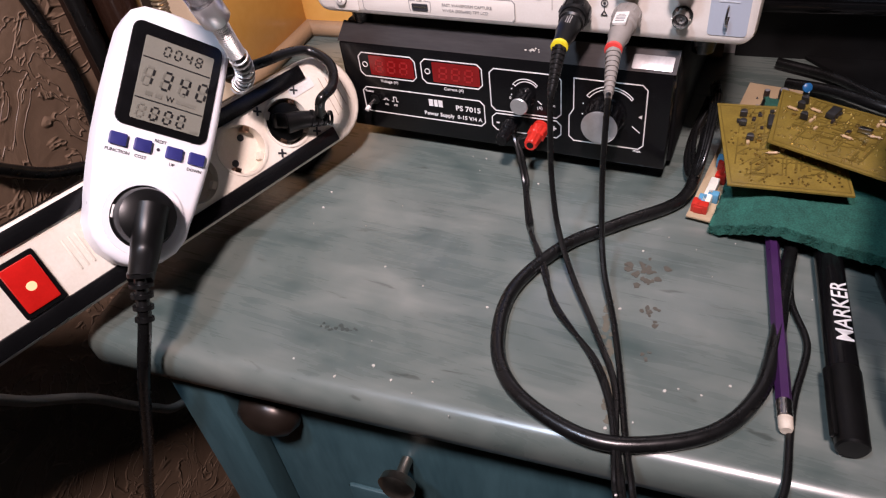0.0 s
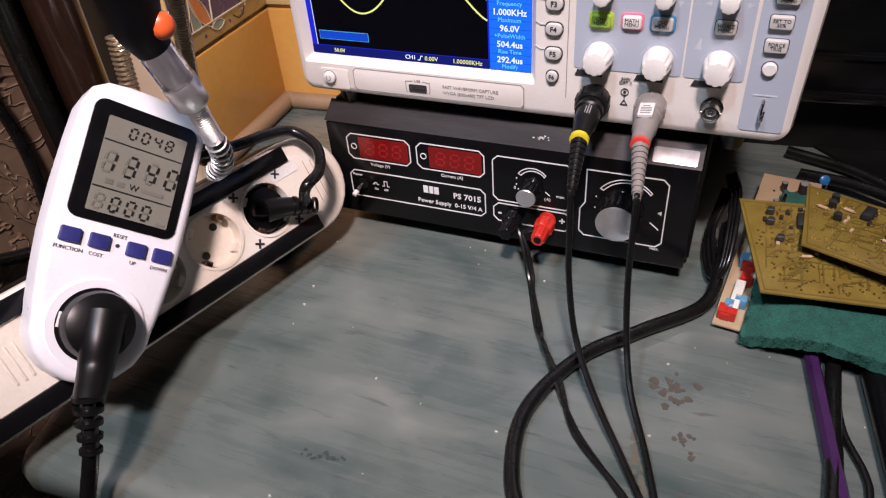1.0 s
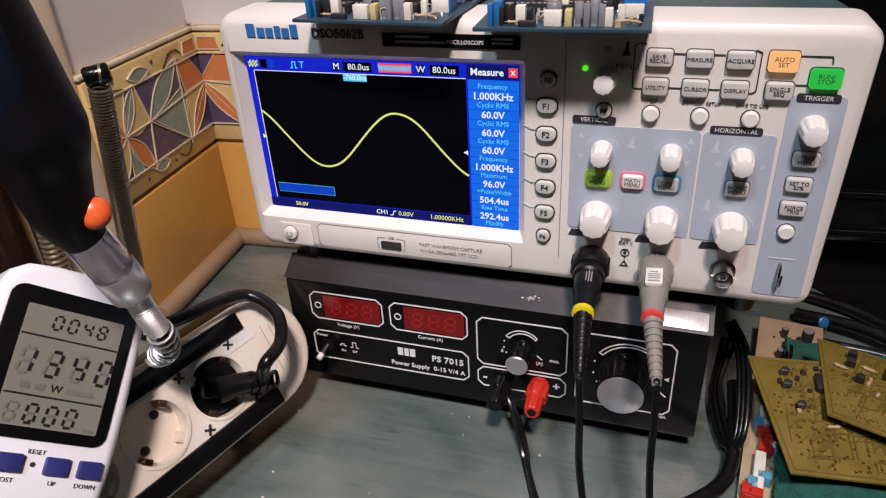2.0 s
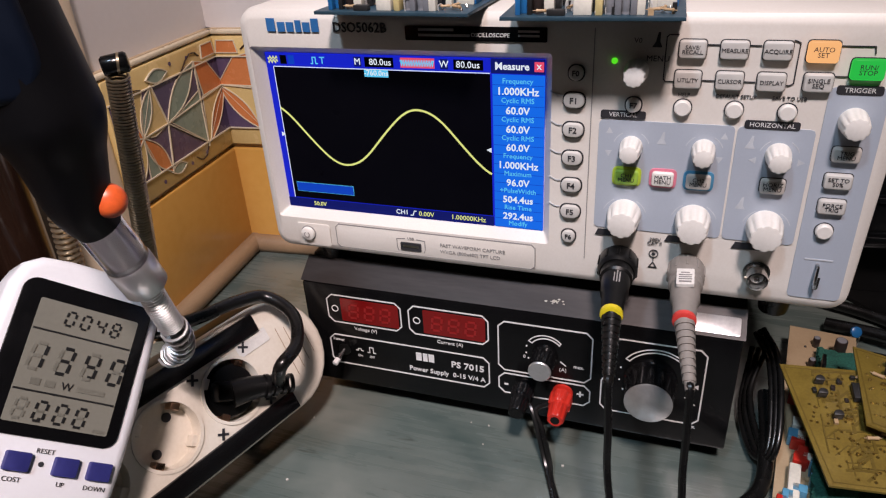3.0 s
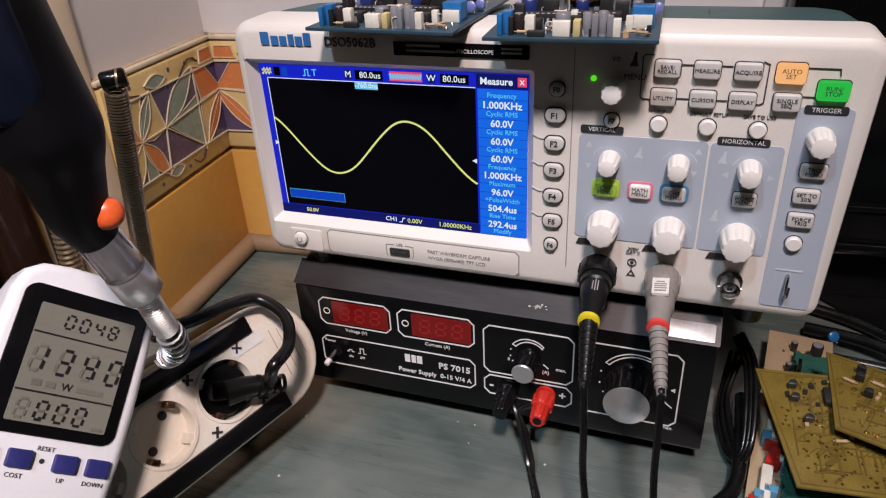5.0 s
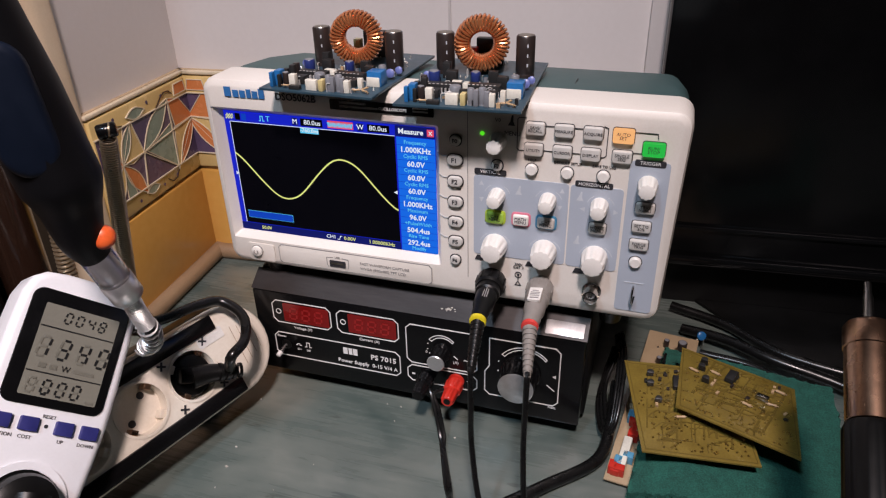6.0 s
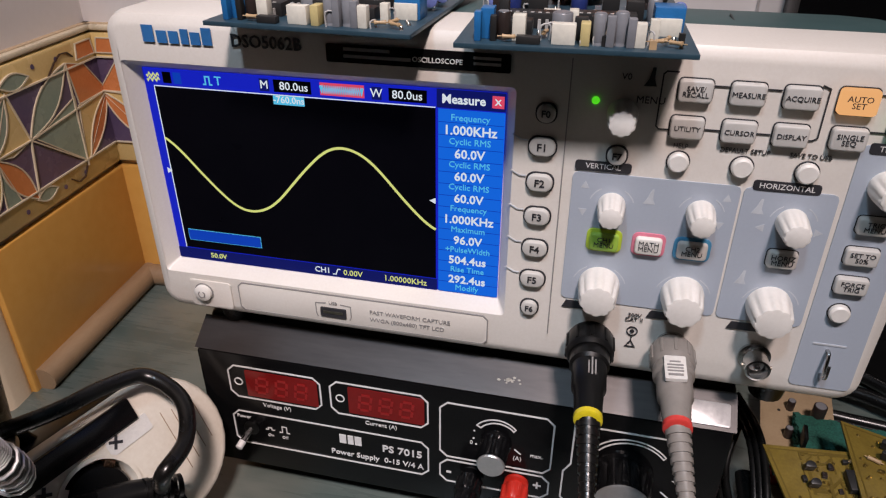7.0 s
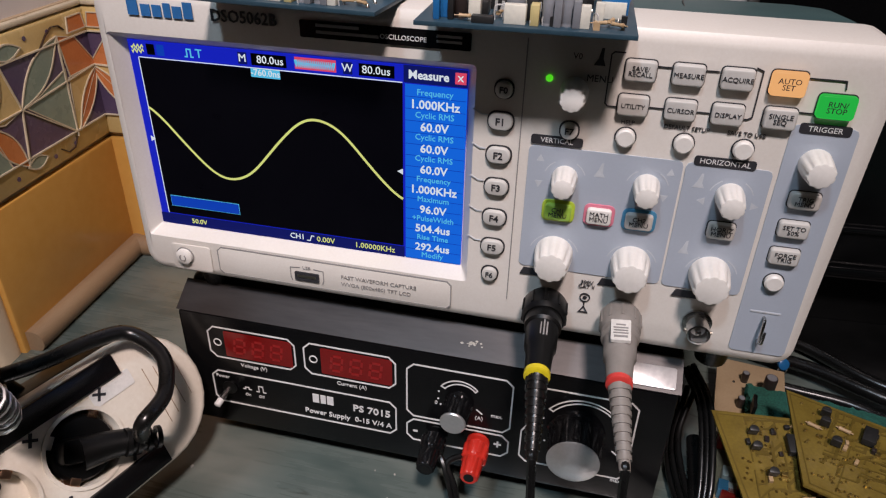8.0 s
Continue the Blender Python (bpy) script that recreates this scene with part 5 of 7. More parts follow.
# plug in the last socket of the strip
plug = thing("mains_plug", STRIP @ at(0, 0, 0), "black angled mains plug with its cable, in a power strip", "plug")
part("plug_body", lathe([(0.0150, -0.0086), (0.0152, -0.0030), (0.0140, -0.0010), (0.0095, 0.0000)], 32, m=STRIP), "black", plug)
part("plug_ridge", box(-0.0135, 0.0110, -0.0058, 0.0058, -0.0020, 0.0085, 0.0028), "black", plug, "", STRIP @ Matrix.Rotation(radians(-27), 4, "Z"))
part("plug_neck", tube([STRIP @ Vector(q) for q in ((-0.004, 0.0, 0.005), (0.008, -0.004, 0.009), (0.020, -0.010, 0.0145))], lambda t: 0.0080 - 0.0028 * t, 14, 6), "black", plug)
for k in range(4):
    part("relief_ring", ring(0.004, 0.0066 - 0.0004 * k, -0.0010, 0.0010, along(STRIP @ Vector((0.012 + 0.004 * k, -0.006 - 0.002 * k, 0.0132 + 0.001 * k)), STRIP @ Vector((0.020 + 0.004 * k, -0.010 - 0.002 * k, 0.015 + 0.001 * k)))[0], 20), "black", plug)
part("cord", tube([STRIP @ Vector((0.018, -0.009, 0.0146)), (0.0085, -0.0700, 0.8285), (0.0085, -0.0520, 0.8310), (-0.0010, -0.0370, 0.8390), (-0.0200, -0.0330, 0.8455), (-0.0290, -0.0480, 0.8500), (-0.0390, -0.0680, 0.8510), (-0.0620, -0.0950, 0.8500), (-0.095, -0.120, 0.835), (-0.118, -0.14, 0.80), (-0.13, -0.16, 0.70), (-0.13, -0.17, 0.45)], 0.0037, 12), "rubber", plug, "black cord")

MX, MY = Vector((0.5214, 0.5799, -0.6260)), Vector((-0.1070, 0.7722, 0.6263))
METER = axes_frame((-0.0460, -0.1427, 0.8748), MX, MY, SN)
meter = thing("energy_meter", METER @ at(0, -0.0864, -0.03), "white plug-in energy meter with a grey digital display", "energy meter")
RY = -0.0864
half = [(0.0, 0.0455), (0.012, 0.0452), (0.024, 0.0435), (0.0310, 0.0385), (0.0342, 0.0290), (0.0352, 0.010), (0.0358, -0.015), (0.0354, -0.040), (0.0338, -0.060), (0.0318, -0.078)]
half += [(0.0308 * math.cos(radians(a)), RY + 0.0308 * math.sin(radians(a))) for a in (5, -15, -35, -55, -75)]
mo = half + [(0.0, RY - 0.0308)] + [(-x, y) for x, y in half[:0:-1]]
part("housing", slab([(x * 0.985, y) for x, y in mo], -0.0270, -0.0008, 0.0050, 4), "meter_white", meter, "glossy white housing", METER)
part("plug_base", lathe([(0.0150, -0.031), (0.0185, -0.0268)], 28, m=METER @ at(0, RY, 0)), "meter_white", meter)
win = part("display_window", slab([(x, y) for x, y in rrect(0.0565, 0.0663, 0.006, 5)], -0.0011, 0.0002, 0.0004), "black_gloss", meter, "black display window", METER)
part("lcd", slab(rrect(0.0430, 0.0530, 0.0008, 2, 0.0015, -0.0015), 0.0002, 0.0004), "meter_lcd", win, "grey reflective display", METER, 0)


def readout(body, ghosts, x, y, h, w, gap, t):
    dot = 0
    pos = x
    for ch in body:
        if ch == ".":
            part("decimal_point", box(pos - gap + w * 0.55, pos - gap + w * 0.55 + t * 1.2, y, y + t * 1.2, 0.0004, 0.0006), "segment", win, "", METER, 0)
            continue
        fm = METER @ at(pos, y, 0.00045)
        if ghosts:
            seven(ch, h, w, t, "ghost", win, fm, rest=True)
        seven(ch, h, w, t, "segment", win, fm)
        pos += gap


readout("0048", False, -0.0080, 0.0155, 0.0062, 0.0034, 0.0066, 0.0009)
readout("134.0", True, -0.0175, -0.0055, 0.0112, 0.0052, 0.0112, 0.0014)
readout(" 0.00", True, -0.0172, -0.0262, 0.0080, 0.0042, 0.0082, 0.0011)
for y in (0.0115, -0.0145):
    part("display_line", box(-0.0195, 0.0225, y - 0.0004, y + 0.0004, 0.0004, 0.0006), "segment", win, "", METER, 0)
text("W", 0.0048, METER @ at(0.0010, -0.0105, 0.0006), "segment", win)
bars([(-0.012, -0.0105, 0.004, 0.0028), (-0.006, -0.0105, 0.004, 0.0028), (0.011, -0.0105, 0.012, 0.0022), (0.019, -0.0265, 0.005, 0.0014)], METER @ at(0, 0, 0.0004), "ghost", win)
for x, lab in ((-0.0234, "FUNCTION"), (-0.0089, "COST"), (0.0102, "UP"), (0.0244, "DOWN")):
    kx = part("button", slab(rrect(0.0100, 0.0078, 0.0008, 2, x, -0.0430), -0.0012, 0.0014, 0.0005), "button_blue", meter, "dark blue rubber button", METER)
    text(lab, 0.0028, METER @ at(x + (0.0010 if lab == "FUNCTION" else 0), -0.0502, -0.0006), "ink", meter)
text("RESET", 0.0028, METER @ at(0.001, -0.0378, -0.0006), "ink", meter)
part("reset_hole", lathe([(0.0011, -0.0009), (0.0011, -0.0005)], 12, m=METER @ at(0.0006, -0.0430, 0)), "ink", meter)
sock = part("socket_rim", ring(0.0198, 0.0240, -0.0030, 0.0006, METER @ at(0, RY, 0)), "meter_white", meter, "raised round socket rim")
# flat black disc stands in for the shade inside a recessed socket
part("socket_well", lathe([(0.0196, -0.0007), (0.0196, -0.0003)], 32, m=METER @ at(0, RY, 0)), "black", meter)
for s in (-1, 1):
    part("earth_clip", box(0.0172 * s - 0.0016, 0.0172 * s + 0.0016, RY - 0.004, RY + 0.004, -0.0003, 0.0012, 0.0003), "label", meter, "", METER)
p2 = thing("mains_plug", METER @ at(0, RY, 0), "black moulded mains plug hanging its cord down, in a meter", "plug")
PM = METER @ at(0, RY, 0)
part("plug_body", lathe([(0.0180, 0.0003), (0.0182, 0.006), (0.0168, 0.011), (0.011, 0.014)], 36, m=PM), "black", p2)
part("plug_grip", tube([PM @ Vector((0.001, 0.006, 0.0075)), PM @ Vector((0.001, -0.008, 0.011)), PM @ Vector((0.002, -0.022, 0.012)), (-0.0150, -0.2445, 0.806)], lambda t: 0.0112 - 0.0038 * t, 16, 6), "black", p2)
neck = [(-0.0160, -0.2420, 0.8085), (-0.0135, -0.2490, 0.7985), (-0.0125, -0.2555, 0.785)]
for k in range(5):
    t = k / 4
    a = Vector(neck[0]).lerp(Vector(neck[1]), min(t * 2, 1)) if t <= 0.5 else Vector(neck[1]).lerp(Vector(neck[2]), t * 2 - 1)
    part("relief_ring", ring(0.004, 0.0075 - 0.0005 * k, -0.0012, 0.0012, along(a, a + Vector((0.0015, -0.0065, -0.0115)))[0], 20), "black", p2)
part("cord", tube([(-0.0170, -0.2400, 0.811), *neck, (-0.0210, -0.2670, 0.750), (-0.0370, -0.2690, 0.7146), (-0.0750, -0.2690, 0.635), (-0.1315, -0.2690, 0.52), (-0.18, -0.27, 0.38), (-0.20, -0.26, 0.06), (-0.3, -0.2, 0.006)], 0.0040, 12), "rubber", p2, "black cord")

# cables along the plaster wall
def wall_run(rows, off):
    return [LEFT @ Vector((x, z, off)) for x, z in rows]


cable("wall_cable", wall_run([(0.560, 0.900), (0.470, 0.880), (0.396, 0.842), (0.378, 0.821), (0.344, 0.793), (0.300, 0.770), (0.270, 0.740), (0.262, 0.60)], -0.029), 0.0052, "thick black cable sagging across a plaster wall")
cable("wall_cable", wall_run([(0.330, 1.25), (0.306, 1.0), (0.291, 0.905), (0.283, 0.848), (0.287, 0.800), (0.300, 0.74), (0.31, 0.5)], -0.031), 0.0040, "black cable hanging along a plaster wall")
cable("wall_cable", wall_run([(0.262, 1.25), (0.262, 1.0), (0.262, 0.900), (0.260, 0.818), (0.262, 0.70), (0.265, 0.45)], -0.020), 0.0070, "thick black cable hanging beside a dark post")
cable("floor_cable", wall_run([(0.620, 0.760), (0.540, 0.735), (0.489, 0.698), (0.459, 0.657), (0.421, 0.610), (0.381, 0.542), (0.340, 0.500), (0.20, 0.46)], -0.029), 0.0045, "off-white cable hanging beside a cabinet", "white_cable")

# ---- soldering iron in a spring holder ----
B0, B1 = Vector((-0.0015, -0.1313, 0.9145)), Vector((-0.0033, -0.1447, 0.9510))
IM = along(B0, B1)[0]
iron = thing("soldering_iron", IM, "soldering iron with a dark blue grip and clear sleeve", "soldering iron")
part("barrel", lathe([(0.0050, 0.0005), (0.0058, 0.0015), (0.0058, 0.016), (0.0042, 0.017), (0.0042, 0.040)], 36, m=IM), "chrome", iron, "polished metal barrel")
part("ferrule", lathe([(0.0078, 0.0), (0.0090, 0.0014), (0.0092, 0.0150), (0.0086, 0.0160)], 36, m=IM), "chrome", iron, "brushed metal end")
part("sleeve", lathe([(0.0086, 0.0158), (0.0089, 0.0165), (0.0088, 0.0385)], 36, m=IM), "clear", iron, "clear plastic sleeve round the barrel")
G0, G1 = B0.lerp(B1, 0.93), B0.lerp(B1, 1.25)
G2, G3 = Vector((-0.0034, -0.1500, 0.9895)), Vector((-0.0071, -0.1530, 1.0207))
part("grip", tube([G0, G1, G1.lerp(G2, 0.6), G2, G2.lerp(G3, 0.5), G3, G3 + (G3 - G2) * 1.0, G3 + (G3 - G2) * 2.2], lambda t: 0.0088 + 0.0105 * min(1, t * 2.2) ** 1.2 - 0.003 * max(0, t - 0.8) * 5, 28, 8), "dark_grip", iron, "black soft grip")
gn = Vector((0.62, -0.62, 0.48)).normalized()
gy = (G3 - G1).normalized()
gn = (gn - gy * gn.dot(gy)).normalized()
inlay = axes_frame(G2.lerp(G3, 1.25), gy.cross(gn), gy, gn)
part("grip_inlay", slab([(x * 0.85, y) for x, y in rrect(0.030, 0.062, 0.014, 6, -0.004, 0.004)], 0.006, 0.0200, 0.004, 4), "navy_grip", iron, "dark blue inlay", inlay)
aim = (Vector((0.215, -0.340, 1.07)) - Vector((0.0053, -0.1436, 0.9593))).normalized()
bm_button = lathe([(0.0058, -0.009), (0.0064, -0.002), (0.0063, 0.0008), (0.0055, 0.0028), (0.0038, 0.0042), (0.0013, 0.0048)], 28, m=along(Vector((0.0053, -0.1436, 0.9593)) + aim * 0.002, Vector((0.0053, -0.1436, 0.9593)) + aim)[0])
part("button", bm_button, "orange", iron, "orange push button")


def coil(a, b, r, wire, turns, parent=None, name="spring", r2=None, mat="spring"):
    m, ln = along(a, b)
    r2 = r if r2 is None else r2
    pts = [m @ Vector(((r + (r2 - r) * t) * math.cos(2 * math.pi * turns * t), (r + (r2 - r) * t) * math.sin(2 * math.pi * turns * t), ln * t)) for t in [k / (turns * 10) for k in range(turns * 10 + 1)]]
    return part(name, tube(pts, wire, 6, 1, curved=False), mat, parent)


def coil_along(points, r, wire, turns):
    """A coil of wire round a bent axis."""
    axis = smooth_path(points, 12)
    n, out, side = turns * 12, [], None
    for k in range(n + 1):
        f = k / n * (len(axis) - 1)
        i = min(int(f), len(axis) - 2)
        p, d = axis[i].lerp(axis[i + 1], f - i), (axis[i + 1] - axis[i]).normalized()
        side = d.orthogonal().normalized() if side is None else (side - d * side.dot(d)).normalized()
        a = 2 * math.pi * turns * k / n
        out.append(p + (side * math.cos(a) + d.cross(side) * math.sin(a)) * r)
    return tube(out, wire, 6, 1, curved=False)


holder = thing("iron_holder", at(-0.04, -0.09, DESK), "soldering iron holder with coiled steel springs", "holder")
part("holder_base", slab(rrect(0.030, 0.045, 0.006, 4, -0.048, -0.040), DESK, DESK + 0.006, 0.002), "black", holder, "black holder foot")
part("stem", tube([(-0.050, -0.040, DESK + 0.004), (-0.055, -0.055, 0.80), (-0.0635, -0.0730, 0.842)], 0.004, 10, 5), "black", holder)
coil((-0.0640, -0.0735, 0.838), (-0.0305, -0.087, 0.988), 0.0045, 0.0007, 100, holder)
part("spring_core", tube([(-0.0640, -0.0735, 0.838), (-0.0313, -0.0866, 0.984)], 0.0032, 10, 2), "black", holder)
cap_m = along((-0.0345, -0.0900, 0.9925), (-0.024, -0.0810, 0.9940))[0]
part("spring_cap", lathe([(0.0036, 0), (0.0044, 0.001), (0.0044, 0.0098), (0.0036, 0.0108)], 24, m=cap_m), "black_gloss", holder, "black end cap")
part("wire_band", ring(0.0042, 0.0047, -0.0005, 0.0005, cap_m @ at(0, 0, 0.0066) @ Matrix.Rotation(radians(14), 4, "X"), 24), "spring", holder, "bright loop of wire")
part("gooseneck", coil_along([B0 + (B1 - B0) * 0.04, (-0.0010, -0.1290, 0.9030), (-0.0018, -0.1245, 0.8905)], 0.0050, 0.00056, 21), "chrome", holder, "fine coiled steel neck")
part("gooseneck", coil_along([(-0.0018, -0.1245, 0.8905), (-0.0050, -0.1190, 0.8790), (-0.0140, -0.1120, 0.8660), (-0.0290, -0.1040, 0.8540)], 0.0058, 0.00070, 9), "chrome", holder, "open coil of bright steel wire")
part("spring_core", tube([B0, (-0.0010, -0.1290, 0.9030), (-0.0018, -0.1245, 0.8905), (-0.0050, -0.1190, 0.8790), (-0.0140, -0.1120, 0.8660), (-0.0290, -0.1040, 0.8540)], 0.0034, 10, 5), "black", holder)
coil((-0.0860, -0.095, 0.87), (-0.0840, -0.092, 0.93), 0.0048, 0.0010, 20, holder)
part("spring_arm", tube([(-0.0635, -0.074, 0.840), (-0.045, -0.085, 0.848), (-0.0290, -0.1040, 0.8540)], 0.0025, 8, 6), "dull_steel", holder)
part("spring_arm", tube([(-0.0635, -0.074, 0.840), (-0.075, -0.086, 0.852), (-0.0860, -0.095, 0.872)], 0.0025, 8, 6), "dull_steel", holder)


# ---- probe cables and test leads ----
def probe(x, mat, ring_mat, ring_p, end_p, path, name_label, sleeve_mat):
    cx, cz = q(x, 0.8800)
    a = Vector((cx, SY - 0.008, cz))
    th = thing("probe_cable", Matrix.Translation(a), name_label, "probe cable")
    rp, ep = Vector(ring_p), Vector(end_p)
    m, ln = along(a, rp)
    cr = 0.0098 if mat == "black" else 0.0087
    part("collar", lathe([(cr - 0.001, -0.004), (cr, -0.002), (cr, 0.006), (cr * 0.97, 0.0068), (cr * 0.88, 0.0085)], 40, 10, 0.0006, m=m), mat, th, "knurled locking collar")
    part("connector", lathe([(0.0074, 0.007), (0.0080, 0.009), (0.0080, ln * 0.34), (0.0069, ln * 0.37), (0.0067, ln * 0.66), (0.0057, ln * 0.71), (0.0052, ln * 0.96), (0.0047, ln)], 28, m=m), mat, th)
    for k in range(10):
        part("grip_rib", box(-0.0007, 0.0007, cr * 0.92, cr * 1.05, -0.0015, 0.0060, 0.0003), mat, th, "", m @ Matrix.Rotation(radians(36 * k), 4, "Z"))
    part("colour_ring", lathe([(0.0046, ln - 0.0002), (0.0053, ln + 0.0003), (0.0053, ln + 0.0024), (0.0045, ln + 0.0029)], 28, m=m), ring_mat, th)
    m2, l2 = along(rp, ep)
    relief = part("strain_relief", lathe([(0.0040, 0.001), (0.0031, l2 * 0.5), (0.0021, l2)], 20, m=m2), sleeve_mat, th)
    for k in range(9):
        t = 0.10 + 0.095 * k
        r = 0.0048 - 0.0022 * t
        part("relief_rib", ring(0.0016, r, -0.0010, 0.0010, m2 @ at(0, 0, l2 * t), 16), sleeve_mat, relief)
    part("lead", tube([ep - (ep - rp) * 0.1, ep, *path], 0.0018, 8, 8), "rubber", th, "thin black lead")
    if mat == "black":
        side = m.to_3x3().inverted() @ Vector((0.10, -0.70, 0.70))
        side.z = 0
        side.normalize()
        fr = m @ axes_frame(side * 0.0066 + Vector((0, 0, ln * 0.50)), Vector((0, 0, 1)).cross(side), (0, 0, 1), side)
        bars([(-0.0013, 0.0005, 0.0006, 0.0080), (0.0000, 0.0000, 0.0006, 0.0095), (0.0013, 0.0008, 0.0005, 0.0070)], fr, "ink_soft", th)
    if mat == "grey_probe":
        lm = m @ Matrix.Rotation(radians(0), 4, "Z")
        side = (m.to_3x3().inverted() @ Vector((-0.05, -0.75, 0.65))).normalized()
        side.z = 0
        side.normalize()
        fr = m @ axes_frame(side * 0.0079 + Vector((0, 0, ln * 0.42)), Vector((0, 0, 1)).cross(side), (0, 0, 1), side)
        lab = part("label", slab(rrect(0.0080, 0.0125, 0.0004, 1), -0.0012, 0.0003), "label", th, "white printed label", fr)
        bars([(0, 0.004, 0.0055, 0.001), (0, 0.002, 0.006, 0.0006), (0, 0.0004, 0.0058, 0.0006), (0, -0.0012, 0.006, 0.0006), (0, -0.003, 0.004, 0.0006)], fr @ at(0, 0, 0.0003), "ink_soft", lab)
    return th


probe(0.1748, "black", "yellow", (0.1764, -0.0438, 0.8740), (0.1795, -0.0730, 0.8560),
      [(0.1815, -0.0800, 0.835), (0.1835, -0.0850, 0.81), (0.1920, -0.1000, 0.782), (0.2090, -0.1250, 0.766), (0.2330, -0.1580, 0.757), (0.2515, -0.1880, 0.7535), (0.2600, -0.2200, 0.7535), (0.2690, -0.2450, 0.752), (0.2720, -0.2540, 0.735), (0.2730, -0.2560, 0.60), (0.28, -0.24, 0.30)],
      "black oscilloscope probe cable with a yellow ring", "rubber")
probe(0.2070, "grey_probe", "red_ring", (0.2082, -0.0400, 0.8735), (0.2133, -0.0714, 0.8580),
      [(0.2140, -0.0770, 0.840), (0.2150, -0.0830, 0.815), (0.2190, -0.0960, 0.788), (0.2270, -0.1180, 0.768), (0.2410, -0.1480, 0.758), (0.2545, -0.1860, 0.7538), (0.2650, -0.2200, 0.7540), (0.2740, -0.2450, 0.752), (0.2770, -0.2535, 0.735), (0.2780, -0.2555, 0.60), (0.285, -0.24, 0.30)],
      "grey oscilloscope probe cable with a red ring", "grey_probe")
for k, (x0, dx) in enumerate(((0.1275, 0.0), (0.1470, 0.0028))):
    tagged(part("test_lead", tube([(x0, -0.0080, 0.7835), (0.1330 + dx, -0.0150, 0.7815), (0.1380 + dx, -0.0210, 0.7720), (0.1440 + dx, -0.0290, 0.7570), (0.1490 + dx * 0.5, -0.0400, 0.7530), (0.1620 + dx, -0.0720, 0.7525), (0.1725 - dx * 0.3, -0.0920, 0.7605 + 0.001 * k), (0.1850 + dx, -0.1130, 0.7560), (0.2039, -0.1408 - dx, 0.7525), (0.2362 + dx * 0.5, -0.1757, 0.7525 + 0.002 * k), (0.2543 + dx * 0.5, -0.2080, 0.7540), (0.2650 + dx, -0.2440, 0.7530), (0.2690 + dx, -0.2545, 0.735), (0.2695 + dx, -0.2565, 0.60), (0.275, -0.24, 0.30)], 0.0016, 8, 8), "rubber"),
           "thin black test lead running from a terminal over the worktop", "test lead", "pair of test leads")
cable("thick_cable", [(0.262, 0.045, 0.772), (0.2620, 0.010, 0.764), (0.2560, -0.0220, 0.7556), (0.2229, -0.0571, 0.7552), (0.1936, -0.0899, 0.7552), (0.1752, -0.137, 0.7552), (0.180, -0.1792, 0.7552), (0.1975, -0.2075, 0.7552), (0.2284, -0.2233, 0.7552), (0.2613, -0.2254, 0.7552), (0.3014, -0.2055, 0.7552), (0.3215, -0.175, 0.7552), (0.3274, -0.1375, 0.7552), (0.328, -0.09, 0.7552), (0.33, -0.02, 0.7552)], 0.0043, "thick black cable laid in a loop on the worktop", n=12)


# ---- two converter boards on top of the oscilloscope ----
def can(parent, x, y, z, r, h, mat, mark="pale_ink", name="capacitor", m=None):
    fm = (m or Matrix()) @ at(x, y, z)
    c = part(name, lathe([(r, 0), (r, h * 0.06), (r * 0.94, h * 0.09), (r, h * 0.13), (r, h - r * 0.12), (r * 0.9, h)], 24, m=fm.copy()), mat, parent)
    part("can_top", lathe([(r * 0.80, h), (r * 0.78, h + 0.0002)], 20, m=fm.copy()), "dull_steel" if r > 0.005 else "grey_cap", c)
    return c


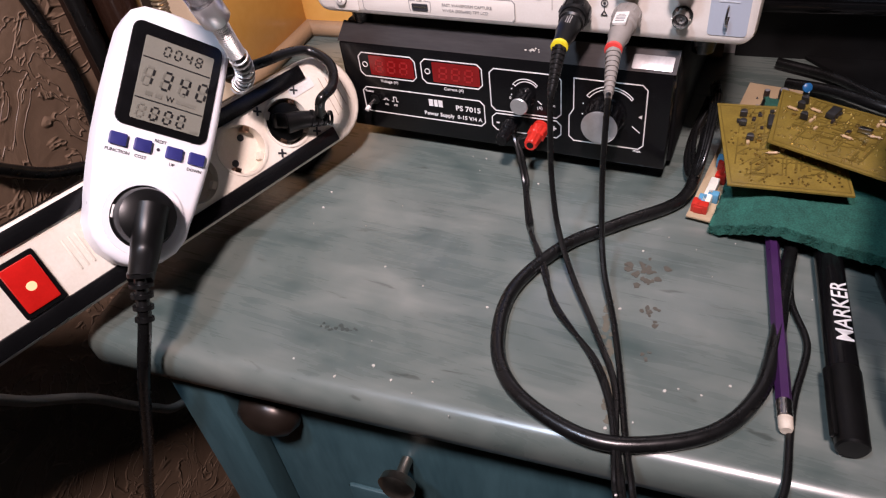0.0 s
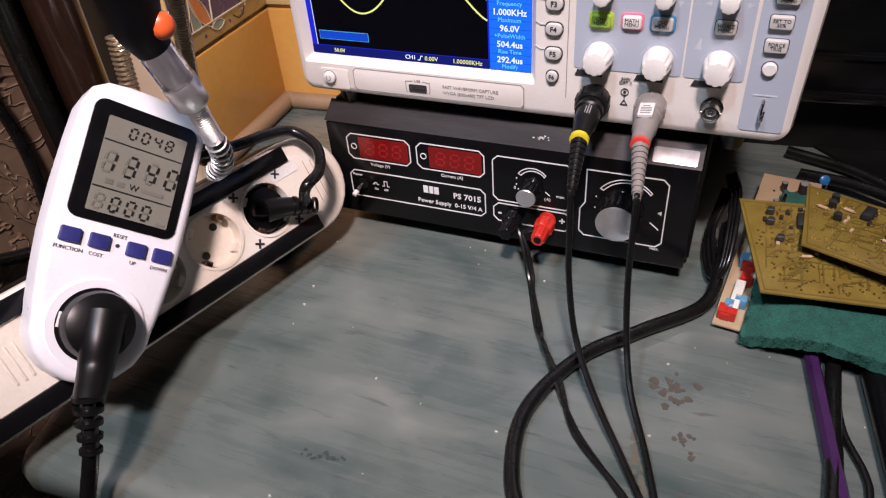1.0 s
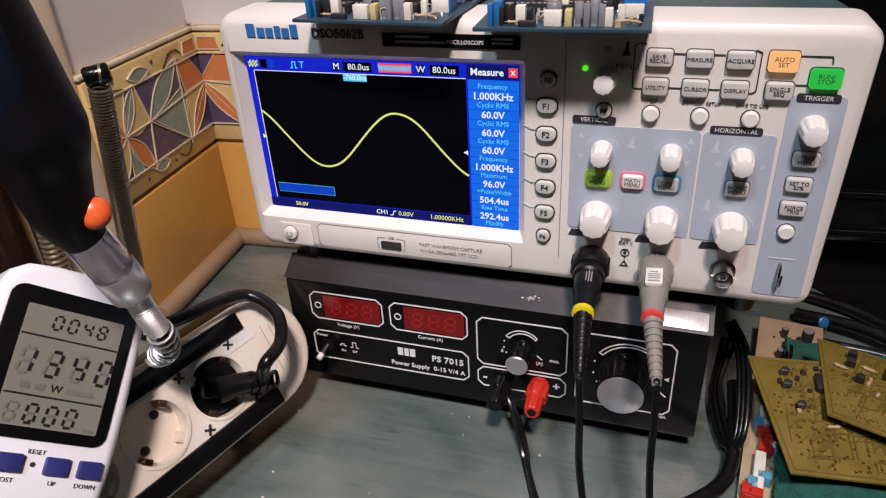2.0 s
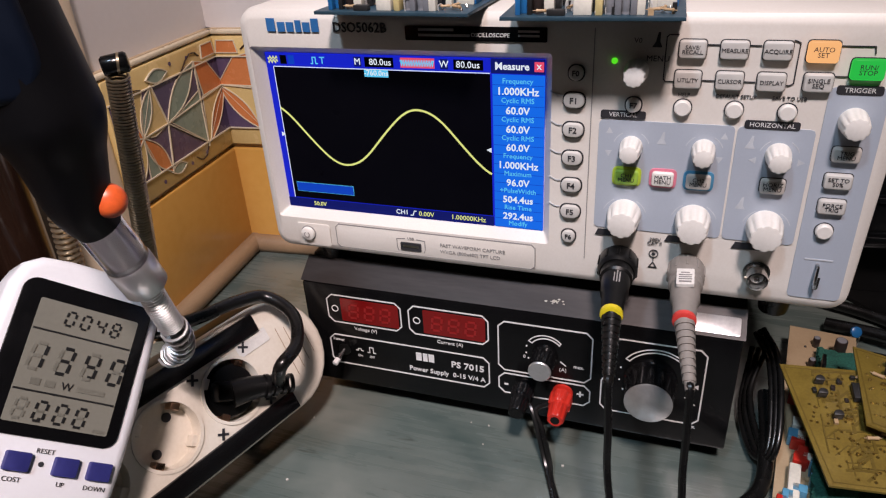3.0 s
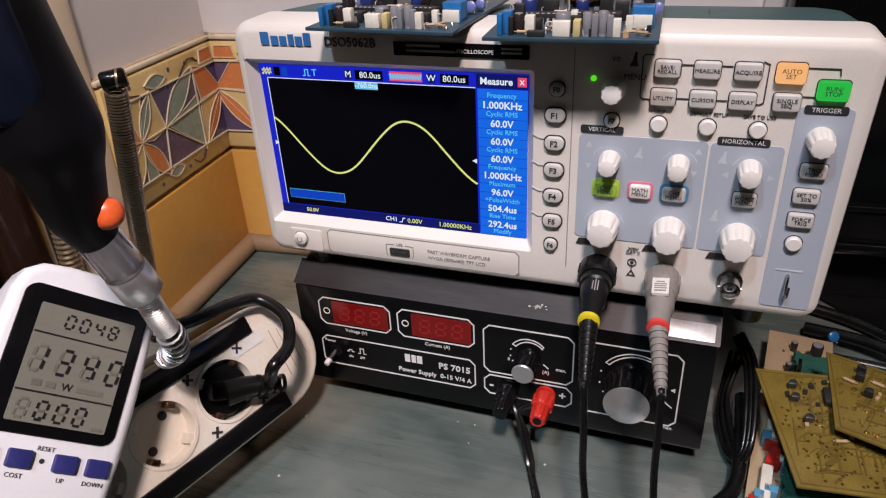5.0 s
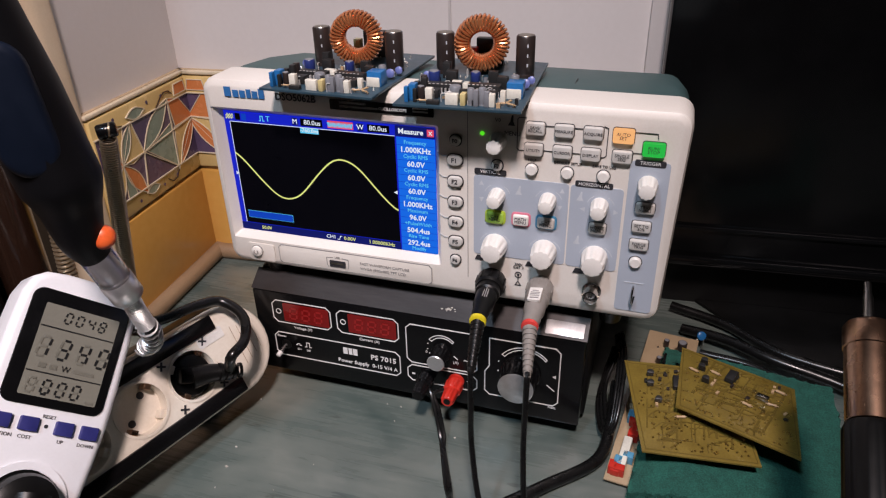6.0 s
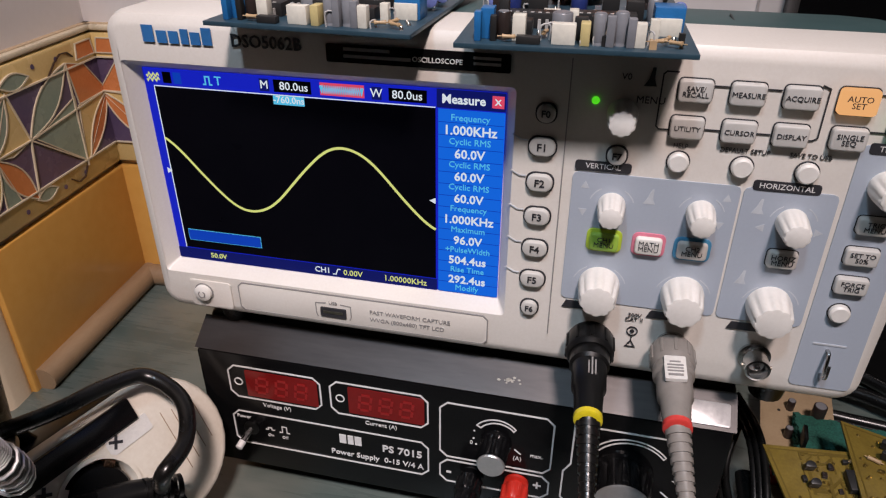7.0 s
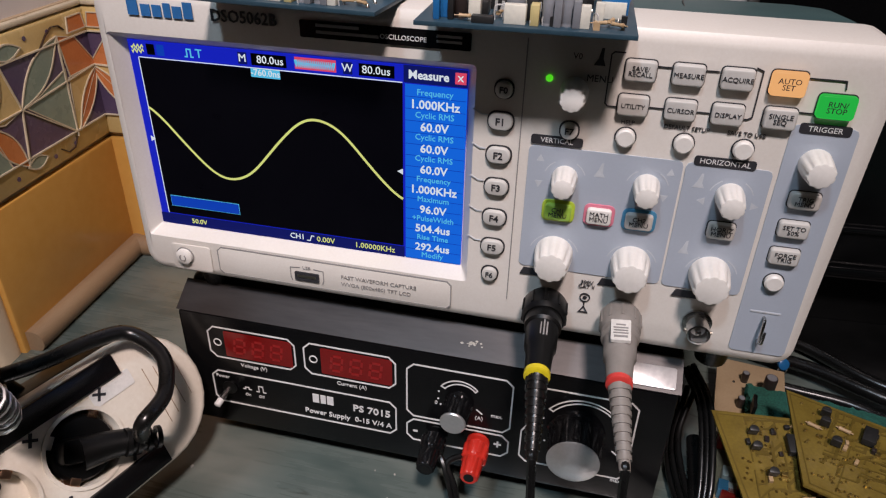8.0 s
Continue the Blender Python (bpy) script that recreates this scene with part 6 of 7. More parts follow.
def converter(corner, ux, uy, width, depth, label, marks):
    """A blue board: corner is its near left one, ux along the front, uy to the back."""
    uz = ux.cross(uy)
    m = axes_frame(corner, ux, uy, uz)
    th = thing("circuit_board", m, label, "circuit board", "boards on the oscilloscope")
    part("board", box(0, width, 0, depth, 0, 0.0016, 0.0002), "pcb_blue", th, "dark blue printed board", m)
    s, ys = width / 0.066, depth / 0.090
    zb = 0.0016

    def bx(name, x, y, w, d, h, mat, bev=0.0003):
        return part(name, box(x * s - w / 2, x * s + w / 2, y * ys - d / 2, y * ys + d / 2, zb, zb + h, bev), mat, th, "", m.copy())

    for x, y in ((0.011, 0.062 if marks > 15 else 0.072), (0.057, 0.060 if marks > 15 else 0.072)):
        c = can(th, x * s, y, zb, 0.0060, 0.0255, "brown_cap", m=m)
        for k in range(3):
            cm = m @ at(x * s, y, zb + 0.007 + 0.006 * k)
            part("marking", box(0.0012, 0.0026, -0.0057, -0.0053, 0, 0.0020), "pale_ink", c, "", cm, 0)
    # toroid choke, standing
    tm = m @ at(0.033 * s - (0.0 if marks > 15 else 0.001), 0.0625 if marks > 15 else 0.0725, zb + 0.0195) @ Matrix.Rotation(radians(marks), 4, "Z") @ Matrix.Rotation(radians(90), 4, "X")
    tor = part("choke", ring(0.0096, 0.0155, -0.0055, 0.0055, tm.copy(), 40), "core", th, "choke wound with bright copper wire")
    n = 38
    for k in range(n):
        a = 2 * math.pi * k / n
        loop = []
        for j in range(13):
            t = 2 * math.pi * j / 12
            rr, zz = 0.01255 + 0.0045 * (abs(math.cos(t)) ** 0.6) * math.copysign(1, math.cos(t)), 0.0062 * (abs(math.sin(t)) ** 0.6) * math.copysign(1, math.sin(t))
            aa = a + 0.06 * math.sin(t)
            loop.append(tm @ Vector((rr * math.cos(aa), rr * math.sin(aa), zz)))
        part("winding", tube(loop, 0.00088 if k % 3 else 0.00096, 6, 1, curved=False), "copper", tor)
    for x, y, w, d, h in ((0.0205, 0.024, 0.020, 0.0068, 0.0052), (0.0415, 0.026, 0.020, 0.0068, 0.0052), (0.0165, 0.0145, 0.0095, 0.0066, 0.0048), (0.0460, 0.0165, 0.0100, 0.0062, 0.0044)):
        ic = bx("chip", x, y, w, d, h, "chip")
        cnt = int(w / 0.00254)
        for k in range(cnt):
            xx = x * s - w / 2 + 0.0016 + 0.00254 * k
            part("pin", box(xx - 0.0005, xx + 0.0005, y * ys - d / 2 - 0.0012, y * ys - d / 2 + 0.0001, zb, zb + h * 0.62), "pin", ic, "", m.copy(), 0)
            part("pin", box(xx - 0.0006, xx + 0.0006, y * ys - d / 2 + 0.0001, y * ys - d / 2 + 0.0011, zb + h, zb + h + 0.0002), "pin", ic, "", m.copy(), 0)
    bx("trimmer", 0.0085, 0.0085, 0.0042, 0.0060, 0.0095, "box_blue")
    t1 = bx("trimmer", 0.0590, 0.0225, 0.0095, 0.0090, 0.0090, "box_blue")
    part("trimmer_face", box(0.0590 * s - 0.0046, 0.0590 * s + 0.0040, 0.0225 * ys - 0.0055, 0.0225 * ys - 0.0046, zb, zb + 0.0058, 0.0003), "box_white", t1, "", m.copy())
    for x, y, w, d, h, mt in ((0.0175, 0.0070, 0.0042, 0.0040, 0.0080, "box_white"), (0.0300, 0.0045, 0.0074, 0.0036, 0.0064, "box_white"), (0.0358, 0.0050, 0.0030, 0.0055, 0.0068, "box_yellow"), (0.0500, 0.0048, 0.0044, 0.0034, 0.0074, "box_white"), (0.0320, 0.0250, 0.0032, 0.0050, 0.0060, "box_white"), (0.0250, 0.0330, 0.0060, 0.0035, 0.0040, "box_white"), (0.0205, 0.0030, 0.0075, 0.0030, 0.0025, "chip"), (0.0120, 0.0165, 0.0034, 0.0040, 0.0105, "chip")):
        bx("film_capacitor", x, y, w, d, h, mt)
    for x, y, r, h, mt in ((0.0130, 0.0075, 0.0022, 0.0085, "brown_cap"), (0.0395, 0.0055, 0.0020, 0.0095, "grey_cap"), (0.0452, 0.0060, 0.0021, 0.0100, "grey_cap"), (0.0120, 0.0340, 0.0036, 0.0090, "cap_blue"), (0.0330, 0.0420, 0.0030, 0.0070, "cap_blue"), (0.0560, 0.0360, 0.0024, 0.0080, "grey_cap"), (0.0290, 0.0150, 0.0034, 0.0072, "grey_cap")):
        can(th, x * s, y * ys, zb, r, h, mt, m=m)
    for x, y, r in ((0.0060, 0.0400, 0.0024), (0.0620, 0.0330, 0.0028), (0.0640, 0.0400, 0.0024)):
        part("ceramic_disc", lathe([(r * 0.6, -0.0012), (r, -0.0005), (r, 0.0005), (r * 0.6, 0.0012)], 16, m=m @ at(x * s, y * ys, zb + 0.0042) @ Matrix.Rotation(radians(80), 4, "X")), "lilac", th)
    for x, y, a in ((0.0550, 0.0060, 20), (0.0580, 0.0090, 70), (0.0150, 0.0035, 0), (0.0600, 0.0050, -30), (0.0245, 0.0110, 80), (0.0400, 0.0130, 0)):
        rm = m @ at(x * s, y * ys, zb + 0.0018) @ Matrix.Rotation(radians(a), 4, "Z") @ Matrix.Rotation(radians(90), 4, "Y")
        part("resistor", lathe([(0.0002, -0.0036), (0.0002, -0.0022), (0.0008, -0.0020), (0.0006, -0.0009), (0.0006, 0.0009), (0.0008, 0.0020), (0.0002, 0.0022), (0.0002, 0.0036)], 12, m=rm), "resistor", th)
    # tall parts along the front edge and dark ones between them
    for x, y, w, d, h, mt in ((0.0062, 0.0045, 0.0022, 0.0034, 0.0090, "box_blue"), (0.0105, 0.0050, 0.0020, 0.0030, 0.0078, "chip"), (0.0345, 0.0100, 0.0042, 0.0030, 0.0072, "chip"), (0.0425, 0.0042, 0.0026, 0.0032, 0.0092, "grey_cap"), (0.0480, 0.0042, 0.0026, 0.0032, 0.0088, "grey_cap"),
                              (0.0385, 0.0105, 0.0030, 0.0028, 0.0076, "chip"), (0.0545, 0.0120, 0.0030, 0.0030, 0.0070, "box_white"), (0.0080, 0.0160, 0.0030, 0.0040, 0.0080, "chip"), (0.0090, 0.0250, 0.0034, 0.0034, 0.0090, "brown_cap"), (0.0500, 0.0330, 0.0060, 0.0050, 0.0080, "chip"), (0.0200, 0.0410, 0.0070, 0.0050, 0.0075, "chip"), (0.0430, 0.0420, 0.0060, 0.0040, 0.0080, "chip"), (0.0150, 0.0490, 0.0050, 0.0050, 0.0100, "chip")):
        bx("component", x, y, w, d, h, mt)
    ru = random.Random(int(marks) * 3)
    for k in range(40):
        x, y = ru.uniform(0.004, 0.062), ru.uniform(0.003, 0.050)
        if k % 3 == 0:
            bx("component", x, y, ru.uniform(0.0012, 0.0026), ru.uniform(0.0012, 0.0022), ru.uniform(0.001, 0.004), ru.choice(("chip", "chip", "resistor", "grey_cap")), 0)
        else:
            x, y, a = x * s, y * ys, ru.uniform(0, 3.1)
            lean = ru.uniform(0.002, 0.005)
            part("lead_wire", tube([m @ Vector((x, y, zb)), m @ Vector((x, y, zb + lean)), m @ Vector((x + 0.003 * math.cos(a), y + 0.003 * math.sin(a), zb + lean)), m @ Vector((x + 0.003 * math.cos(a), y + 0.003 * math.sin(a), zb))], 0.00030, 5, 3), "pin", th)
    rl = random.Random(7)
    for k in range(60):
        x, y = rl.uniform(0.003, 0.063) * s, rl.uniform(0.002, depth - 0.004)
        part("solder_joint", lathe([(0.0008, 0), (0.0006, 0.0006), (0.0002, 0.0012)], 8, m=m @ at(x, y, zb)), "solder", th)
    bx("heat_sink", 0.0330, 0.0790, 0.0180, 0.0060, 0.0180, "black")
    bx("relay", 0.0250, 0.0700, 0.0050, 0.0050, 0.0140, "red_plastic" if marks < 15 else "box_yellow")
    return th


converter(Vector((0.0275, -0.0165, 1.0005)), Vector((0.9990, -0.045, 0)).normalized(), Vector((0.045, 0.9990, 0)).normalized(), 0.0770, 0.1060, "blue converter board with a copper choke, on an oscilloscope", 17)
converter(Vector((0.1205, -0.0270, 1.0005)), Vector((0.9993, 0.038, 0)).normalized(), Vector((-0.038, 0.9993, 0)).normalized(), 0.0745, 0.1080, "blue converter board with a copper choke, near the controls", 14)


# ---- things beside the power supply ----
def small_parts(parent, m, w, d, seed, count, kinds):
    r = random.Random(seed)
    for k in range(count):
        x, y, a = r.uniform(0.08, 0.92) * w, r.uniform(0.06, 0.94) * d, r.choice((0, 90))
        kind = r.choice(kinds)
        pm = m @ at(x, y, 0) @ Matrix.Rotation(radians(a), 4, "Z")
        if kind == "resistor":
            part("resistor", lathe([(0.0003, -0.0042), (0.0003, -0.0030), (0.0011, -0.0028), (0.0009, 0), (0.0011, 0.0028), (0.0003, 0.0030), (0.0003, 0.0042)], 10, m=pm @ at(0, 0, 0.0013) @ Matrix.Rotation(radians(90), 4, "Y")), r.choice(("resistor", "res_blue", "resistor", "red_plastic")), parent)
        elif kind == "transistor":
            part("transistor", slab(arc(0, 0, 0.0023, -20, 200, 8), 0.0015, 0.0062, 0.0003), "chip", parent, "", pm)
        elif kind == "chip":
            part("chip", box(-0.0048, 0.0048, -0.0031, 0.0031, 0.0006, 0.0040, 0.0004), "chip", parent, "", pm)
        elif kind == "box":
            part("film_capacitor", box(-0.0026, 0.0026, -0.0036, 0.0036, 0, 0.0075, 0.0003), r.choice(("box_white", "red_plastic", "res_blue")), parent, "", pm)
        elif kind == "can":
            can(parent, 0, 0, 0, 0.0022, 0.007, "brown_cap", m=pm)
        else:
            part("solder_joint", lathe([(0.0010, 0), (0.0007, 0.0005), (0.0002, 0.0011)], 8, m=pm), "solder", parent)


# tan board with parts, lowest
m = axes_frame((0.2600, -0.0400, DESK + 0.0040), Vector((0.985, 0.17, 0.0)).normalized(), Vector((0.17, 0.985, 0)).normalized() - Vector((0, 0, 0)), (0, 0, 1))
m = Matrix.Translation((0.2625, -0.0360, DESK + 0.0035)) @ Matrix.Rotation(radians(-7), 4, "Z") @ Matrix.Rotation(radians(5), 4, "X")
tan = thing("circuit_board", m, "tan circuit board crowded with small coloured parts", "circuit board")
part("board", box(0, 0.040, 0, 0.165, 0, 0.0015, 0.0002), "pcb_tan", tan, "", m)
small_parts(tan, m @ at(0, 0, 0.0015), 0.040, 0.075, 3, 34, ("resistor", "resistor", "box", "joint", "box", "resistor"))
small_parts(tan, m @ at(0, 0.085, 0.0015), 0.040, 0.070, 11, 14, ("box", "can", "transistor", "joint"))
can(tan, 0.029, 0.140, 0.0015, 0.0036, 0.015, "brown_cap", m=m)
can(tan, 0.034, 0.112, 0.0015, 0.0036, 0.009, "brown_cap", m=m)
part("film_capacitor", box(0.004, 0.018, 0.088, 0.098, 0.0015, 0.0135, 0.0006), "res_blue", tan, "blue film capacitor", m)
part("film_capacitor", box(0.020, 0.026, 0.093, 0.103, 0.0015, 0.0170, 0.0004), "box_white", tan, "", m)
part("film_capacitor", box(0.006, 0.012, 0.010, 0.036, 0.0015, 0.0090, 0.0008), "box_white", tan, "", m)
part("film_capacitor", box(0.003, 0.009, 0.004, 0.009, 0.0015, 0.0075, 0.0008), "red_plastic", tan, "", m)
part("film_capacitor", box(0.008, 0.016, 0.040, 0.046, 0.0015, 0.0085, 0.0008), "red_plastic", tan, "", m)
part("heat_sink", box(0.018, 0.020, 0.108, 0.118, 0.0015, 0.0210, 0.0003), "black", tan, "", m)

# scouring pad, draped over the markers and the tan board
b = bmesh.new()
NX, NY = 60, 44
rl = random.Random(5)
C00, C10, C01, C11 = Vector((0.2790, -0.0470)), Vector((0.4150, -0.0760)), Vector((0.2960, 0.0980)), Vector((0.4150, 0.0800))


def pad_height(u, v):
    return DESK + 0.0015 + 0.016 * min(1, u * 3.2 + v * 1.6) - 0.004 * max(0, 0.12 - v) * (1 - u) + 0.0008 * math.sin(u * 9 + v * 4)


grid = {}
for lay in (0, 1):
    for i in range(NX + 1):
        for j in range(NY + 1):
            u, v = i / NX, j / NY
            p = C00.lerp(C10, u).lerp(C01.lerp(C11, u), v)
            rim = i in (0, NX) or j in (0, NY)
            p = p + Vector((rl.uniform(-1, 1), rl.uniform(-1, 1))) * (0.0013 if rim else 0.0004)
            z = pad_height(u, v) + (0.0078 if lay else 0) + (noise.noise((u * 40, v * 40, lay * 9)) * 0.0009) + rl.uniform(-0.0003, 0.0003)
            grid[lay, i, j] = b.verts.new((p.x, p.y, z))
for i in range(NX):
    for j in range(NY):
        b.faces.new((grid[1, i, j], grid[1, i + 1, j], grid[1, i + 1, j + 1], grid[1, i, j + 1]))
        b.faces.new((grid[0, i, j], grid[0, i, j + 1], grid[0, i + 1, j + 1], grid[0, i + 1, j]))
for i in range(NX):
    for j in (0, NY):
        b.faces.new((grid[0, i, j], grid[0, i + 1, j], grid[1, i + 1, j], grid[1, i, j]))
for j in range(NY):
    for i in (0, NX):
        b.faces.new((grid[0, i, j], grid[0, i, j + 1], grid[1, i, j + 1], grid[1, i, j]))
# loose fibres along the edge and over the face
for k in range(6000):
    u, v = (rl.random(), 0.0) if k % 3 == 0 else ((0.0, rl.random()) if k % 3 == 1 else (rl.random(), rl.random()))
    p = C00.lerp(C10, u).lerp(C01.lerp(C11, u), v)
    z = pad_height(u, v) + (0.0078 if k % 3 == 2 else rl.uniform(0, 0.008))
    a, ln = rl.uniform(0, 6.28), rl.uniform(0.0008, 0.0024)
    d = Vector((math.cos(a), math.sin(a), rl.uniform(-0.2, 0.5))) * ln
    o = Vector((-d.y, d.x, 0)).normalized() * 0.00018
    s0 = Vector((p.x, p.y, z))
    b.faces.new([b.verts.new(s0 - o), b.verts.new(s0 + o), b.verts.new(s0 + d)])
tagged(part("scouring_pad", b, "pad", smooth=60), "frayed dark green scouring pad under circuit boards", "pad")


def yellow_board(corners, label, seed, skew=0.0):
    """An etched board, its three corners given: near left, near right, far left."""
    a, bx_, c = (Vector(v) for v in corners)
    ux, w = (bx_ - a).normalized(), (bx_ - a).length
    uz = ux.cross(c - a).normalized()
    uy, d = uz.cross(ux), (c - a).dot(uz.cross(ux))
    m = axes_frame(a, ux, uy, uz)
    th = thing("circuit_board", m, label, "circuit board", "yellow circuit boards")
    sh = (c - a).dot(ux)
    part("board", slab([(0, 0), (w, 0), (w + sh, d), (sh, d)], 0, 0.0015, 0.0002), "pcb_yellow", th, "translucent yellow board", m.copy())
    r = random.Random(seed)
    top = m @ at(0, 0, 0.0015)

    def place(x, y):
        return x * w + y * sh, y * d

    rim = 0.0022
    part("trace", ribbon([(rim, rim), (w - rim, rim), (w + sh - rim, d - rim), (sh + rim, d - rim)], 0.0007, 0.0001, closed=True), "pcb_trace", th, "", top.copy(), 0)
    for k in range(90):
        x, y = r.uniform(0.06, 0.9), r.uniform(0.06, 0.94)
        pts = [Vector(place(x, y))]
        for j in range(r.choice((2, 3, 4))):
            st = r.choice(((1, 0), (0, 1), (0, 1), (1, 0.15), (0.7, 0.7)))
            pts.append(pts[-1] + Vector(st) * r.uniform(0.003, 0.010))
        pts = [(min(max(p.x, 0.003), w - 0.003 + min(sh, 0)), min(max(p.y, 0.003), d - 0.003)) for p in pts]
        pts = [p for i, p in enumerate(pts) if i == 0 or (Vector(p) - Vector(pts[i - 1])).length > 0.0008]
        if len(pts) > 1:
            part("trace", ribbon(pts, r.choice((0.0006, 0.0009, 0.0015)), 0.00012 + 0.000004 * k), "pcb_trace", th, "", top.copy(), 0)
    for k in range(170):
        x, y = place(r.uniform(0.05, 0.95), 0.06 + 0.88 * r.random() ** 1.4)
        part("solder_joint", lathe([(0.0009, 0), (0.0006, 0.0004), (0.0002, 0.0009)], 7, m=top @ at(x, y, 0)), "solder_gold", th)
    for k in range(5):
        x, y = place(r.uniform(0.12, 0.9), r.uniform(0.35, 0.92))
        part("resistor", lathe([(0.0003, -0.0042), (0.0003, -0.0030), (0.0011, -0.0028), (0.0009, 0), (0.0011, 0.0028), (0.0003, 0.0030), (0.0003, 0.0042)], 10, m=top @ at(x, y, 0.0013) @ Matrix.Rotation(radians(r.uniform(-10, 10)), 4, "Z") @ Matrix.Rotation(radians(90), 4, "Y")), "resistor", th)
    for k in range(18):
        x, y = place(r.uniform(0.15, 0.92), r.uniform(0.40, 0.94))
        mt = r.choice(("chip", "brown_cap", "resistor", "solder_gold"))
        part("component", box(-r.uniform(0.0006, 0.0016), r.uniform(0.0006, 0.0016), -0.0010, r.uniform(0.0008, 0.0024), 0, r.uniform(0.0010, 0.0024), 0.0002), mt, th, "", top @ at(x, y, 0) @ Matrix.Rotation(r.uniform(-0.3, 0.3), 4, "Z"))
    for x, y in ((0.22, 0.84), (0.24, 0.54), (0.20, 0.72)):
        x, y = place(x, y)
        part("transistor", slab(arc(0, 0, 0.0024, -20, 200, 8), 0.0012, 0.0064, 0.0003), "chip", th, "", top @ at(x, y, 0) @ Matrix.Rotation(radians(15), 4, "X"))
    x, y = place(0.46, 0.76)
    part("chip", box(-0.0030, 0.0030, -0.0055, 0.0055, 0.0008, 0.0045, 0.0004), "chip", th, "", top @ at(x, y, 0))
    x, y = place(0.72, 0.62)
    part("chip", box(-0.0040, 0.0040, -0.0018, 0.0018, 0.0008, 0.0040, 0.0004), "solder", th, "", top @ at(x, y, 0))
    return th


yellow_board(((0.2845, -0.0340, 0.7830), (0.3570, -0.0290, 0.7850), (0.2655, 0.0420, 0.7960)), "yellow etched circuit board lying on a green pad", 21)
yellow_board(((0.3025, -0.0020, 0.7985), (0.3760, -0.0330, 0.8005), (0.3055, 0.0640, 0.8000)), "yellow etched circuit board lying across another one", 34)

# pencil and markers, partly under the pad
m, ln = along((0.3372, -0.1900, 0.7555), (0.3150, -0.0300, 0.7565))
pencil = thing("pencil", m, "purple lacquered pencil with a worn white eraser", "pencil")
part("eraser", lathe([(0.0028, 0), (0.0036, 0.0015), (0.0037, 0.008)], 18, m=m), "eraser", pencil, "worn white eraser")
part("ferrule", lathe([(0.0039, 0.0075), (0.0041, 0.009), (0.0037, 0.0105), (0.0041, 0.012), (0.0037, 0.0138), (0.0041, 0.0155), (0.0039, 0.018)], 20, m=m), "steel", pencil, "crimped metal band")
part("shaft", lathe([(0.0040, 0.0175), (0.0040, ln)], 6, m=m), "purple", pencil, smooth=20)


def marker(a, bq, label, flip=0):
    m, ln = along(a, bq)
    th = thing("marker_pen", m, label, "marker", "black marker pens")
    cap = part("cap", lathe([(0.0068, 0), (0.0078, 0.001), (0.0086, 0.045), (0.0084, 0.0465)], 28, m=m.copy()), "black", th, "black ribbed cap")
    part("clip", box(-0.0022, 0.0022, 0.0080, 0.0105, 0.004, 0.046, 0.0008), "black", cap, "", m @ Matrix.Rotation(radians(-70), 4, "Z"))
    part("barrel", lathe([(0.0076, 0.0465), (0.0079, 0.048), (0.0079, ln - 0.004), (0.0070, ln)], 28, m=m.copy()), "black_gloss", th)
    up = (m.to_3x3().inverted() @ Vector((0.12, -0.55, 0.83)))
    up.z = 0
    up.normalize()
    fr = m @ axes_frame(up * 0.0080, Vector((0, 0, 1)), up.cross(Vector((0, 0, 1))), up)
    text("MARKER", 0.0125, fr @ at(0.084, -0.0005, 0.0003), "white_ink", th, stretch=0.95, bold=0.0001)
    return th


marker((0.3660, -0.1930, 0.7590), (0.3480, -0.0450, 0.7590), "black permanent marker pen with white lettering")
marker((0.4080, -0.1600, 0.7590), (0.3720, -0.0200, 0.7590), "black marker pen lying tilted beside another one")
cable("thin_cable", [(0.3300, -0.0600, 0.7530), (0.3330, -0.0950, 0.7525), (0.3420, -0.1200, 0.7525), (0.3435, -0.1350, 0.7525), (0.3400, -0.1650, 0.7525), (0.3395, -0.1900, 0.7525), (0.3400, -0.2180, 0.7525), (0.3360, -0.2430, 0.7500), (0.335, -0.2520, 0.735), (0.335, -0.254, 0.5)], 0.0020, "thin black cable crossing the worktop")
# black cable bundle beside the power supply
for k in range(3):
    cable("coiled_cable", [(0.2560 + 0.003 * k, 0.085 - 0.006 * k, 0.776 + 0.004 * k), (0.2500 + 0.002 * k, 0.045, 0.758 + 0.005 * k), (0.2555 + 0.003 * k, 0.008 - 0.004 * k, 0.757 + 0.003 * k), (0.2620 + 0.002 * k, 0.004, 0.768 + 0.005 * k), (0.2620 + 0.002 * k, 0.045, 0.790 + 0.003 * k), (0.2570 + 0.002 * k, 0.088, 0.785 + 0.002 * k)], 0.0017, "black cable coiled beside a power supply")
for pts, r in (([(0.31, 0.155, 0.757), (0.345, 0.140, 0.762), (0.382, 0.118, 0.764), (0.427, 0.106, 0.760), (0.48, 0.08, 0.757), (0.60, 0.05, 0.757)], 0.0045),
               ([(0.325, 0.125, 0.755), (0.372, 0.112, 0.757), (0.400, 0.075, 0.757), (0.408, 0.030, 0.757), (0.412, -0.02, 0.757), (0.43, -0.12, 0.755)], 0.0036),
               ([(0.30, 0.19, 0.757), (0.345, 0.172, 0.757), (0.392, 0.138, 0.757), (0.47, 0.12, 0.757), (0.6, 0.11, 0.757)], 0.0042)):
    cable("loose_cable", pts, r, "loose black cable lying at the back of the worktop")
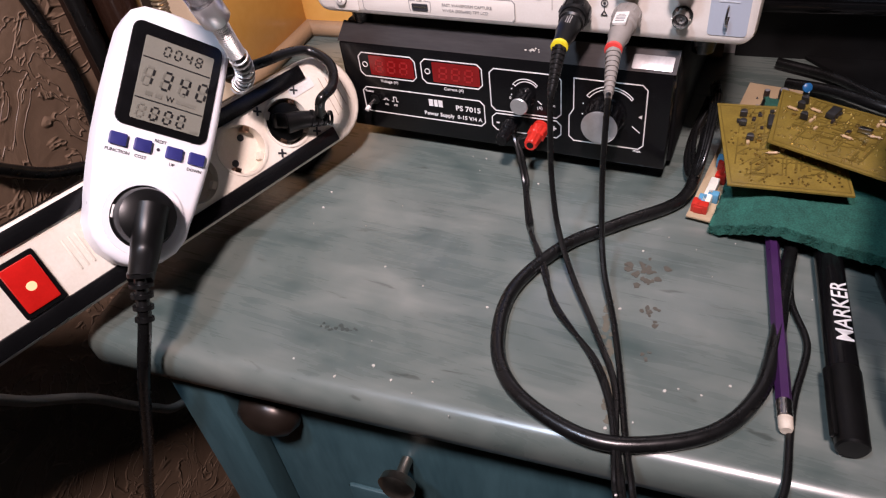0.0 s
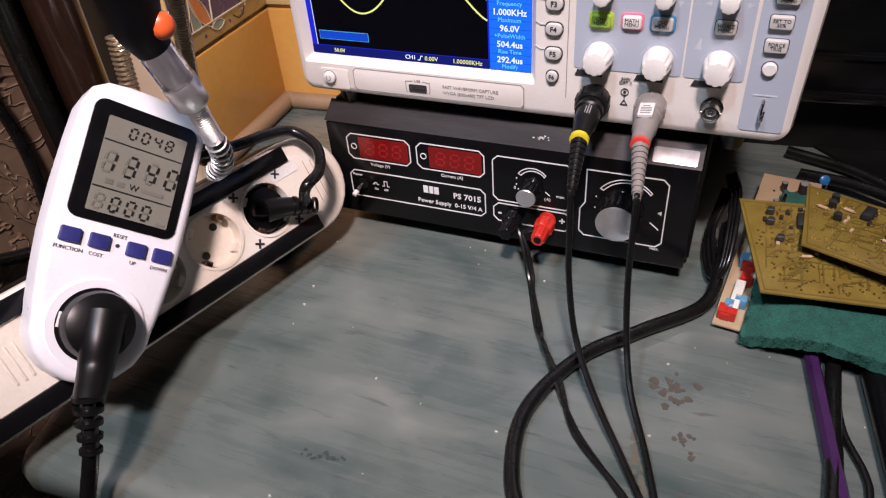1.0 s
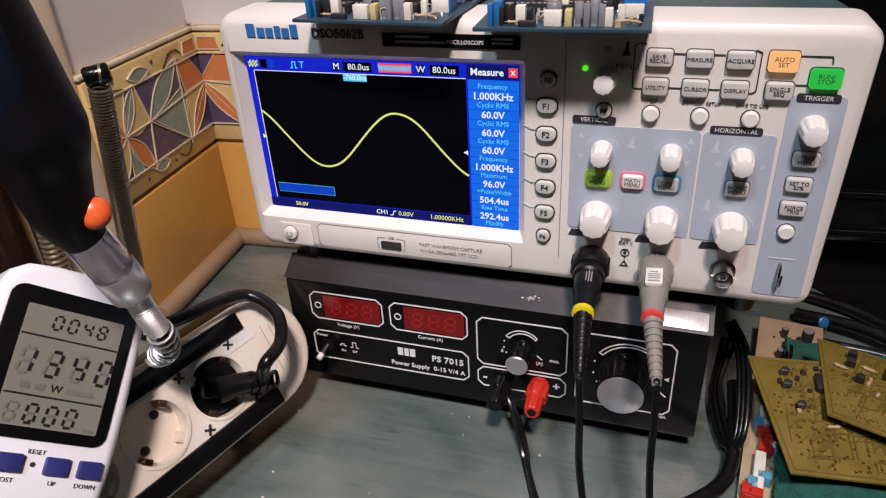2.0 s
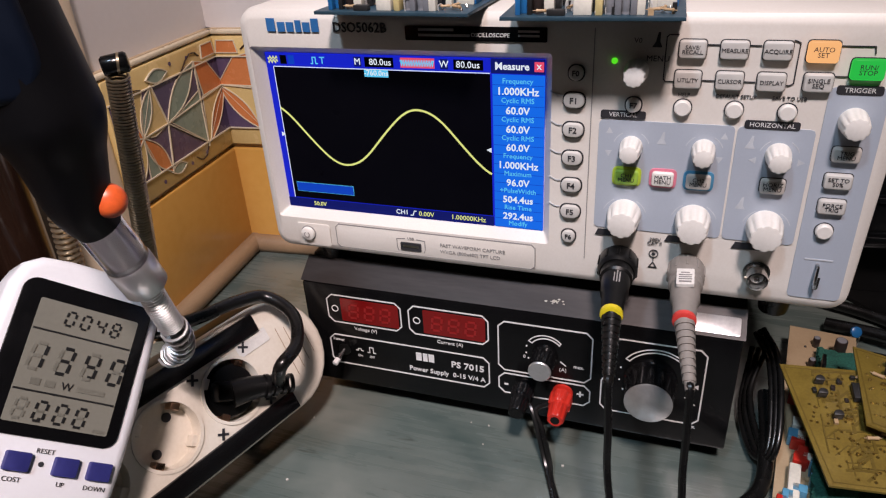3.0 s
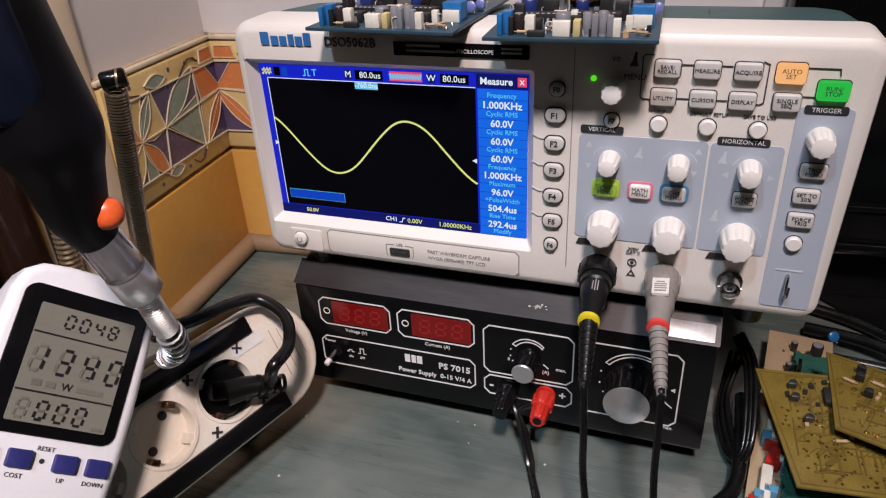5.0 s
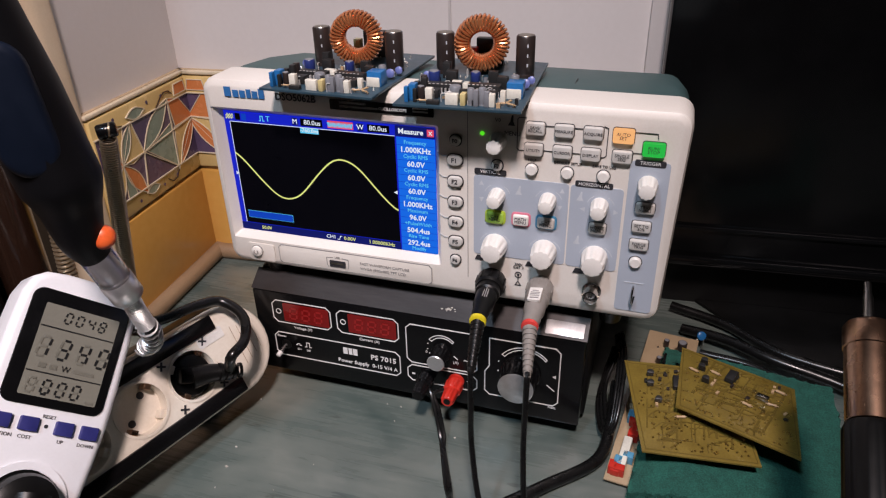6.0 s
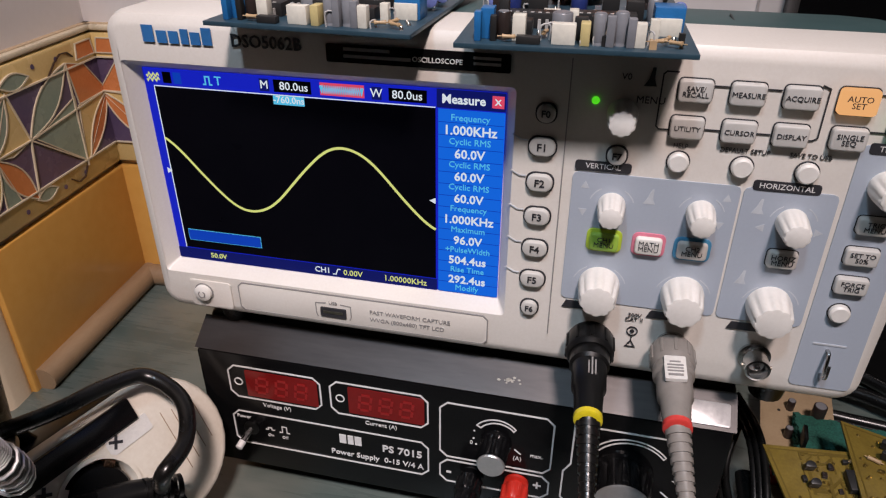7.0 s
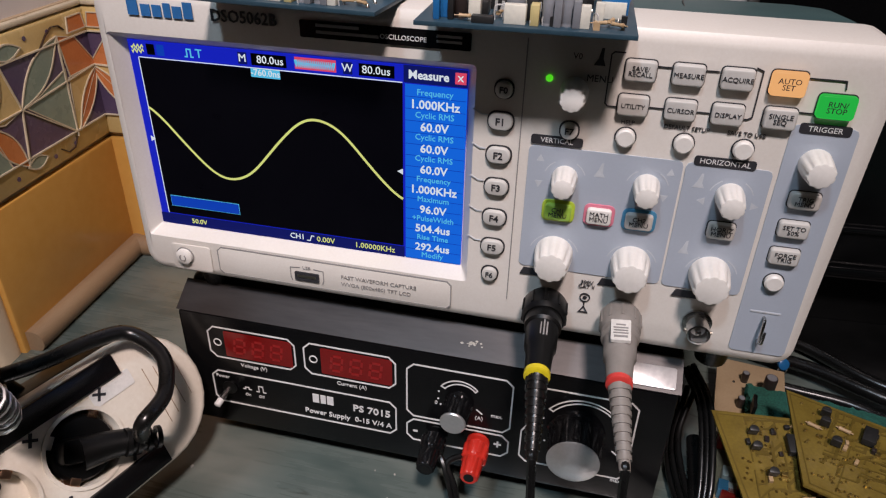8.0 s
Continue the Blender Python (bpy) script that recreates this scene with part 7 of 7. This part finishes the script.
b = lathe([(0.0028, -0.0015), (0.0038, -0.0008), (0.0038, 0.0008), (0.0028, 0.0015)], 14, m=at(0.3250, 0.1360, 0.7650) @ Matrix.Rotation(radians(60), 4, "X") @ Matrix.Rotation(radians(20), 4, "Y"))
th = thing("ceramic_capacitor", at(0.3245, 0.1320, DESK), "bright blue disc capacitor standing on the worktop", "capacitor")
part("disc", b, "box_blue", th)
for s in (-1, 1):
    part("wire", tube([(0.3245 + 0.0025 * s, 0.133, 0.763), (0.3245 + 0.0027 * s, 0.135, 0.757), (0.3245 + 0.003 * s, 0.137, 0.7505)], 0.0004, 6, 4), "solder", th)
# cable behind the oscilloscope
cable("rear_cable", [(-0.050, 0.135, 0.756), (-0.075, 0.125, 0.800), (-0.070, 0.115, 0.835), (-0.045, 0.105, 0.850), (-0.02, 0.10, 0.855)], 0.0042, "black cable looping behind an oscilloscope")

# metal torch-like tool standing at the right
T0, T1 = Vector((0.3800, -0.0350, 0.9292)), Vector((0.3785, -0.1304, 0.8765))
tdir = (T1 - T0).normalized()
tool = thing("gas_torch", Matrix.Translation((0.3790, -0.15, DESK)), "tool with a steel barrel and a thin tip", "hand tool")
tm, tl = along(T0, T1)
part("tip", lathe([(0.0010, -0.001), (0.0019, 0.0), (0.0019, 0.006), (0.0025, 0.008), (0.0025, 0.026)], 18, m=tm), "steel", tool, "thin bright tip")
part("barrel", lathe([(0.0030, 0.0245), (0.0105, 0.0250), (0.0118, 0.0270), (0.0118, 0.0380), (0.0113, 0.0385), (0.0113, 0.0760), (0.0100, 0.0770)], 36, m=tm), "copper_dull", tool, "heat-tinted steel barrel")
part("grip", lathe([(0.0112, 0.0768), (0.0128, 0.080, 1), (0.0130, 0.150, 1), (0.0120, 0.155)], 48, 14, 0.0012, m=tm), "black", tool, "ribbed black grip")
T3 = T0 + tdir * 0.150
part("cord", tube([T0 + tdir * 0.145, T3 + Vector((0.002, -0.006, -0.012)), T3 + Vector((0.004, -0.008, -0.045)), Vector((0.392, -0.175, DESK + 0.006)), Vector((0.43, -0.16, DESK + 0.005)), Vector((0.50, -0.15, DESK + 0.005))], 0.0045, 10, 8), "rubber", tool, "black cord that holds it up")

# ---- large black screen at the right, behind ----
mon = thing("black_monitor", BACK @ at(0.80, DESK, 0.06), "large switched-off black screen with a glossy frame", "monitor")
MF = axes_frame(CORNER + WX * 0.450 - WY * 0.022, WX, (0, 0, 1), -WY)
part("screen_body", box(0.0, 0.95, 0.800, 1.62, -0.018, 0.010, 0.004), "black_gloss", mon, "", MF)
part("bezel_lip", box(0.004, 0.946, 0.806, 0.812, 0.010, 0.014, 0.001), "black_gloss", mon, "", MF)
part("bezel_lip", box(0.004, 0.946, 0.838, 0.842, 0.010, 0.013, 0.001), "black_gloss", mon, "", MF)
part("stand", box(0.25, 0.70, 0.7502, 0.802, -0.012, 0.006, 0.004), "black", mon, "black stand", MF)
part("skirt", box(0.0, 0.95, 0.7502, 0.799, -0.016, -0.012), "black", mon, "", MF)
# added black sheet that darkens the worktop, its edge running slantwise away from the wall
foot = [(0.058, 0.012), (0.105, -0.045), (0.155, -0.090), (0.210, -0.130), (0.600, -0.130), (0.640, -0.110), (0.640, 0.012)]
part("stand_foot", slab(foot, DESK + 0.0002, DESK + 0.0032, 0.001), "black", mon, "flat black sheet added over the worktop", axes_frame(CORNER + WX * 0.450 - WY * 0.022, WX, WY, (0, 0, 1)))
